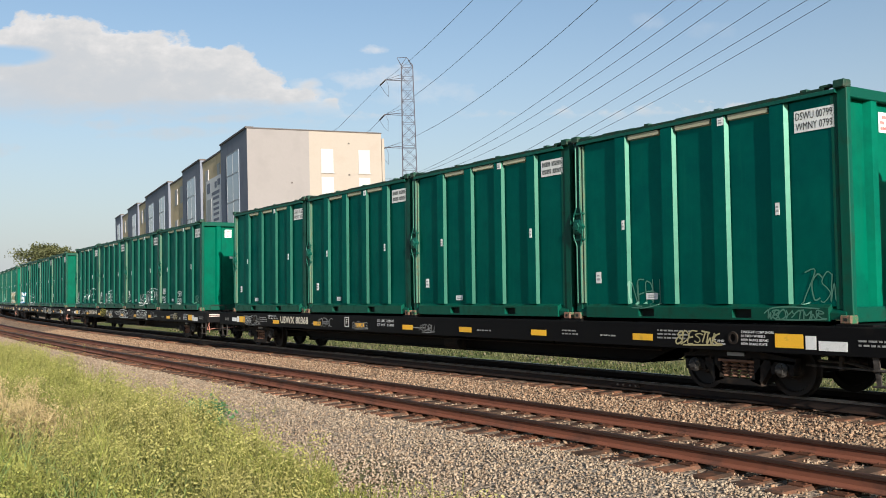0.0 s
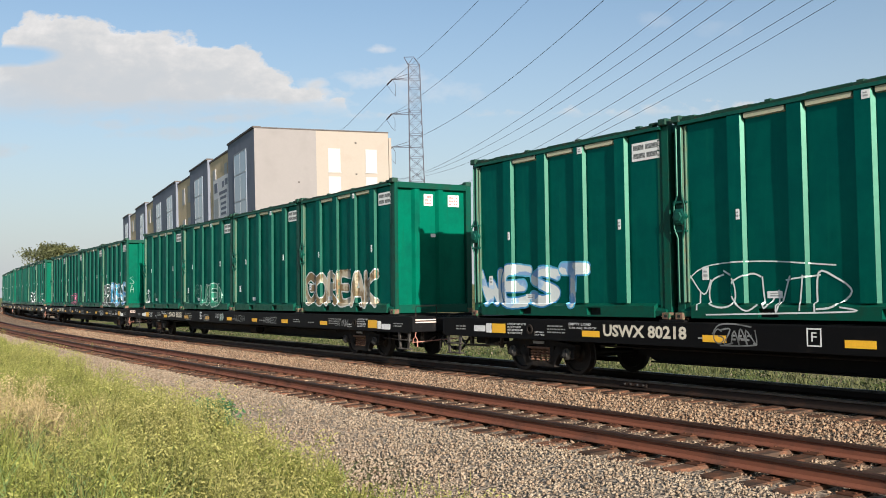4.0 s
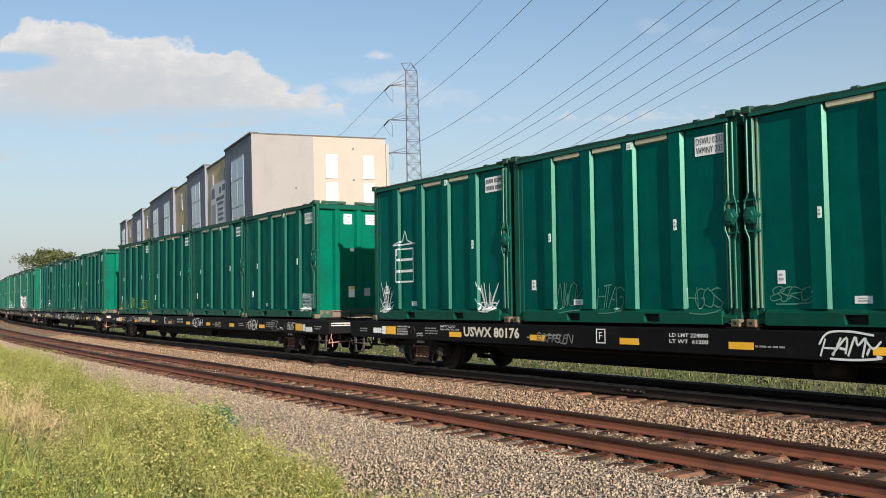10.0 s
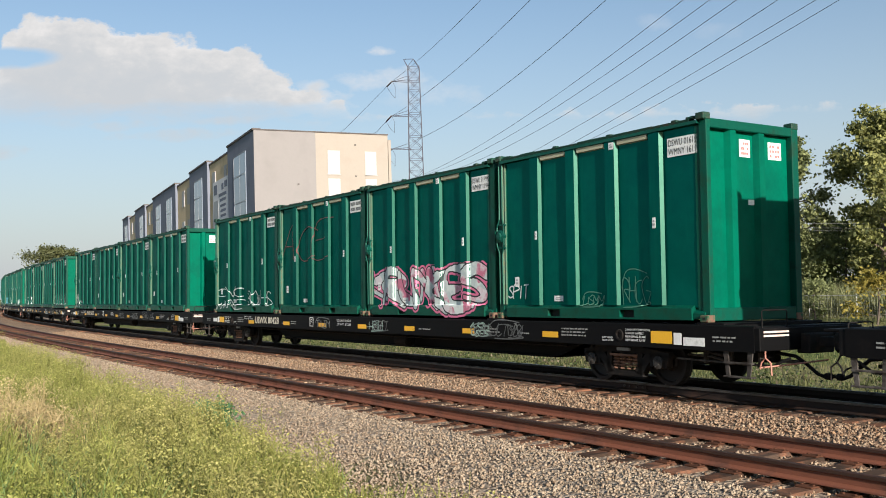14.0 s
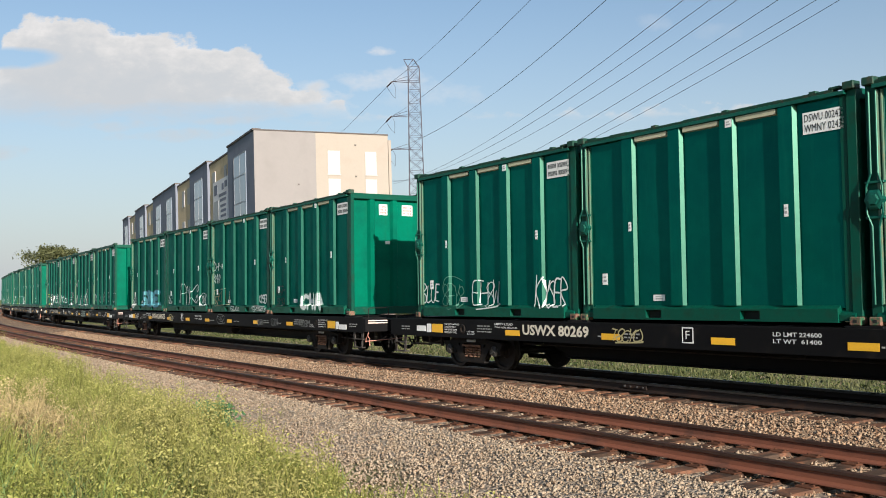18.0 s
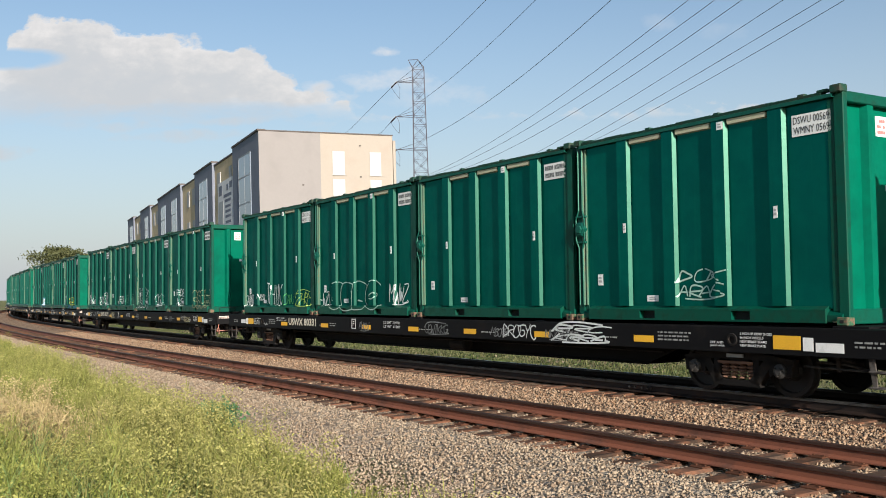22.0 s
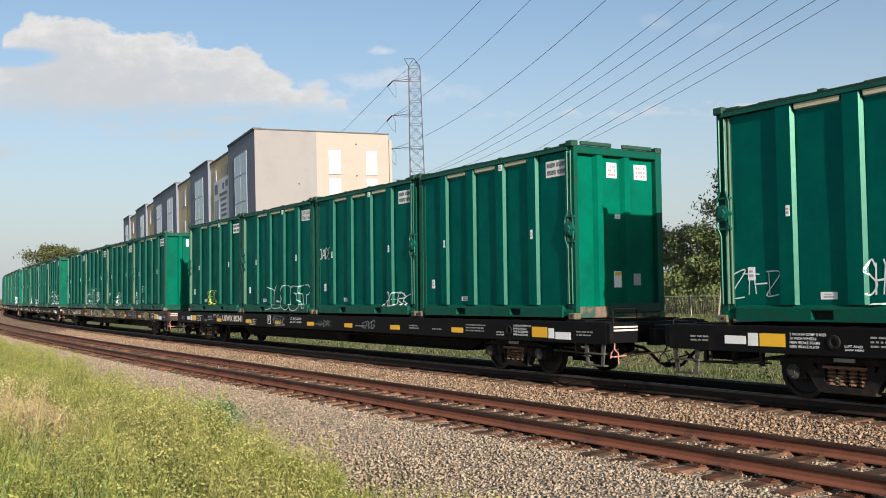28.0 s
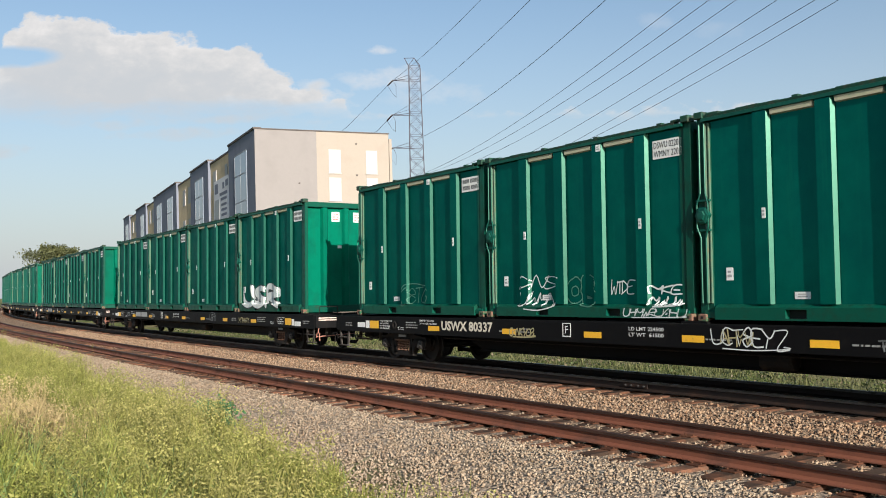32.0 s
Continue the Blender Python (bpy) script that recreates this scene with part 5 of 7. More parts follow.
def far_grass():
    """Rough grass and reeds behind the railway."""
    rng = np.random.default_rng(31)
    C, A, W, T = [], [], [], []
    for n, d0, d1, s0, s1, h0, h1, c0, c1 in ((6000, -10.0, -6.5, -60, 45, 0.05, 0.18, (0.045, 0.06, 0.022), (0.15, 0.155, 0.062)),
                                              (15000, -27, -8, -75, 30, 0.10, 0.32, (0.08, 0.10, 0.036), (0.22, 0.215, 0.095)),
                                              (24000, -38, -27, -60, 30, 0.8, 1.65, (0.12, 0.145, 0.060), (0.27, 0.27, 0.135))):
        d = rng.uniform(d0, d1, n)
        s = rng.uniform(s0, s1, n)
        x, y, th = along(s)
        base = np.stack([x + d * np.sin(th), y - d * np.cos(th), ground_z(d) - 0.05], 1)
        for i in range(3):
            h = rng.uniform(h0, h1, n)
            way = np.stack([rng.normal(0, 0.22, n), rng.normal(0, 0.22, n), np.ones(n)], 1) * h[:, None]
            C.append(base + way * 0.5 + rng.normal(0, 0.08, (n, 3)) * np.array([1, 1, 0])[None])
            A.append(way)
            W.append(unit(np.cross(way, rng.normal(0, 1, (n, 3)))) * (0.03 + 0.012 * (h1 > 1)))
            g = rng.random((n, 1))
            T.append(np.array(c0)[None] * (1 - g) + np.array(c1)[None] * g)
    # low leafy scrub and dead stalks along the far ballast foot
    n = 26000
    d = rng.uniform(-12.0, -5.4, n)
    s = rng.uniform(-60, 45, n)
    x, y, th = along(s)
    x, y = x + d * np.sin(th), y - d * np.cos(th)
    patch = np.array([noise.noise(Vector((a * 0.7, b * 0.7, 21))) for a, b in zip(x, y)])
    keep = patch > 0.0
    x, y, d, patch = x[keep], y[keep], d[keep], patch[keep]
    n = len(x)
    h = np.clip(0.15 + 0.8 * patch, 0.08, 0.7) * rng.random(n)
    way = unit(rng.normal(0, 1, (n, 3)) + np.array([0, 0, 0.6])[None])
    ln = rng.uniform(0.05, 0.14, n)[:, None]
    C.append(np.stack([x, y, ground_z(d) + h], 1))
    A.append(way * ln)
    W.append(unit(np.cross(way, rng.normal(0, 1, (n, 3)))) * ln * 0.6)
    g = rng.random((n, 1))
    dead = (rng.random((n, 1)) < 0.16) * 1.0
    T.append((np.array([0.022, 0.036, 0.014])[None] * (1 - g) + np.array([0.11, 0.145, 0.045])[None] * g) * (1 - dead) + np.array([0.22, 0.18, 0.12])[None] * dead)
    me = quads_mesh("field_grass", np.concatenate(C), np.concatenate(A), np.concatenate(W), np.concatenate(T), LEAF)
    tagged(new("field_grass", me), "pale rough grass and reeds in the field behind the railway", "grass", kind="stuff")


far_grass()


# ---- trees ----
def build_tree(x, y, height, spread_r, seed, label, leaf=0.24, count=5200, low=0.18, c0=(0.070, 0.092, 0.044), c1=(0.34, 0.37, 0.16), name="tree", lean=0.0, z=None):
    rng = np.random.default_rng(seed)
    d, _ = offset_of(np.array([x]), np.array([y]))
    z = float(ground_z(d)[0]) - 0.1 if z is None else z
    g = tagged(new(name), label, "tree" if name == "tree" else "bush")
    g.matrix_basis = pose(x, y, z)
    bm = bmesh.new()
    tips = []
    top = Vector((lean * height, 0, height * 0.86))
    pts = [Vector((0, 0, 0)), Vector((lean * height * 0.3 + rng.normal(0, 0.1), rng.normal(0, 0.1), height * 0.33)), Vector((lean * height * 0.6, rng.normal(0, 0.15), height * 0.62)), top]
    rad = [height * 0.022, height * 0.016, height * 0.010, height * 0.004]
    for a, b, r, q in zip(pts, pts[1:], rad, rad[1:]):
        rod(bm, a, b, r, 8, q)
    part("trunk", bm, BARK, g, "grey bark trunk")
    bm = bmesh.new()
    limbs = max(8, int(height * 2.2))
    for i in range(limbs):
        f = low + (0.95 - low) * (i + rng.random()) / limbs
        j = min(int(f / 0.333), 2)
        p = pts[j].lerp(pts[j + 1], min(1.0, (f - j * 0.3333) / 0.3333))
        az = i * 2.399 + rng.normal(0, 0.4)
        reach = spread_r * (math.sin(math.pi * min(1, (f - low + 0.12) / (1.1 - low))) ** 0.7) * rng.uniform(0.65, 1.12)
        e = p + Vector((math.cos(az) * reach, math.sin(az) * reach, reach * rng.uniform(0.15, 0.75)))
        mid = p.lerp(e, 0.5) + Vector((0, 0, -0.05 * reach))
        r = height * 0.006 * (1.2 - f)
        rod(bm, p, mid, r * 1.4, 5, r)
        rod(bm, mid, e, r, 5, r * 0.4)
        for k in range(4):
            tips.append((p.lerp(e, rng.uniform(0.45, 1.05)), reach * 0.30 + 0.15))
        tips.append((e, reach * 0.22 + 0.12))
    part("branchwork", bm, BARK, g)
    for i in range(6):
        tips.append((top + Vector((rng.normal(0, 0.25), rng.normal(0, 0.25), rng.uniform(-0.3, 0.12) * height * 0.3)), spread_r * 0.22))
    pc = np.array([t[0] for t in tips])
    pr = np.array([t[1] for t in tips])
    j = rng.integers(0, len(tips), count)
    off = rng.normal(0, 1, (count, 3)) * np.array([1, 1, 0.75])[None] * 0.55
    c = pc[j] + off * pr[j][:, None]
    c[:, 2] = np.maximum(c[:, 2], 0.15)
    way = unit(rng.normal(0, 1, (count, 3)) + np.array([0, 0, -0.2])[None])
    ln = leaf * rng.uniform(0.6, 1.3, count)
    side = unit(np.cross(way, rng.normal(0, 1, (count, 3))))
    tone = np.clip(rng.random(count) * 0.7 + rng.random(len(tips))[j] * 0.4, 0, 1)[:, None]
    tint = np.array(c0)[None] * (1 - tone) + np.array(c1)[None] * tone
    me = quads_mesh("crown", c, way * ln[:, None], side * (ln * 0.62)[:, None], tint, LEAF)
    part("crown", me, None, g, "uneven crown of small leaves")
    return g


def at_view(px, depth):
    return (px - 784) / FOCAL * depth, depth


for px, dep, h, r, sd, lab, kw in (
        (1324, 54, 11.2, 2.0, 1, "slim dark tree with an open crown behind the train", dict(count=3400, leaf=0.26, c0=(0.030, 0.045, 0.032), c1=(0.15, 0.18, 0.11))),
        (1412, 53, 10.4, 1.6, 2, "dark leafy tree with pointed top", dict(count=4200, leaf=0.26)),
        (1560, 50, 11.6, 2.2, 3, "large broad-leaved tree in sun", dict(count=6500, leaf=0.30, c1=(0.38, 0.38, 0.13))),
        (1660, 56, 12.0, 3.5, 4, "large broad-leaved tree in sun", dict(count=5000, leaf=0.30)),
        (1250, 60, 5.2, 2.2, 5, "low leafy tree at the field's edge", dict(count=2600)),
        (1190, 64, 5.4, 2.6, 6, "low leafy tree at the field's edge", dict(count=2800)),
        (1120, 70, 5.6, 2.8, 7, "low leafy tree at the field's edge", dict(count=2800)),
        (1045, 76, 5.6, 3.0, 8, "low leafy tree at the field's edge", dict(count=2800)),
        (965, 84, 6.0, 3.2, 9, "low leafy tree at the field's edge", dict(count=2600)),
        (1380, 58, 5.4, 2.6, 10, "low leafy tree at the field's edge", dict(count=2800)),
        (1470, 57, 5.2, 2.6, 12, "low leafy tree at the field's edge", dict(count=2800)),
        (1560, 60, 6.0, 3.0, 13, "low leafy tree at the field's edge", dict(count=2800)),
        (1310, 66, 5.6, 2.6, 15, "low leafy tree at the field's edge", dict(count=2600))):
    x, y = at_view(px, dep)
    kw["count"] = int(kw.get("count", 5200) * 2.8)
    kw["leaf"] = kw.get("leaf", 0.24) * 0.82
    build_tree(x, y, h, r, sd, lab, low=0.10, **kw)
for i, px in enumerate((1235, 1295, 1345, 1395, 1450, 1500, 1545, 1600)):
    x, y = at_view(px, 55 - i % 3)
    build_tree(x, y, 3.4 + 0.5 * (i * 3 % 4), 2.1, 60 + i, "dense dark undergrowth bush below the trees", low=0.04, name="bush", count=4200, leaf=0.20, c0=(0.060, 0.085, 0.036), c1=(0.25, 0.29, 0.11))
for px, dep, h, r, sd, lab, kw in ((1548, 41, 2.4, 1.5, 14, "yellowing bush in the grass", dict(count=1500, leaf=0.16, c0=(0.16, 0.15, 0.03), c1=(0.38, 0.30, 0.07))),
                                   (1440, 45, 2.0, 1.3, 16, "low green bush in the grass", dict(count=1200, leaf=0.15))):
    x, y = at_view(px, dep)
    build_tree(x, y, h, r, sd, lab, low=0.05, name="bush", **kw)
for px, dep, h, r, sd in ((92, 190, 13.2, 4.6, 20), (122, 196, 12.6, 4.2, 21), (106, 205, 13.6, 4.4, 22)):
    x, y = at_view(px, dep)
    build_tree(x, y, h, r, sd, "broad tree far down the line", low=0.25, count=9000, leaf=0.46, c0=(0.05, 0.06, 0.03), c1=(0.17, 0.18, 0.075), z=0.0)
x, y = beside(-9.4, 7.55)
bush = build_tree(float(x), float(y), 0.62, 0.36, 30, "small blue-green bush at the edge of the gravel", low=0.05, count=1100, leaf=0.075, c0=(0.05, 0.13, 0.06), c1=(0.14, 0.30, 0.13), name="bush")


# ---- the building behind ----
def build_house():
    """Long block of flats, still being clad, alternating grey and ochre bays; local x along the long front, away from the viewer, y into the block."""
    g = tagged(new("apartment_building"), "unfinished four-storey apartment block with grey and ochre cladding", "building")
    g.matrix_basis = pose(-12.78, 66.0, 0, 0, 0, math.degrees(math.atan2(0.9121, -0.40994)))
    # in this frame the block lies on the -y side (to the viewer's right)
    H, W = 13.05, 9.85
    edges = [0, 8.7, 17.1, 25.9, 34.3, 51.3, 58.5, 68.6, 76.7, 84.1]
    for i, (a, b) in enumerate(zip(edges, edges[1:])):
        grey = i % 2 == 0
        out = 0.0 if grey else -0.22
        top = H if grey else H - 0.32
        bay = part("bay_wall", boxes((a + (0 if grey else 0.0), b, -1.0, out, -0.6, top)), SLATE if grey else OCHRE, g, "slate-grey bay" if grey else "ochre bay")
        part("parapet", boxes((a, b, -0.5, out + 0.08, top, top + 0.14)), ROOFING, g)
    part("block", boxes((0.012, edges[-1] - 0.01, -W + 0.01, -0.9, -0.6, H - 0.15)), SIDING, g)
    part("roof", boxes((0.0, edges[-1], -W, -0.5, H - 0.15, H - 0.02)), ROOFING, g)
    # end wall: pale siding, then bare sheathing
    part("end_wall", boxes((-0.05, 0.0, -4.4, 0.0, -0.6, H)), SIDING, g, "pale smooth siding")
    part("end_sheathing", boxes((-0.045, 0.0, -W, -4.4, -0.6, H)), SHEATH, g, "bare yellow sheathing")
    part("coping", boxes((-0.10, 0.25, -W - 0.03, 0.1, H, H + 0.075)), ROOFING, g)
    part("downpipe", boxes((-0.1, 0.1, -W - 0.22, -W - 0.02, -0.6, H - 0.35)), SHEATH, g)
    for z0, z1 in ((10.13, 11.80), (8.15, 9.80), (5.0, 6.6), (2.0, 3.6)):
        for y0, y1 in ((-6.17, -5.27), (-8.93, -8.07)):
            w = part("window", boxes((-0.075, -0.046, y0, y1, z0, z1)), WRAP, g, "white-wrapped window opening")
            part("sill", boxes((-0.11, -0.075, y0 - 0.05, y1 + 0.05, z0 - 0.06, z0)), WRAP, w)
    for y, z in ((-7.35, 12.25), (-7.35, 10.0), (-3.1, 9.35)):
        part("vent", boxes((-0.10, -0.045, y - 0.06, y + 0.06, z - 0.05, z + 0.05)), ROOFING, g)

    def glazing(a, b, z0, z1, rows, out, cols=2):
        w = part("window", boxes((a, b, out, out + 0.05, z0, z1)), GLASS, g, "tall dark glazed window")
        bm = bmesh.new()
        t = 0.05
        for x in np.linspace(a, b, cols + 1):
            box(bm, x - t / 2, x + t / 2, out + 0.05, out + 0.062, z0, z1)
        for z in [z0, *rows, z1]:
            box(bm, a, b, out + 0.052, out + 0.066, z - t * 0.7, z + t * 0.7)
        part("window_frame", bm, FRAME_W, w, "white window frame")

    for a, b in ((2.4, 6.3), (19.4, 23.2), (36.8, 40.2), (44.9, 48.3), (60.4, 63.4), (78.0, 81.0)):
        glazing(a, b, 6.6, 11.95, (8.42, 10.38), 0.0)
        glazing(a, b, 0.6, 5.4, (2.4, 4.2), 0.0)
    for a, b in ((9.97, 10.93), (14.5, 15.7), (26.6, 28.2), (30.0, 31.4), (52.6, 54.0), (55.4, 56.8), (70.4, 71.8), (73.4, 74.8)):
        for z0 in (10.4, 7.4, 4.4, 1.4):
            w = part("window", boxes((a, b, -0.21, -0.16, z0, z0 + 1.55)), WRAP, g, "pale wrapped window opening")
    # banner on the first ochre bay: light cloth with dark shapes that cannot be read
    ban = part("banner", boxes((8.75, 15.0, -0.10, -0.06, 6.2, 11.0)), CLOTH, g, "large pale printed banner")
    for i, (a, b, z0, z1) in enumerate(((9.6, 12.6, 9.6, 9.85), (9.8, 12.2, 9.2, 9.42), (9.9, 12.0, 8.75, 8.95), (9.9, 12.0, 8.35, 8.55), (9.9, 12.0, 7.95, 8.15), (9.9, 12.0, 7.5, 7.7), (12.8, 14.6, 7.0, 9.4), (13.2, 14.5, 9.9, 10.7), (9.3, 10.3, 10.2, 10.7), (10.6, 11.4, 10.1, 10.6))):
        part("bar", boxes((a, b, -0.06, -0.045, z0, z1)), SLATE if i != 6 else GREY_INK, ban)


build_house()


# ---- transmission tower and its wires ----
def build_tower():
    g = tagged(new("transmission_tower"), "slim lattice steel transmission tower with three arms and cables", "pylon")
    g.matrix_basis = pose(-4.1, 165.0, 0.0)
    H = 39.8
    half = lambda z: np.interp(z, [0, 21, 39.8], [1.75, 1.22, 0.97])
    for sx in (-1, 1):
        for sy in (-1, 1):
            bm = bmesh.new()
            rod(bm, (sx * half(0), sy * half(0), -0.5), (sx * half(21), sy * half(21), 21), 0.10, 4)
            rod(bm, (sx * half(21), sy * half(21), 21), (sx * half(H), sy * half(H), H), 0.085, 4)
            part("leg", bm, STEEL, g)
    n = 20
    for i in range(n):
        z0, z1 = H * i / n, H * (i + 1) / n
        a, b = half(z0), half(z1)
        bm = bmesh.new()
        for (x0, y0), (x1, y1) in (((-1, -1), (1, -1)), ((1, -1), (1, 1)), ((1, 1), (-1, 1)), ((-1, 1), (-1, -1))):
            rod(bm, (x0 * a, y0 * a, z0), (x1 * b, y1 * b, z1), 0.045, 4)
            rod(bm, (x1 * a, y1 * a, z0), (x0 * b, y0 * b, z1), 0.045, 4)
            rod(bm, (x0 * b, y0 * b, z1), (x1 * b, y1 * b, z1), 0.04, 4)
        part("brace", bm, STEEL, g)
    for z, tip in ((37.5, -3.8), (31.5, -4.05), (25.8, -4.1)):
        bm = bmesh.new()
        h = half(z)
        rod(bm, (tip, 0, z), (-h, -h, z), 0.06, 4)
        rod(bm, (tip, 0, z), (-h, h, z), 0.06, 4)
        rod(bm, (tip, 0, z), (h, 0, z - 0.3), 0.05, 4)
        rod(bm, (tip, 0, z), (-h, 0, z + 0.9), 0.045, 4)
        part("arm", bm, STEEL, g)
    bm = bmesh.new()
    for a, b in (((-1.7, 0, 41.3), (0, -0.9, 41.1)), ((-1.7, 0, 41.3), (-0.95, -0.9, 39.8)), ((-1.7, 0, 41.3), (-0.9, 0.9, 39.8)), ((0, -0.9, 41.1), (0.97, -0.9, 39.8)), ((0, -0.9, 41.1), (-0.97, -0.97, 39.8)), ((0, -0.9, 41.1), (0.97, 0.97, 39.8))):
        rod(bm, a, b, 0.055, 4)
    part("peak", bm, STEEL, g)
    # insulators and the far-side cables
    for (x, z), (ex, ey, ez) in (((-3.8, 37.5), (-15.4, 36.0, 35.7)), ((-4.05, 31.5), (-7.3, 10.0, 30.5)), ((-4.1, 25.8), (-10.3, 19.0, 24.2))):
        a, b = Vector((x, 0, z)), Vector((ex, ey, ez))
        m = a + (b - a).normalized() * 3.6
        bm = bmesh.new()
        for i in range(12):
            p, q = a.lerp(m, i / 12), a.lerp(m, (i + 0.7) / 12)
            rod(bm, p, q, 0.15, 7, 0.07)
        part("insulator", bm, INSUL, g, "dark string insulator")
        e = b + (b - a) * 4
        e.z = b.z + 0.5
        bm = bmesh.new()
        tube(bm, (m, b, e), 0.035)
        part("cable", bm, CABLE, g)
        bm = bmesh.new()
        p = Vector((x + 0.1, 0, z))
        pts = [m, m + Vector((0.9, -1.2, -1.6)), Vector((x + 0.5, 0, z - 2.9)), Vector((x + 0.6, -1.0, z - 1.2)), p]
        tube(bm, pts, 0.03)
        part("jumper", bm, CABLE, g)
    # cables towards and past the viewer: place, heading and sag
    for x0, y0, az, c, t0, t1 in ((-7.9, 165, 15.5, (0.00073, -0.05112, 37.5), 0, 140), (-8.1, 165, 15.5, (0.00086, -0.05569, 31.5), 0, 140), (-8.2, 165, 15.5, (0.00104, -0.08397, 25.8), 0, 140),
                                  (-1.59, 190.23, 12.0, (0.00042, -0.0369, 24.99), -100, 175), (0.57, 190.44, 12.0, (0.00045, -0.04412, 25.29), -100, 175), (3.19, 190.69, 12.0, (0.0005, -0.04732, 25.19), -100, 175),
                                  (6.75, 191.03, 12.0, (0.00031, -0.00484, 22.73), -100, 175), (9.98, 191.33, 12.0, (0.00012, 0.028, 21.3), -100, 175), (12.3, 191.55, 12.0, (0.00040, -0.02, 23.3), -100, 175)):
        ts = np.linspace(t0, t1, 26)
        bm = bmesh.new()
        pts = [Vector((x0 + math.sin(radians(az)) * t + 4.1, y0 - math.cos(radians(az)) * t - 165.0, c[0] * t * t + c[1] * t + c[2])) for t in ts]
        tube(bm, pts, 0.028)
        part("cable", bm, CABLE, g, "long sagging power cable")


build_tower()


# ---- fence, pole and small things behind the train ----
def build_fence():
    g = tagged(new("fence"), "low wire fence with pale posts along the field", "fence")
    rail_bm, top_bm = bmesh.new(), bmesh.new()
    prev = None
    for i in range(36):
        s = -75 + i * 2.6
        x, y = beside(s, -26.0)
        z = float(ground_z(-26.0))
        part("post", rods(((x, y, z - 0.2), (x, y, z + 1.15)), r=0.028), FENCE, g)
        if prev:
            for h in (1.08,):
                rod(top_bm, (*prev[:2], prev[2] + h), (x, y, z + h), 0.02, 5)
            for h in np.arange(0.1, 1.05, 0.12):
                rod(rail_bm, (*prev[:2], prev[2] + h), (x, y, z + h), 0.003, 3)
            for j in range(20):
                f = j / 20
                a, b = prev[0] + (x - prev[0]) * f, prev[1] + (y - prev[1]) * f
                rod(rail_bm, (a, b, z), (a, b, z + 1.05), 0.003, 3)
        prev = (x, y, z)
    part("top_rail", top_bm, FENCE, g)
    part("mesh_wire", rail_bm, FENCE, g)


FENCE = material("pale_fence_metal", (0.42, 0.42, 0.38), 0.6, metal=0.2)
build_fence()


def build_pole():
    x, y = at_view(1284, 50)
    g = tagged(new("utility_pole"), "leaning weathered wooden utility pole with crossarm", "utility pole")
    g.matrix_basis = pose(x - 0.3, y, 0.1)
    part("pole", rods(((-0.25, 0, -0.4), (0.45, 0, 4.9)), r=0.055, sides=8), WOOD, g)
    part("crossarm", rods(((-0.15, 0.3, 4.62), (1.0, -0.3, 4.42)), r=0.04), WOOD, g)
    bm = bmesh.new()
    for k, (dx, dz) in enumerate(((-0.4, 4.6), (0.4, 4.8), (1.1, 4.4))):
        for sgn in (-1, 1):
            p = None
            for i in range(9):
                f = i / 8
                q = Vector((dx + f * (34 if sgn > 0 else -8), f * (-6 if sgn > 0 else 70), dz + 3.2 * (f - 0.5) ** 2 - 0.8 + f * 0.4))
                if p is not None:
                    rod(bm, p, q, 0.006, 4)
                p = q
    part("line_wire", bm, CABLE, g)


build_pole()


# ---- spray paint on the containers and sills ----
def spray_paint(name, base, other=None):
    return material(name, base, 0.55, spots=other, spot_scale=1.6, spot_range=(0.46, 0.56), grain=25.0, grain_amount=0.10, bump=0.0)


PAINTS = {"white": spray_paint("white_spray", (0.62, 0.66, 0.65)), "pale": spray_paint("pale_green_spray", (0.36, 0.50, 0.44)), "dim": spray_paint("faded_spray", (0.07, 0.19, 0.14)), "grey": spray_paint("grey_spray", (0.10, 0.105, 0.105), (0.22, 0.23, 0.23)),
          "tan": spray_paint("tan_spray", (0.38, 0.34, 0.18)), "black": spray_paint("black_spray", (0.006, 0.012, 0.012)), "yellow": spray_paint("yellow_spray", (0.55, 0.50, 0.05)),
          "lime": spray_paint("lime_spray", (0.34, 0.48, 0.08)), "green": spray_paint("bright_green_spray", (0.06, 0.30, 0.08)), "blue": spray_paint("blue_spray", (0.02, 0.17, 0.38), (0.10, 0.42, 0.62)),
          "paleblue": spray_paint("pale_blue_spray", (0.45, 0.60, 0.75), (0.22, 0.38, 0.62)), "brown": spray_paint("brown_spray", (0.20, 0.13, 0.06), (0.55, 0.48, 0.36)), "red": spray_paint("dull_red_spray", (0.13, 0.05, 0.045)),
          "pink": spray_paint("pink_spray", (0.62, 0.60, 0.60), (0.42, 0.06, 0.12)), "deep": spray_paint("dark_red_spray", (0.22, 0.02, 0.05)), "rose": spray_paint("rose_spray", (0.60, 0.16, 0.28)),
          "silver": spray_paint("silver_spray", (0.42, 0.50, 0.50), (0.60, 0.66, 0.64)), "mint": spray_paint("mint_spray", (0.03, 0.24, 0.15), (0.012, 0.15, 0.09)), "blush": spray_paint("blush_spray", (0.62, 0.58, 0.60), (0.50, 0.16, 0.24)), "navy": spray_paint("dark_blue_spray", (0.008, 0.03, 0.07)), "haze": spray_paint("hazy_blue_spray", (0.10, 0.30, 0.36), (0.05, 0.20, 0.26)), "char": spray_paint("charcoal_spray", (0.012, 0.015, 0.018))}
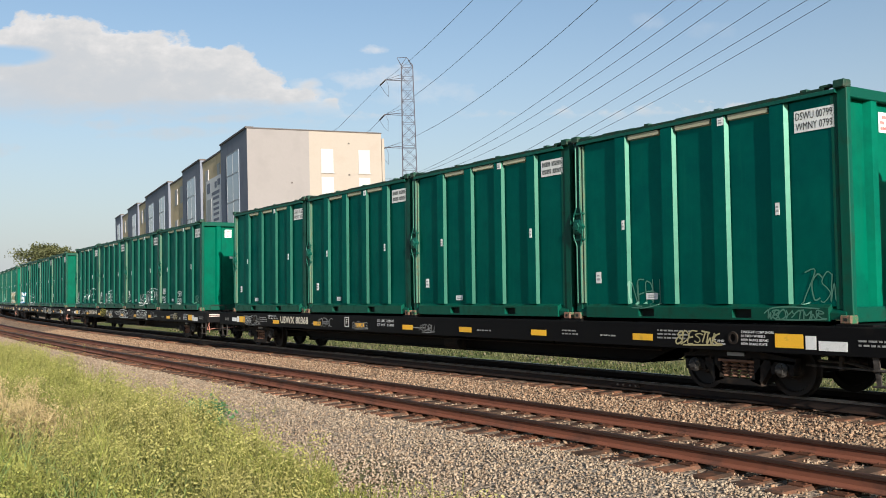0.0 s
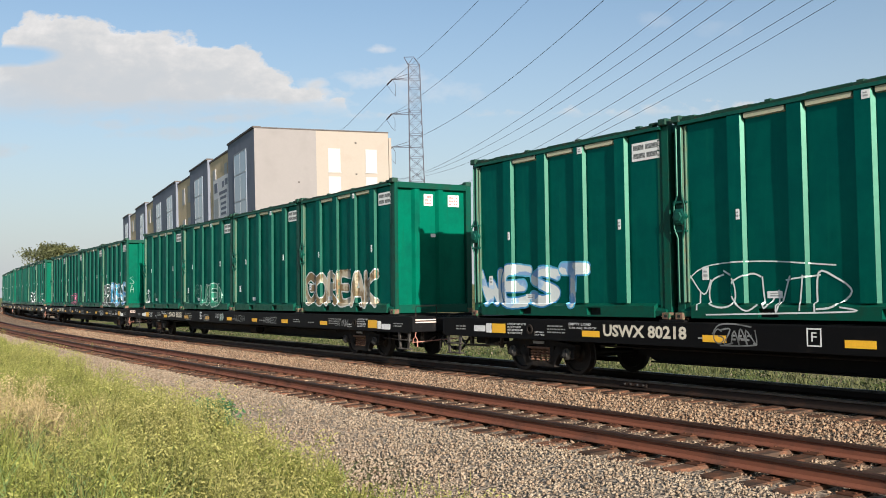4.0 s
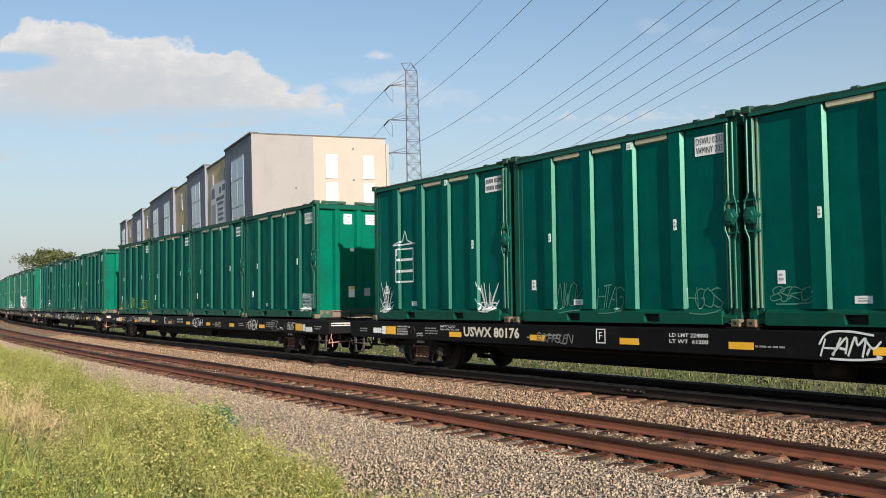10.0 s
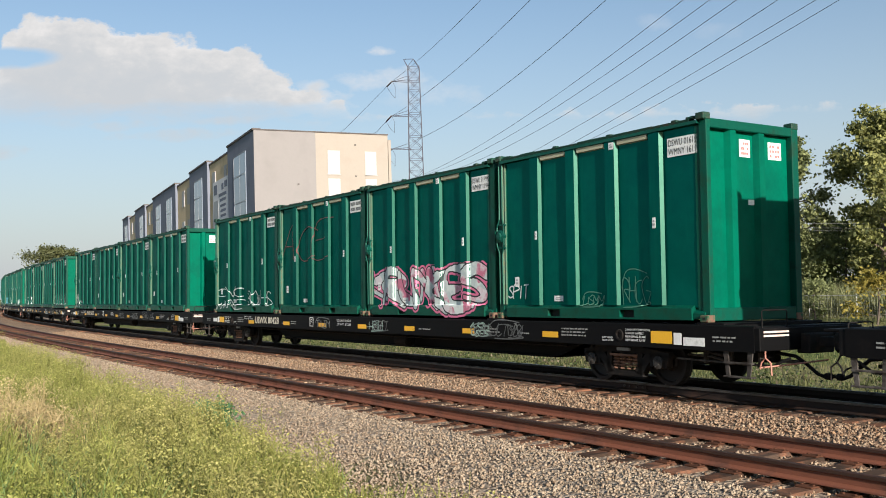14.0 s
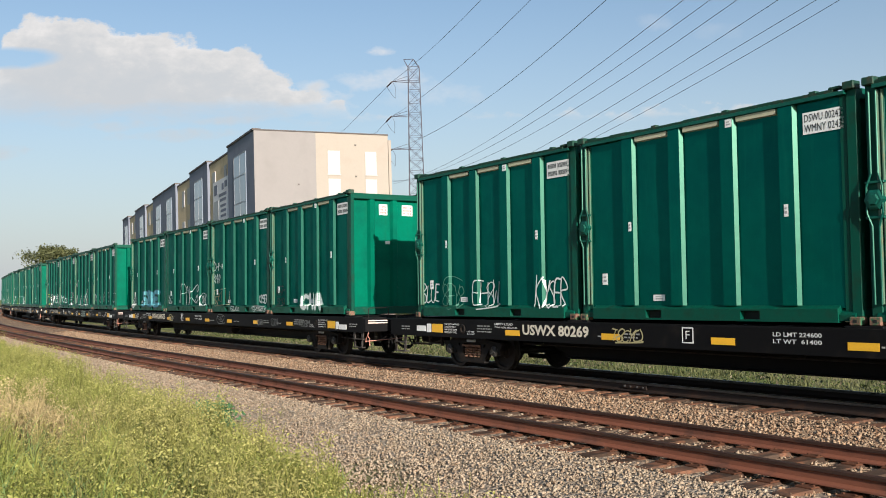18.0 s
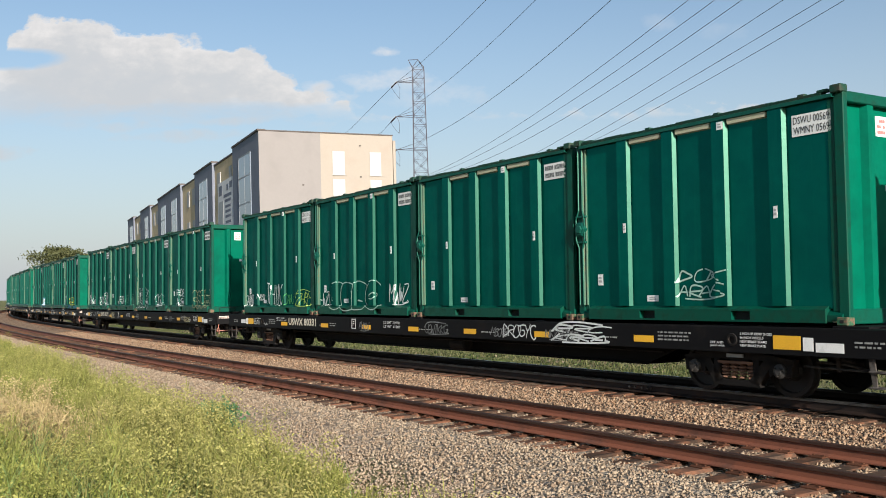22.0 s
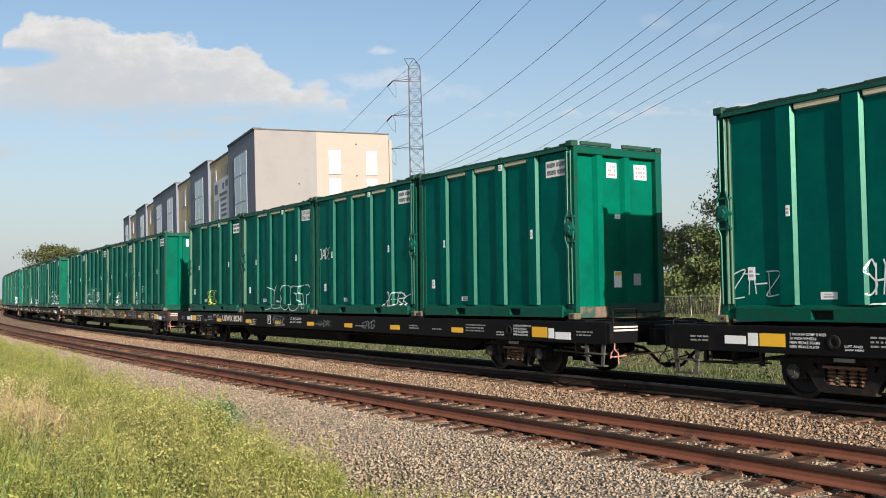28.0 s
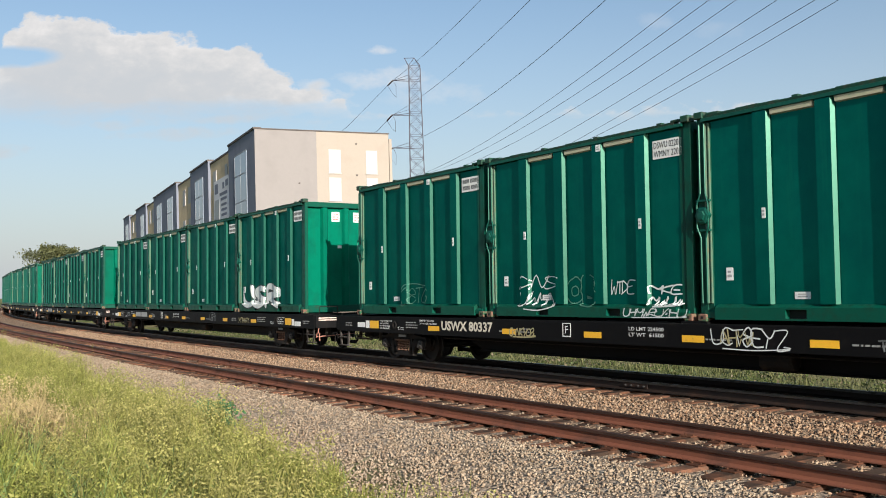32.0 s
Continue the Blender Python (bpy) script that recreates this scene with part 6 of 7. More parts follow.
# hand-drawn letters on a lattice five wide and nine high: strokes of two-digit points
STROKES = {"A": "00 28 40|13 33", "B": "00 08 37 36 04|04 33 42 30 00", "C": "47 28 06 02 20 41", "D": "00 08 27 44 21 00", "E": "48 08 00 40|04 34", "F": "00 08 48|04 34",
           "G": "47 28 06 02 20 42 44 24", "H": "00 08|40 48|04 44", "I": "20 28", "J": "08 48|38 31 10 02", "K": "00 08|48 04 40", "L": "08 00 40", "M": "00 08 24 48 40", "N": "00 08 40 48",
           "O": "28 06 02 20 42 46 28", "P": "00 08 37 45 04", "Q": "28 06 02 20 42 46 28|23 50", "R": "00 08 37 45 04 40", "S": "47 28 06 24 42 20 01", "T": "08 48|28 20", "U": "08 02 20 42 48",
           "V": "08 20 48", "W": "08 10 25 30 48", "X": "00 48|08 40", "Y": "08 24 48|24 10", "Z": "08 48 00 40", "2": "06 28 46 00 40", "7": "08 48 10", "8": "24 06 28 46 24 02 20 42 24", "-": "04 44",
           ">": "04 54|37 54 31", "+": "24 44|33 35", "^": "25 06 17 26 37 46 25 22"}
GLYPHS = {ch: [[(int(p[0]) / 4, int(p[1]) / 8) for p in line.split()] for line in code.split("|")] for ch, code in STROKES.items()}


def smooth_line(pts, n=8):
    """A rounded line through the points."""
    p = [pts[0], *pts, pts[-1]]
    out = []
    for i in range(1, len(p) - 2):
        a, b, c, d = (np.array(q, float) for q in p[i - 1:i + 3])
        for j in range(n):
            t = j / n
            out.append(0.5 * (2 * b + (c - a) * t + (2 * a - 5 * b + 4 * c - d) * t * t + (3 * b - a - 3 * c + d) * t ** 3))
    out.append(np.array(pts[-1], float))
    return out


def hand_word(word, rng, wild=0.0, lean=0.08):
    """Quick hand lettering in a unit box; wild strokes run together until nobody can read them."""
    out = []
    rows = word.split("/")
    for r, row in enumerate(rows):
        y0, y1 = 1 - (r + 0.94) / len(rows), 1 - (r + 0.06) / len(rows)
        w = 1.0 / len(row)
        bow = rng.uniform(-0.05, 0.05)
        for i, ch in enumerate(row):
            wide = rng.uniform(0.78, 0.98) + 0.45 * wild
            tall, foot = rng.uniform(0.88, 1.0) - 0.2 * wild * rng.random(), rng.uniform(0.0, 0.10)
            for line in GLYPHS.get(ch, ()):
                pts = []
                for x, y in line:
                    x, y = x + rng.uniform(-0.06, 0.06) * (1 + 4 * wild), y + rng.uniform(-0.03, 0.03) * (1 + 4 * wild)
                    u = (i + 0.05 + wide * x) * w + lean * (y - 0.5) * min(1.0, 3 * w)
                    pts.append((u, y0 + (y1 - y0) * (foot + (tall - foot) * y + bow * math.sin(u * math.pi))))
                out.append(smooth_line(pts, 4) if rng.random() < 0.6 + wild else [np.array(p) for p in pts])
    return out


def scrawl(style, rng, aspect):
    """Strokes in a unit box that will be drawn aspect times as wide as high."""
    out = []
    if style in ("tag", "big"):
        # letters written over one another, with a tail
        count = min(9, max(4, round(aspect * 1.5) + rng.randint(0, 1)))
        word = "".join(rng.choice("ACDEGHKMNORSTUWYZ8") for i in range(count))
        if style == "big" and rng.random() < 0.35:
            word = word[:3] + "/" + "".join(rng.choice("AEKMNRSUW") for i in range(4))
        out += hand_word(word, rng, 0.42, rng.uniform(-0.05, 0.18))
        if rng.random() < 0.55:
            out.append(smooth_line([(0.15, -0.02), (0.6, rng.uniform(-0.06, 0.04)), (1.06, 0.08), (0.98, 0.16)], 4))
        if rng.random() < 0.3:
            out.append(smooth_line([(-0.05, 0.55), (0.12, 1.04), (0.5, 1.12), (0.95, 0.98)], 5))
    elif style == "burst":
        # tall flaring strokes that spring from one foot
        for k in range(7):
            f = (k + 0.5) / 7
            out.append(smooth_line([(0.38 + 0.24 * f, 0.0), (0.25 + 0.5 * f + rng.uniform(-0.05, 0.05), 0.4), (f + rng.uniform(-0.06, 0.06), rng.uniform(0.55, 1.0))], 6))
        out.append(smooth_line([(0.05, 0.45), (0.3, 0.15), (0.7, 0.12), (0.95, 0.4)], 6))
        out += [[np.array((0.2 + 0.6 * p[0], 0.02 + 0.36 * p[1])) for p in line] for line in hand_word("EMS", rng, 0.4)]
    elif style == "ring":
        out.append([np.array((0.5 + 0.5 * math.cos(t), 0.5 + 0.5 * math.sin(t))) for t in np.linspace(0.2, 6.5, 30)])
        out += [[np.array((0.16 + 0.68 * p[0], 0.24 + 0.52 * p[1])) for p in line] for line in hand_word("BTC", rng)]
    elif style == "star":
        out.append(smooth_line([(0, 0.72), (1, 0.74)], 4))
        out.append([np.array(q) for q in ((0, 0.72), (0.38, 0.8), (0.5, 1.0), (0.62, 0.8), (1, 0.72))])
        for z in (0.0, 0.22, 0.44):
            out.append([np.array(q) for q in ((0.15, z), (0.15, z + 0.2), (0.9, z + 0.2), (0.9, z), (0.15, z))])
    else:
        out += hand_word(style, rng, 0.14)
    return out


def fat_letters(word, x0, x1, z0, z1, depth, rng, rim, halo, hollow, wild):
    """Thick painted letters as one skin on the surface: cells named 0 rim, 1 fill, 2 halo, 3 second fill."""
    step = 0.012 if hollow else 0.02
    nx, nz = int((x1 - x0 + 2 * halo) / step) + 2, int((z1 - z0 + 2 * halo) / step) + 2
    gx, gz = x0 - halo + np.arange(nx + 1) * step, z0 - halo + np.arange(nz + 1) * step
    X, Z = np.meshgrid(gx, gz, indexing="ij")
    name = np.full((nx, nz), -1)
    rows = word.split("/")
    fields = []
    for r, row in enumerate(rows):
        h = (z1 - z0) / len(rows)
        top, w = z1 - r * h + 0.04 * h, (x1 - x0) / len(row)
        fat = min(w * 0.36, h * 0.30) if hollow else min(w * 0.26, h * 0.22)
        edge = fat / 2 + rim
        for i, ch in enumerate(row):
            over = 0.06 + 0.22 * max(0.0, wild - 0.5)
            a, b = x0 + (i - over) * w + edge, x0 + (i + 1 + over) * w - edge
            lean, tall, foot = rng.uniform(-0.12, 0.12) * (1 + wild), rng.uniform(0.92, 1.0), rng.uniform(0.0, 0.06) + 0.10 * wild * rng.random()
            field = np.full(X.shape, 9.0)
            for line in GLYPHS[ch]:
                pts = [(a + (b - a) * (x + rng.uniform(-1, 1) * 0.10 * wild) + lean * (y - 0.5) * w, top - h + edge + (h - 2 * edge) * (foot + (tall - foot) * y + rng.uniform(-1, 1) * 0.05 * wild)) for x, y in line]
                pts = smooth_line(pts, 5)
                for p, q in zip(pts, pts[1:]):
                    d = q - p
                    t = np.clip(((X - p[0]) * d[0] + (Z - p[1]) * d[1]) / max(1e-9, d @ d), 0, 1)
                    swell = fat * 0.16 * np.sin((p[0] * 3 + p[1] * 4)) * wild
                    field = np.minimum(field, np.hypot(X - p[0] - t * d[0], Z - p[1] - t * d[1]) + swell)
            fields.append((field, fat / 2, edge))
    mid = lambda f: (f[:-1, :-1] + f[1:, :-1] + f[1:, 1:] + f[:-1, 1:]) / 4
    snap, away, at = np.full(X.shape, 9.0), np.zeros(X.shape), np.zeros(X.shape, int)
    for k, (f, inner, outer) in enumerate(fields):
        c = mid(f)
        name = np.where((c < outer + halo) & (name < 0), 2, name)
    for k, (f, inner, outer) in enumerate(fields):
        c = mid(f)
        name = np.where(c < outer, 0, name)
        name = np.where(c < inner, 1, name)
        for level in (inner, outer, outer + halo):
            near = np.abs(f - level) < np.minimum(snap, step * 0.75)
            snap, away, at = np.where(near, np.abs(f - level), snap), np.where(near, level - f, away), np.where(near, k, at)
    if not halo:
        name = np.where(name == 2, -1, name)
    if hollow:
        name = np.where(name == 1, -1, name)
    cx, cz = gx[:-1] + step / 2, gz[:-1] + step / 2
    patch = np.array([[noise.noise(Vector((p * 2.3, q * 3.1, 4))) for q in cz] for p in cx])
    name = np.where((name == 1) & (patch > 0.08), 3, name)
    for k, (f, inner, outer) in enumerate(fields):
        u, v = np.gradient(f, step)
        pick = at == k
        X = np.where(pick, X + away * u, X)
        Z = np.where(pick, Z + away * v, Z)
    index, verts, faces, ids = {}, [], [], []
    for i, j in zip(*np.nonzero(name >= 0)):
        quad = []
        for p, q in ((i, j), (i + 1, j), (i + 1, j + 1), (i, j + 1)):
            if (p, q) not in index:
                index[p, q] = len(verts)
                x, z = float(X[p, q]), float(Z[p, q])
                verts.append((x, depth(x, z) - 0.006, z))
            quad.append(index[p, q])
        faces.append(tuple(quad))
        ids.append(int(name[i, j]))
    return verts, faces, ids


def ribbon(bm, line, width, depth, lift, mat):
    """A painted stroke that follows the surface."""
    pts = []
    for a, b in zip(line, line[1:]):
        n = max(1, int(math.hypot(*(b - a)) / 0.03))
        pts.extend(a + (b - a) * i / n for i in range(n))
    pts.append(line[-1])
    prev = None
    for i, p in enumerate(pts):
        q = pts[min(i + 1, len(pts) - 1)] - pts[max(i - 1, 0)]
        l = math.hypot(*q) or 1
        nx, nz = -q[1] / l * width / 2, q[0] / l * width / 2
        cuts = max(1, int(width / 0.045))
        row = [bm.verts.new((p[0] + s * nx, depth(p[0] + s * nx, p[1] + s * nz) - lift, p[1] + s * nz)) for s in (2 * j / cuts - 1 for j in range(cuts + 1))]
        if prev:
            for j in range(cuts):
                bm.faces.new((prev[j], row[j], row[j + 1], prev[j + 1])).material_index = mat
        prev = row


SPRAYED = [0]


def spray(k, n, x0, x1, z0, z1, style, colour):
    """Paint on the container (k, n), or on the sill of car k, between these limits."""
    SPRAYED[0] += 1
    rng = random.Random(SPRAYED[0] * 17 + 3)
    if n is None:
        owner = train[k]
        depth = lambda x, z: SILL_Y - 0.003
    else:
        owner = loads[k, n]
        sh = -0.14 if (k, n) in FLIPPED else 0.0
        depth = lambda x, z: side_depth(x, z, sh)
    if n is None and colour == "dim":
        colour = "grey"
    w, h = x1 - x0, z1 - z0
    place = lambda line: [np.array((x0 + p[0] * w, z0 + p[1] * h)) for p in line]
    tone = {"blackwhite": "black and white", "pink_black": "pink and black", "dim": "faded", "paleblue": "pale blue", "mint": "mint green", "pink": "pink and silver", "sky": "blue"}.get(colour, colour)
    if ":" in style:
        rim, fill, halo, second = RECIPES.get(colour, (colour, colour, None, colour))
        hollow = style.startswith("line")
        if hollow:
            rim = colour
        thick = 0.024 if hollow else 0.034 if colour != "blackwhite" else 0.05
        verts, faces, ids = fat_letters(style.split(":")[1], x0, x1, z0, z1, depth, rng, thick, 0.05 if halo else 0.0, hollow, 0.7 if hollow else {"pink": 1.7, "blue": 0.9}.get(colour, 0.35))
        me = mesh_of("graffiti", verts, faces, [PAINTS[q or rim] for q in (rim, fill, halo, second)], index=ids)
        part("graffiti", me, None, owner, "%s spray-painted graffiti lettering" % tone)
        return
    bm = bmesh.new()
    thick = {"tag": 0.020, "big": 0.026, "burst": 0.026, "ring": 0.024, "star": 0.036}.get(style, 0.032)
    if n is None:
        thick = min(0.030, thick * 1.15)
    for line in scrawl(style, rng, w / h):
        line = place(line)
        if len(line) > 1:
            ribbon(bm, line, thick * rng.uniform(0.8, 1.25), depth, 0.006, 0)
    part("graffiti", bm, PAINTS[colour], owner, "%s spray-painted graffiti" % tone)


# rim, fill, halo and second fill of thick letters
RECIPES = {"blackwhite": ("white", "char", None, "char"), "blue": ("white", "blue", "char", "paleblue"), "sky": ("navy", "haze", None, "haze"), "pink_black": ("rose", "char", None, "char"),
           "pink": ("char", "silver", "rose", "blush"), "mint": ("pale", "mint", None, "mint"), "brown": ("white", "brown", None, "brown"), "paleblue": ("blue", "white", None, "paleblue"),
           "silver": ("dim", "white", None, "silver"), "white": ("char", "white", None, "silver")}


spray(0, 0, -1.50, -0.80, 0.23, 0.79, "tag", "dim")
spray(0, 0, 2.14, 2.75, 0.29, 0.83, "tag", "dim")
spray(0, 0, 1.54, 2.53, 0.05, 0.22, "tag", "dim")
spray(1, 3, -0.56, 2.29, 0.42, 1.16, "WANE", "white")
spray(1, 3, -2.75, -1.88, 0.27, 0.67, "tag", "white")
spray(1, 2, -2.75, -1.88, 0.30, 0.80, "ring", "white")
spray(1, 2, -1.35, -0.82, 0.28, 0.84, "tag", "white")
spray(1, 2, -0.46, 0.45, 0.30, 0.87, "big", "white")
spray(1, 2, 0.91, 1.43, 0.39, 0.90, "tag", "dim")
spray(1, 2, 2.36, 2.71, 0.28, 0.71, "tag", "dim")
spray(1, 1, -2.54, -1.79, 0.38, 0.78, "tag", "white")
spray(1, 1, -0.22, 0.82, 0.20, 0.81, "big", "white")
spray(1, 1, 0.90, 1.53, 0.29, 0.75, "big", "white")
spray(1, 1, 1.60, 2.80, 0.40, 0.88, "tag", "white")
spray(1, 0, -2.56, -1.85, 0.33, 0.96, "big", "white")
spray(1, 0, -0.29, 0.49, 0.23, 0.83, "big", "white")
spray(1, 0, 2.10, 2.59, 0.24, 0.64, "big", "dim")
spray(2, 3, -2.75, 0.86, 0.13, 1.09, "block:WEST", "paleblue")
spray(2, 2, -2.75, 0.26, 0.11, 0.86, "big", "white")
spray(3, 0, -2.71, 2.05, 0.09, 1.20, "block:GOREAK", "brown")
spray(3, 3, 1.84, 2.63, 0.44, 0.84, "tag", "black")
spray(3, 2, -1.48, -0.85, 0.48, 1.00, "ring", "dim")
spray(3, 2, -0.63, 1.95, 0.08, 1.01, "block:USED", "mint")
spray(3, 2, -2.60, -2.26, 0.29, 0.64, "tag", "dim")
spray(3, 3, -2.74, -1.93, 0.29, 0.77, "big", "white")
spray(3, 3, -1.41, -1.10, 0.46, 0.74, "tag", "dim")
spray(4, 0, -2.75, -0.52, 0.05, 1.25, "block:OSEO/GRAE", "blackwhite")
spray(4, 0, -0.41, 2.80, 0.05, 1.26, "block:DSENE", "blue")
spray(4, 2, -0.41, 1.68, 0.08, 0.83, "block:CHEOK", "pink_black")
spray(4, 2, -2.60, -2.23, 0.34, 0.70, "tag", "dim")
spray(4, 2, -1.44, -0.97, 0.39, 0.73, "tag", "dim")
spray(4, 2, 2.21, 2.44, 0.25, 0.74, "tag", "dim")
spray(5, 1, -0.71, 2.80, 0.07, 1.15, "block:GARS", "blackwhite")
spray(5, 1, -1.39, -0.79, 0.70, 1.06, "tag", "dim")
spray(5, 0, -2.45, -1.69, 0.29, 0.81, "WOLVE", "white")
spray(5, 0, -1.31, -0.56, 0.47, 0.83, "WANCE", "white")
spray(5, 0, -0.26, 2.80, 0.05, 0.96, "line:DIRE", "white")
spray(6, 0, 0.89, 1.84, 0.25, 0.75, "tag", "dim")
spray(6, 0, 2.10, 2.78, 0.25, 0.80, "big", "dim")
spray(6, 1, 1.96, 2.71, 0.23, 0.84, "big", "white")
spray(5, 3, -2.45, 2.45, 0.38, 0.70, "B E T Z", "black")
spray(6, 3, -1.92, -0.95, 0.97, 2.26, "star", "white")
spray(6, 3, -2.75, -1.91, 0.19, 1.00, "burst", "white")
spray(6, 3, 1.67, 2.58, 0.21, 0.89, "burst", "white")
spray(6, 2, -1.59, -0.91, 0.22, 0.89, "tag", "dim")
spray(6, 2, -0.43, 0.25, 0.22, 0.80, "tag", "dim")
spray(6, 1, -2.59, -1.83, 0.37, 0.67, "tag", "dim")
spray(6, 2, 1.82, 2.55, 0.23, 0.71, "tag", "dim")
spray(7, 0, 1.90, 2.75, 0.21, 0.76, "RAD/DOD/BRA", "white")
spray(7, 3, -2.75, -2.03, 0.26, 0.70, "tag", "yellow")
spray(7, 3, -1.56, -1.11, 0.26, 0.84, "tag", "dim")
spray(7, 3, -0.54, 0.13, 0.27, 0.81, "tag", "yellow")
spray(7, 3, 1.29, 1.57, 0.27, 0.86, "tag", "yellow")
spray(7, 3, 1.62, 2.52, 0.23, 0.62, "tag", "yellow")
spray(8, 3, -2.75, -2.22, 0.21, 0.70, "tag", "white")
spray(8, 3, 1.66, 2.60, 0.29, 0.74, "big", "white")
spray(8, 2, 2.18, 2.64, 0.35, 0.68, "tag", "dim")
spray(8, 1, -0.37, 0.46, 0.21, 1.07, "burst", "pale")
spray(8, 1, 1.98, 2.64, 0.30, 0.78, "big", "pale")
spray(9, 1, -2.60, 2.54, 0.05, 1.20, "block:KRUNKES", "pink")
spray(9, 0, -2.67, -1.97, 0.39, 0.75, "SPIT", "white")
spray(9, 0, -0.23, 0.33, 0.26, 0.51, "tag", "dim")
spray(9, 0, 0.88, 1.54, 0.26, 0.87, "tag", "dim")
spray(9, 3, -2.75, -0.13, 0.10, 0.96, "big", "white")
spray(9, 3, 0.31, 2.35, 0.21, 0.84, "tag", "white")
spray(9, 2, -2.75, 0.98, 1.60, 2.90, "ACE", "red")
spray(11, 0, -2.56, -1.89, 0.25, 0.97, "burst", "pale")
spray(11, 0, -1.43, -0.77, 0.19, 1.07, "burst", "pale")
spray(11, 0, -0.35, 0.45, 0.26, 1.06, "burst", "pale")
spray(11, 0, 0.74, 1.65, 0.23, 1.17, "burst", "pale")
spray(11, 0, 1.99, 2.80, 0.21, 1.07, "burst", "pale")
spray(11, 3, -2.75, -2.01, 0.31, 0.86, "BLUE", "white")
spray(11, 3, -1.77, -1.01, 0.18, 0.87, "tag", "dim")
spray(10, 3, -2.75, -1.06, 0.05, 0.73, "line:DUT", "white")
spray(11, 3, -0.53, 0.37, 0.21, 0.94, "big", "white")
spray(11, 3, 1.73, 2.62, 0.20, 0.94, "KYSER", "white")
spray(12, 3, -0.93, 2.08, 0.11, 0.94, "block:SBE", "sky")
spray(12, 2, -2.75, -2.11, 0.36, 0.81, "tag", "white")
spray(12, 2, -0.73, 1.74, 0.24, 1.23, "PNK8", "white")
spray(12, 2, 1.80, 2.46, 0.25, 0.69, "tag", "white")
spray(12, 1, -2.75, -1.95, 1.07, 1.95, "big", "white")
spray(12, 1, -2.64, -1.09, 0.25, 0.93, "tag", "brown")
spray(12, 1, 2.01, 2.80, 0.32, 0.67, "KYSER", "white")
spray(12, 0, -2.50, -1.74, 0.27, 0.83, "big", "black")
spray(12, 0, -0.45, 1.08, 0.05, 0.67, "block:CHA", "silver")
spray(12, 1, -0.63, 0.27, 0.05, 0.26, "tag", "white")
spray(12, 1, 1.50, 2.78, 0.05, 0.23, "tag", "white")
spray(13, 0, -2.62, 2.95, 0.36, 0.96, "X Y R D J", "white")
spray(13, 1, -0.79, 0.62, 0.22, 0.87, "tag", "white")
spray(13, 1, 0.80, 1.66, 0.23, 1.16, "big", "white")
spray(13, 2, 1.31, 2.49, 0.21, 1.12, "big", "white")
spray(12, 3, -2.75, -1.97, 0.12, 0.80, "burst", "white")
spray(13, 3, -1.99, -0.86, 0.25, 0.90, "tag", "yellow")
spray(13, 3, -0.59, 0.27, 0.18, 0.87, "big", "white")
spray(13, 3, 0.40, 1.05, 0.25, 0.96, "SAINT", "white")
spray(13, 3, 1.48, 2.52, 0.32, 0.96, "BEER/BOUNDS", "white")
spray(13, 2, -2.75, -1.91, 0.14, 0.73, "tag", "white")
spray(13, 2, -1.53, -0.87, 0.34, 0.88, "OUKE", "white")
spray(13, 2, -0.42, 0.29, 0.32, 0.77, "OUKE", "white")
spray(13, 2, 0.81, 1.38, 0.42, 0.64, "tag", "dim")
spray(13, 1, -2.70, -1.84, 1.31, 1.63, "MIRTS", "white")
spray(13, 1, -2.68, -1.93, 0.36, 0.70, "BETZ", "white")
spray(13, 1, -1.47, -0.73, 0.28, 0.86, "burst", "white")
spray(14, 0, -0.36, 0.65, 0.42, 0.92, "big", "pale")
spray(14, 2, -1.93, 1.08, 0.09, 0.96, "line:SEBO", "pale")
spray(14, 2, 1.70, 2.49, 0.33, 0.91, "big", "white")
spray(14, 3, -2.75, -2.00, 0.21, 0.71, "SAINT", "white")
spray(14, 3, -0.67, 0.65, 0.22, 1.13, "THINK", "white")
spray(14, 3, -1.56, -1.06, 0.48, 0.70, "tag", "white")
spray(14, 3, 0.71, 1.39, 0.27, 0.70, "tag", "green")
spray(14, 3, 1.75, 2.70, 0.27, 0.72, "tag", "lime")
spray(14, 2, -2.75, -1.86, 0.24, 0.71, "big", "white")
spray(15, 0, -1.68, -0.78, 0.24, 1.01, "big", "white")
spray(15, 0, 0.61, 2.67, 0.11, 0.88, "line:OSCE", "tan")
spray(15, 3, -2.75, -0.35, 0.31, 1.10, "burst", "white")
spray(15, 3, 0.57, 1.32, 0.31, 0.82, "tag", "white")
spray(15, 3, 1.85, 2.51, 0.25, 0.90, "tag", "white")
spray(15, 2, -0.41, 0.34, 0.31, 0.80, "ROTH", "white")
spray(15, 2, 0.80, 1.48, 0.37, 0.80, "tag", "dim")
spray(15, 2, 1.99, 2.48, 0.26, 0.77, "tag", "dim")
spray(15, 1, -2.73, -0.41, 0.07, 1.10, "line:2EBO", "white")
spray(15, 1, 0.79, 2.02, 0.25, 0.87, "big", "white")
spray(16, 0, -2.74, -2.13, 0.26, 1.04, "tag", "paleblue")
spray(16, 0, -0.40, 0.42, 0.21, 0.75, "RTZ", "yellow")
spray(16, 0, 0.74, 1.55, 0.21, 0.83, "RTZ", "yellow")
spray(16, 0, -0.68, 0.63, 0.05, 0.23, "tag", "blue")
spray(16, 0, 1.59, 2.63, 0.05, 0.22, "tag", "blue")
spray(16, 2, -2.75, -0.61, 0.05, 0.85, "block:COOK", "paleblue")
spray(16, 2, 0.51, 2.40, 0.23, 0.99, "tag", "dim")
spray(17, 3, -2.75, -1.86, 0.39, 0.84, "tag", "white")
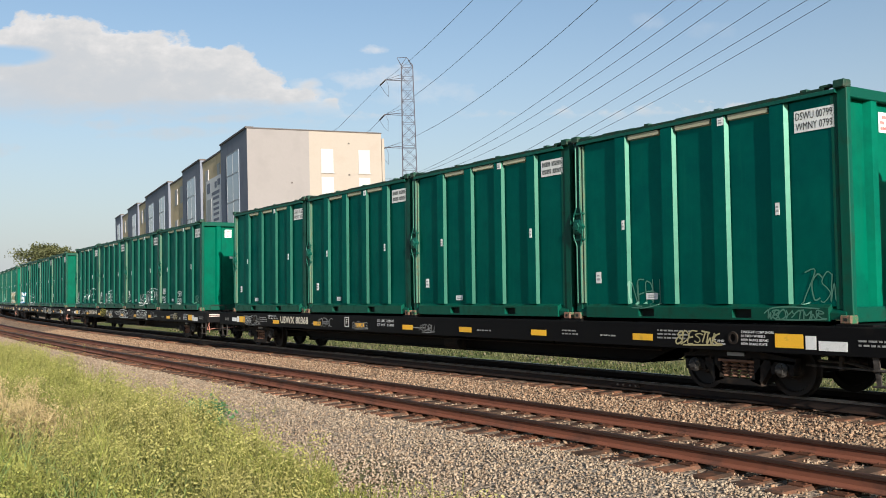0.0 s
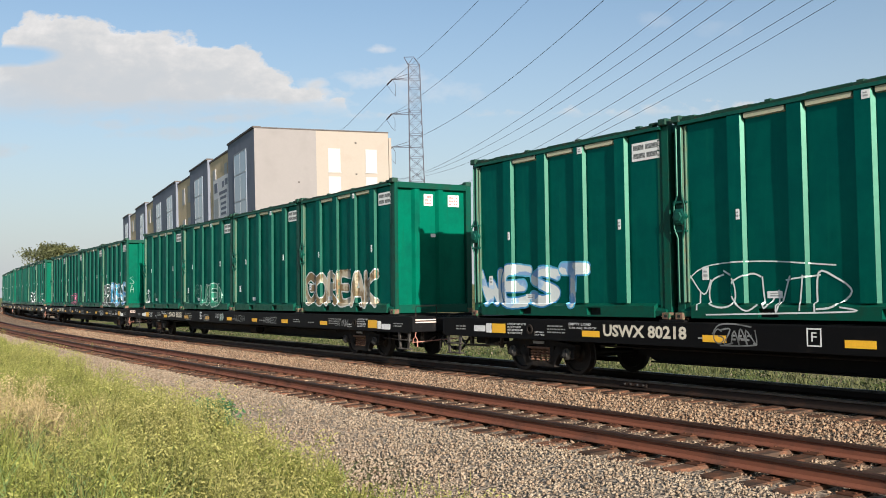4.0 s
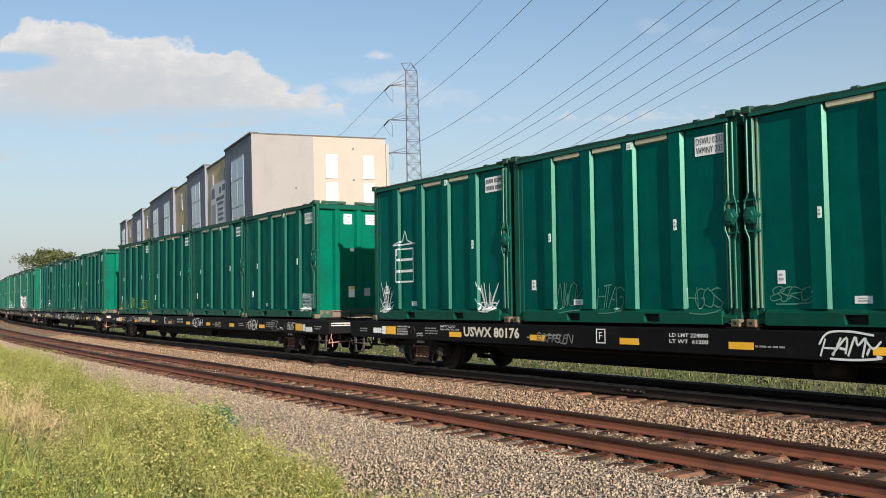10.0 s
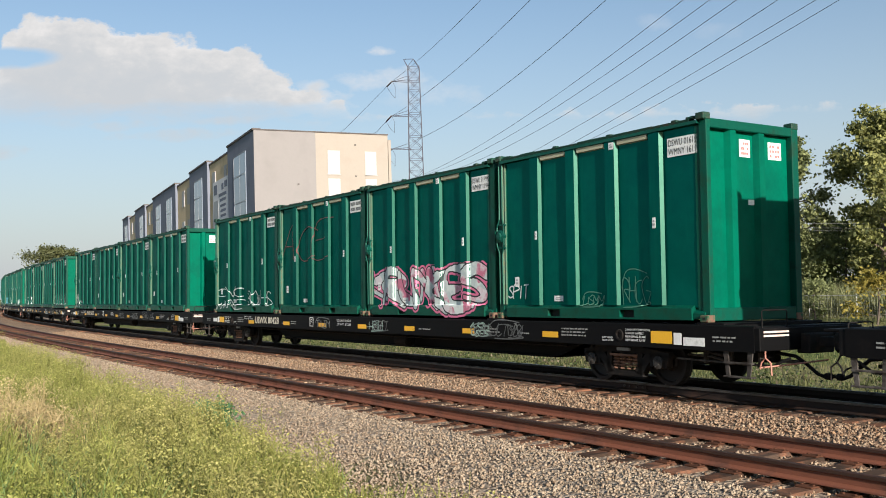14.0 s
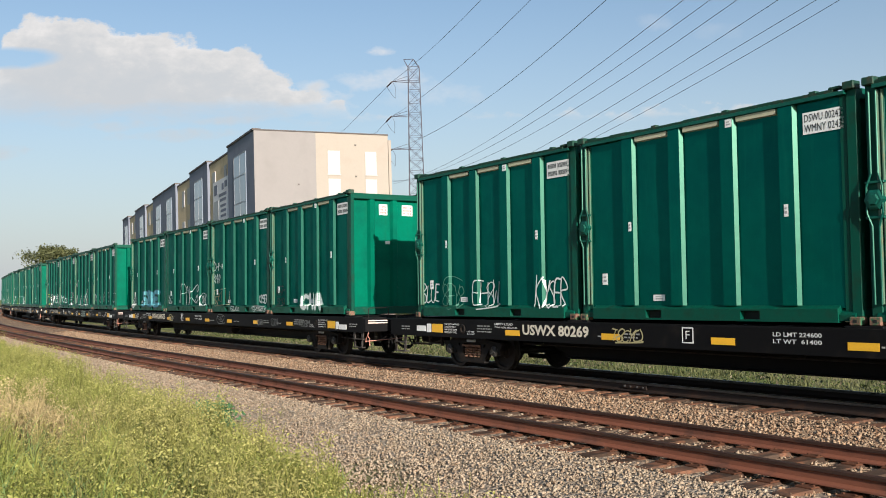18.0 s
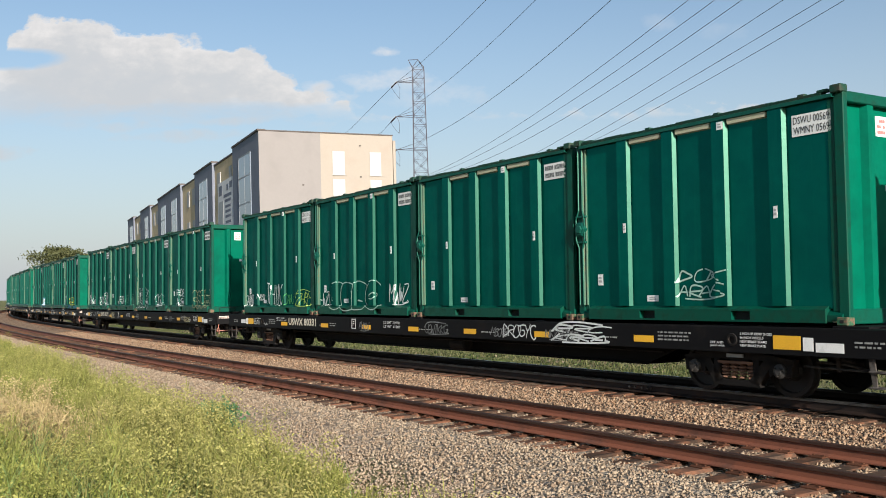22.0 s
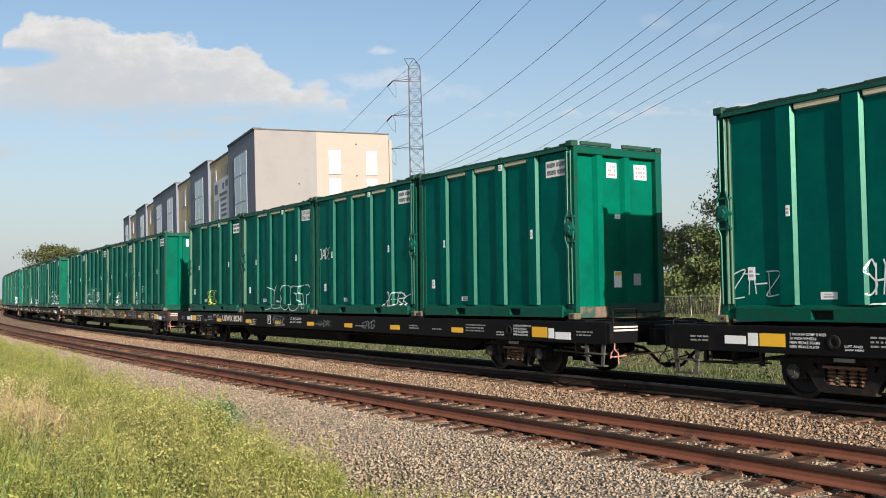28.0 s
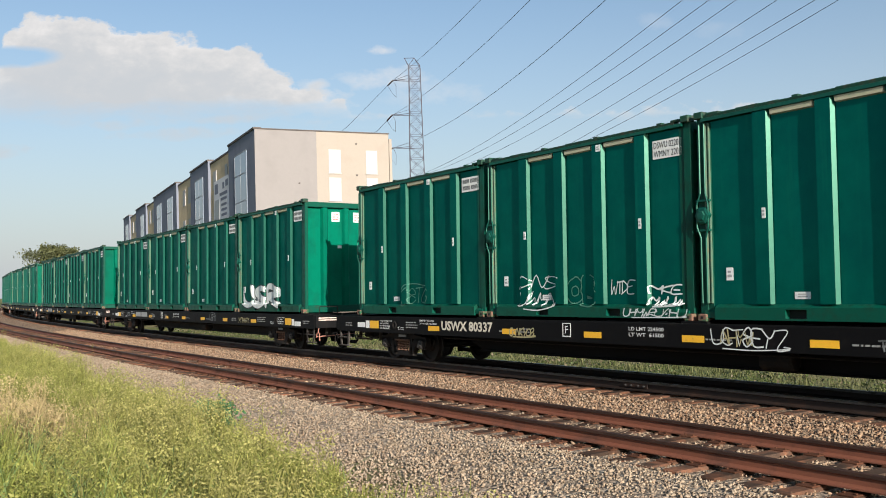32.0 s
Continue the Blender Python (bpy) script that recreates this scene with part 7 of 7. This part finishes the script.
spray(17, 3, -0.38, 0.17, 0.31, 0.97, "big", "white")
spray(18, 1, -2.75, -1.92, 1.59, 1.96, "JADE", "white")
spray(18, 1, 1.37, 2.63, 0.22, 0.66, "big", "white")
spray(18, 3, -0.57, 0.25, 0.30, 0.87, "big", "yellow")
spray(18, 2, -2.63, -1.14, 0.35, 0.83, "tag", "black")
spray(18, 2, -0.75, 2.62, 0.05, 0.87, "line:BESET", "white")
spray(19, 2, -2.63, 0.94, 0.06, 1.15, "line:OEUCE", "white")
spray(19, 2, 0.67, 1.41, 0.43, 0.89, "tag", "white")
spray(19, 1, -0.71, 0.60, 0.23, 0.93, "big", "white")
spray(19, 0, -1.30, -0.56, 0.80, 1.16, "BTH", "white")
spray(19, 0, -2.50, -1.73, 0.30, 0.75, "big", "white")
spray(19, 0, -1.24, -0.73, 0.39, 0.77, "burst", "dim")
spray(19, 0, -0.09, 0.46, 0.38, 0.67, "tag", "dim")
spray(19, 0, 1.07, 1.47, 0.30, 0.70, "tag", "dim")
spray(20, 0, -0.81, 1.70, 0.22, 1.03, "big", "white")
spray(20, 0, 1.93, 2.80, 0.23, 0.90, "big", "white")
spray(20, 2, -1.83, -0.72, 0.20, 0.91, "big", "white")
spray(20, 2, -0.32, 0.54, 0.18, 0.84, "line:OB", "dim")
spray(20, 2, 0.91, 1.53, 0.45, 0.76, "tag", "white")
spray(20, 2, 1.95, 2.69, 0.25, 0.64, "big", "white")
spray(20, 3, -0.66, 0.56, 0.22, 0.73, "tag", "dim")
spray(20, 2, 1.31, 2.80, 0.05, 0.24, "tag", "white")
spray(21, 0, -2.51, 0.91, 0.05, 0.94, "block:USR", "white")
spray(1, None, -4.77, -3.37, 0.73, 1.08, "tag", "yellow")
spray(1, None, -2.94, -2.02, 0.73, 1.08, "tag", "white")
spray(1, None, -0.60, 1.04, 0.73, 1.08, "big", "white")
spray(1, None, 1.21, 2.32, 0.73, 1.08, "tag", "dim")
spray(1, None, 2.82, 4.74, 0.73, 1.08, "big", "white")
spray(8, None, -2.32, -1.43, 0.73, 1.08, "big", "white")
spray(8, None, 1.03, 2.37, 0.73, 1.08, ">DRAKULA", "white")
spray(8, None, 2.89, 3.90, 0.73, 1.08, "BEER", "white")
spray(8, None, 4.13, 5.42, 0.73, 1.08, "DUNX", "white")
spray(2, None, 2.82, 3.36, 0.73, 1.08, "tag", "white")
spray(2, None, 3.75, 4.75, 0.73, 1.08, "big", "white")
spray(2, None, 5.34, 7.00, 0.73, 1.08, "big", "white")
spray(16, None, 0.64, 2.71, 0.73, 1.08, "ACETWH>", "white")
spray(16, None, 6.31, 7.41, 0.73, 1.08, "tag", "white")
spray(20, None, 0.44, 1.86, 0.73, 1.08, "tag", "white")
spray(19, None, 0.53, 2.44, 0.73, 1.08, "big", "tan")
spray(19, None, 3.38, 5.06, 0.73, 1.08, "big", "tan")
spray(19, None, 5.80, 7.53, 0.73, 1.08, "tag", "dim")
spray(19, None, 9.09, 9.97, 0.73, 1.08, "tag", "tan")
spray(0, None, -10.85, -9.47, 0.73, 1.08, "tag", "dim")
spray(14, None, 3.84, 4.97, 0.73, 1.08, "tag", "white")
spray(14, None, 5.60, 7.10, 0.73, 1.08, "big", "white")
spray(7, None, 0.59, 1.86, 0.73, 1.08, "ACETWH", "white")
spray(7, None, 6.84, 7.69, 0.73, 1.08, "CREW", "white")
spray(13, None, 1.31, 1.95, 0.76, 1.05, "tag", "white")
spray(13, None, 3.2, 4.5, 0.74, 1.06, "tag", "pale")
spray(13, None, 5.6, 7.0, 0.74, 1.06, "tag", "dim")
spray(19, None, -2.6, -0.4, 0.73, 1.08, "big", "tan")
spray(19, None, -5.2, -3.2, 0.73, 1.08, "tag", "tan")
spray(13, None, -0.76, -0.30, 0.73, 1.08, "tag", "dim")
spray(5, None, 0.45, 4.13, 0.73, 1.08, "tag", "white")
spray(5, None, 4.38, 5.36, 0.73, 1.08, "tag", "yellow")
spray(11, None, 2.82, 4.17, 0.73, 1.08, "big", "white")
spray(11, None, 5.24, 7.26, 0.73, 1.08, "tag", "dim")
spray(9, None, 6.02, 7.14, 0.73, 1.08, "tag", "dim")
spray(6, None, 1.49, 2.37, 0.73, 1.08, "big", "white")
spray(4, None, 6.25, 7.05, 0.75, 1.06, "tag", "white")
spray(6, None, 6.15, 6.75, 0.76, 1.04, "tag", "dim")
spray(6, None, 6.85, 7.60, 0.76, 1.06, "tag", "white")
spray(9, None, 0.45, 1.15, 0.75, 1.05, "tag", "pale")
spray(9, None, 5.30, 5.95, 0.74, 1.07, "big", "pale")
spray(3, None, -5.25, -4.55, 0.75, 1.06, "tag", "dim")
spray(3, None, -1.00, -0.60, 0.75, 1.06, "tag", "pale")
spray(15, None, -4.70, -4.25, 0.78, 1.05, "tag", "dim")
spray(12, None, 1.20, 2.00, 0.75, 1.05, "tag", "dim")


spray(19, None, -12.42, -12.22, 0.80, 0.98, "tag", "pale")
spray(19, None, -12.20, -11.85, 0.78, 1.04, "O", "brown")
spray(19, None, -11.85, -11.34, 0.78, 1.05, "big", "red")
spray(19, None, -10.85, -10.35, 0.78, 1.05, "tag", "brown")
spray(19, None, -10.33, -9.95, 0.78, 1.05, "big", "red")
spray(19, None, -10.30, -9.90, 0.74, 0.98, "tag", "brown")
spray(19, None, -9.72, -9.42, 0.80, 1.06, "NB", "mint")
spray(19, None, -9.40, -8.75, 0.72, 0.80, "tag", "grey")
spray(19, None, -8.85, -8.45, 0.71, 0.80, "tag", "tan")


def sill_scribbles():
    """Faded tags along the sills of nearly every car."""
    rng = random.Random(44)
    for k in range(0, 22):
        spots = [-5.1, -2.9, 0.6, 3.4, 5.3, 6.6, 8.9]
        rng.shuffle(spots)
        for x in spots[:4]:
            w = rng.uniform(0.5, 1.1)
            spray(k, None, x, x + w, 0.76, rng.uniform(0.96, 1.07), "tag", rng.choice(("dim", "dim", "grey", "tan")))


sill_scribbles()


def red_stickers():
    for k in (14, 15):
        bm = bmesh.new()
        lathe(bm, [(0.10, CL / 2 - 0.134), (0.10, CL / 2 - 0.126)], "x", 10, (0, 0.72, CH - 0.80))
        part("round_sticker", bm, RED_STICKER, loads[k, 0], "round orange-red sticker")


RED_STICKER = material("orange_red_sticker", (0.60, 0.10, 0.05), 0.5, bump=0.0)
red_stickers()


def end_paint():
    """Loose white strokes down the forward end of one container."""
    bm = bmesh.new()
    x = CL / 2 - 0.125
    for i, ch in enumerate("SA"):
        for line in GLYPHS[ch]:
            pts = [Vector((x - 0.004, -0.95 + 0.20 * p[0], 1.22 - i * 0.42 + 0.36 * p[1])) for p in smooth_line(line, 5)]
            for a, b in zip(pts, pts[1:]):
                rod(bm, a, b, 0.009, 5)
    part("graffiti", bm, PAINTS["pale"], loads[4, 0], "white spray-painted letters")


end_paint()


# ---- the train's motion ----
GONE = {0.0: 0.37, 1.0: 17.60, 1.5: 26.65, 2.0: 35.54, 2.5: 44.55, 3.0: 52.94, 5.5: 97.28, 6.0: 106.18, 7.0: 124.19, 7.5: 133.09, 8.0: 141.42, 9.0: 159.39,
        10.0: 177.36, 11.0: 194.75, 12.0: 212.68, 12.5: 221.60, 13.0: 229.96, 14.0: 247.98, 17.0: 301.19, 18.0: 318.53, 19.0: 336.43, 20.0: 354.31,
        21.0: 371.68, 22.0: 389.54, 23.0: 406.80, 24.0: 424.68, 25.0: 442.59, 28.0: 494.95, 29.0: 512.84, 30.0: 530.63, 31.0: 547.90, 32.0: 565.73}
S_FIRST, PITCH, CANT = -5.796, 27.817, -1.106


def gone(t):
    """Metres that the train has run by t seconds."""
    return float(np.interp(t, sorted(GONE), [GONE[q] for q in sorted(GONE)]))


def car_pose(k, t):
    s = S_FIRST + k * PITCH - gone(t)
    ax, ay, _ = along(s - 10.05)
    bx, by, _ = along(s + 10.05)
    th = math.atan2(ay - by, ax - bx)
    return pose((ax + bx) / 2, (ay + by) / 2, 0, 0, 0, math.degrees(th)) @ pose(0, -0.022, 0, CANT)


def motions():
    times = sorted(GONE) + [4.2, 4.9, 15.0, 16.0, 26.0, 27.0]
    times = sorted(times)
    for k, car in train.items():
        rows = [(t, car_pose(k, t)) for t in times]
        walk(car, rows)
        for n in range(4):
            walk(loads[k, n], [(t, m @ pose(9.15 - n * P, 0, DECK)) for t, m in rows])
        # wheels turn while the car is near
        near = [f for f in range(0, 961) if -45 < S_FIRST + k * PITCH - gone(f / 30) < 32]
        if not near:
            continue
        turn = {f: math.degrees(gone(f / 30) / WHEEL_R) for f in near}
        spins = [(f / 30, turn[f]) for f in near]
        if near[0] > 0:
            spins.insert(0, (0.0, turn[near[0]]))
        if near[-1] < 960:
            spins.append((32.0, turn[near[-1]]))
        for truck in car.children:
            if truck.name.startswith("truck"):
                for w in truck.children:
                    if w.name.startswith("wheelset"):
                        x = w.matrix_basis.translation.x
                        walk(w, [(t, pose(x, 0, WHEEL_R, 0, a % 360)) for t, a in spins])


motions()
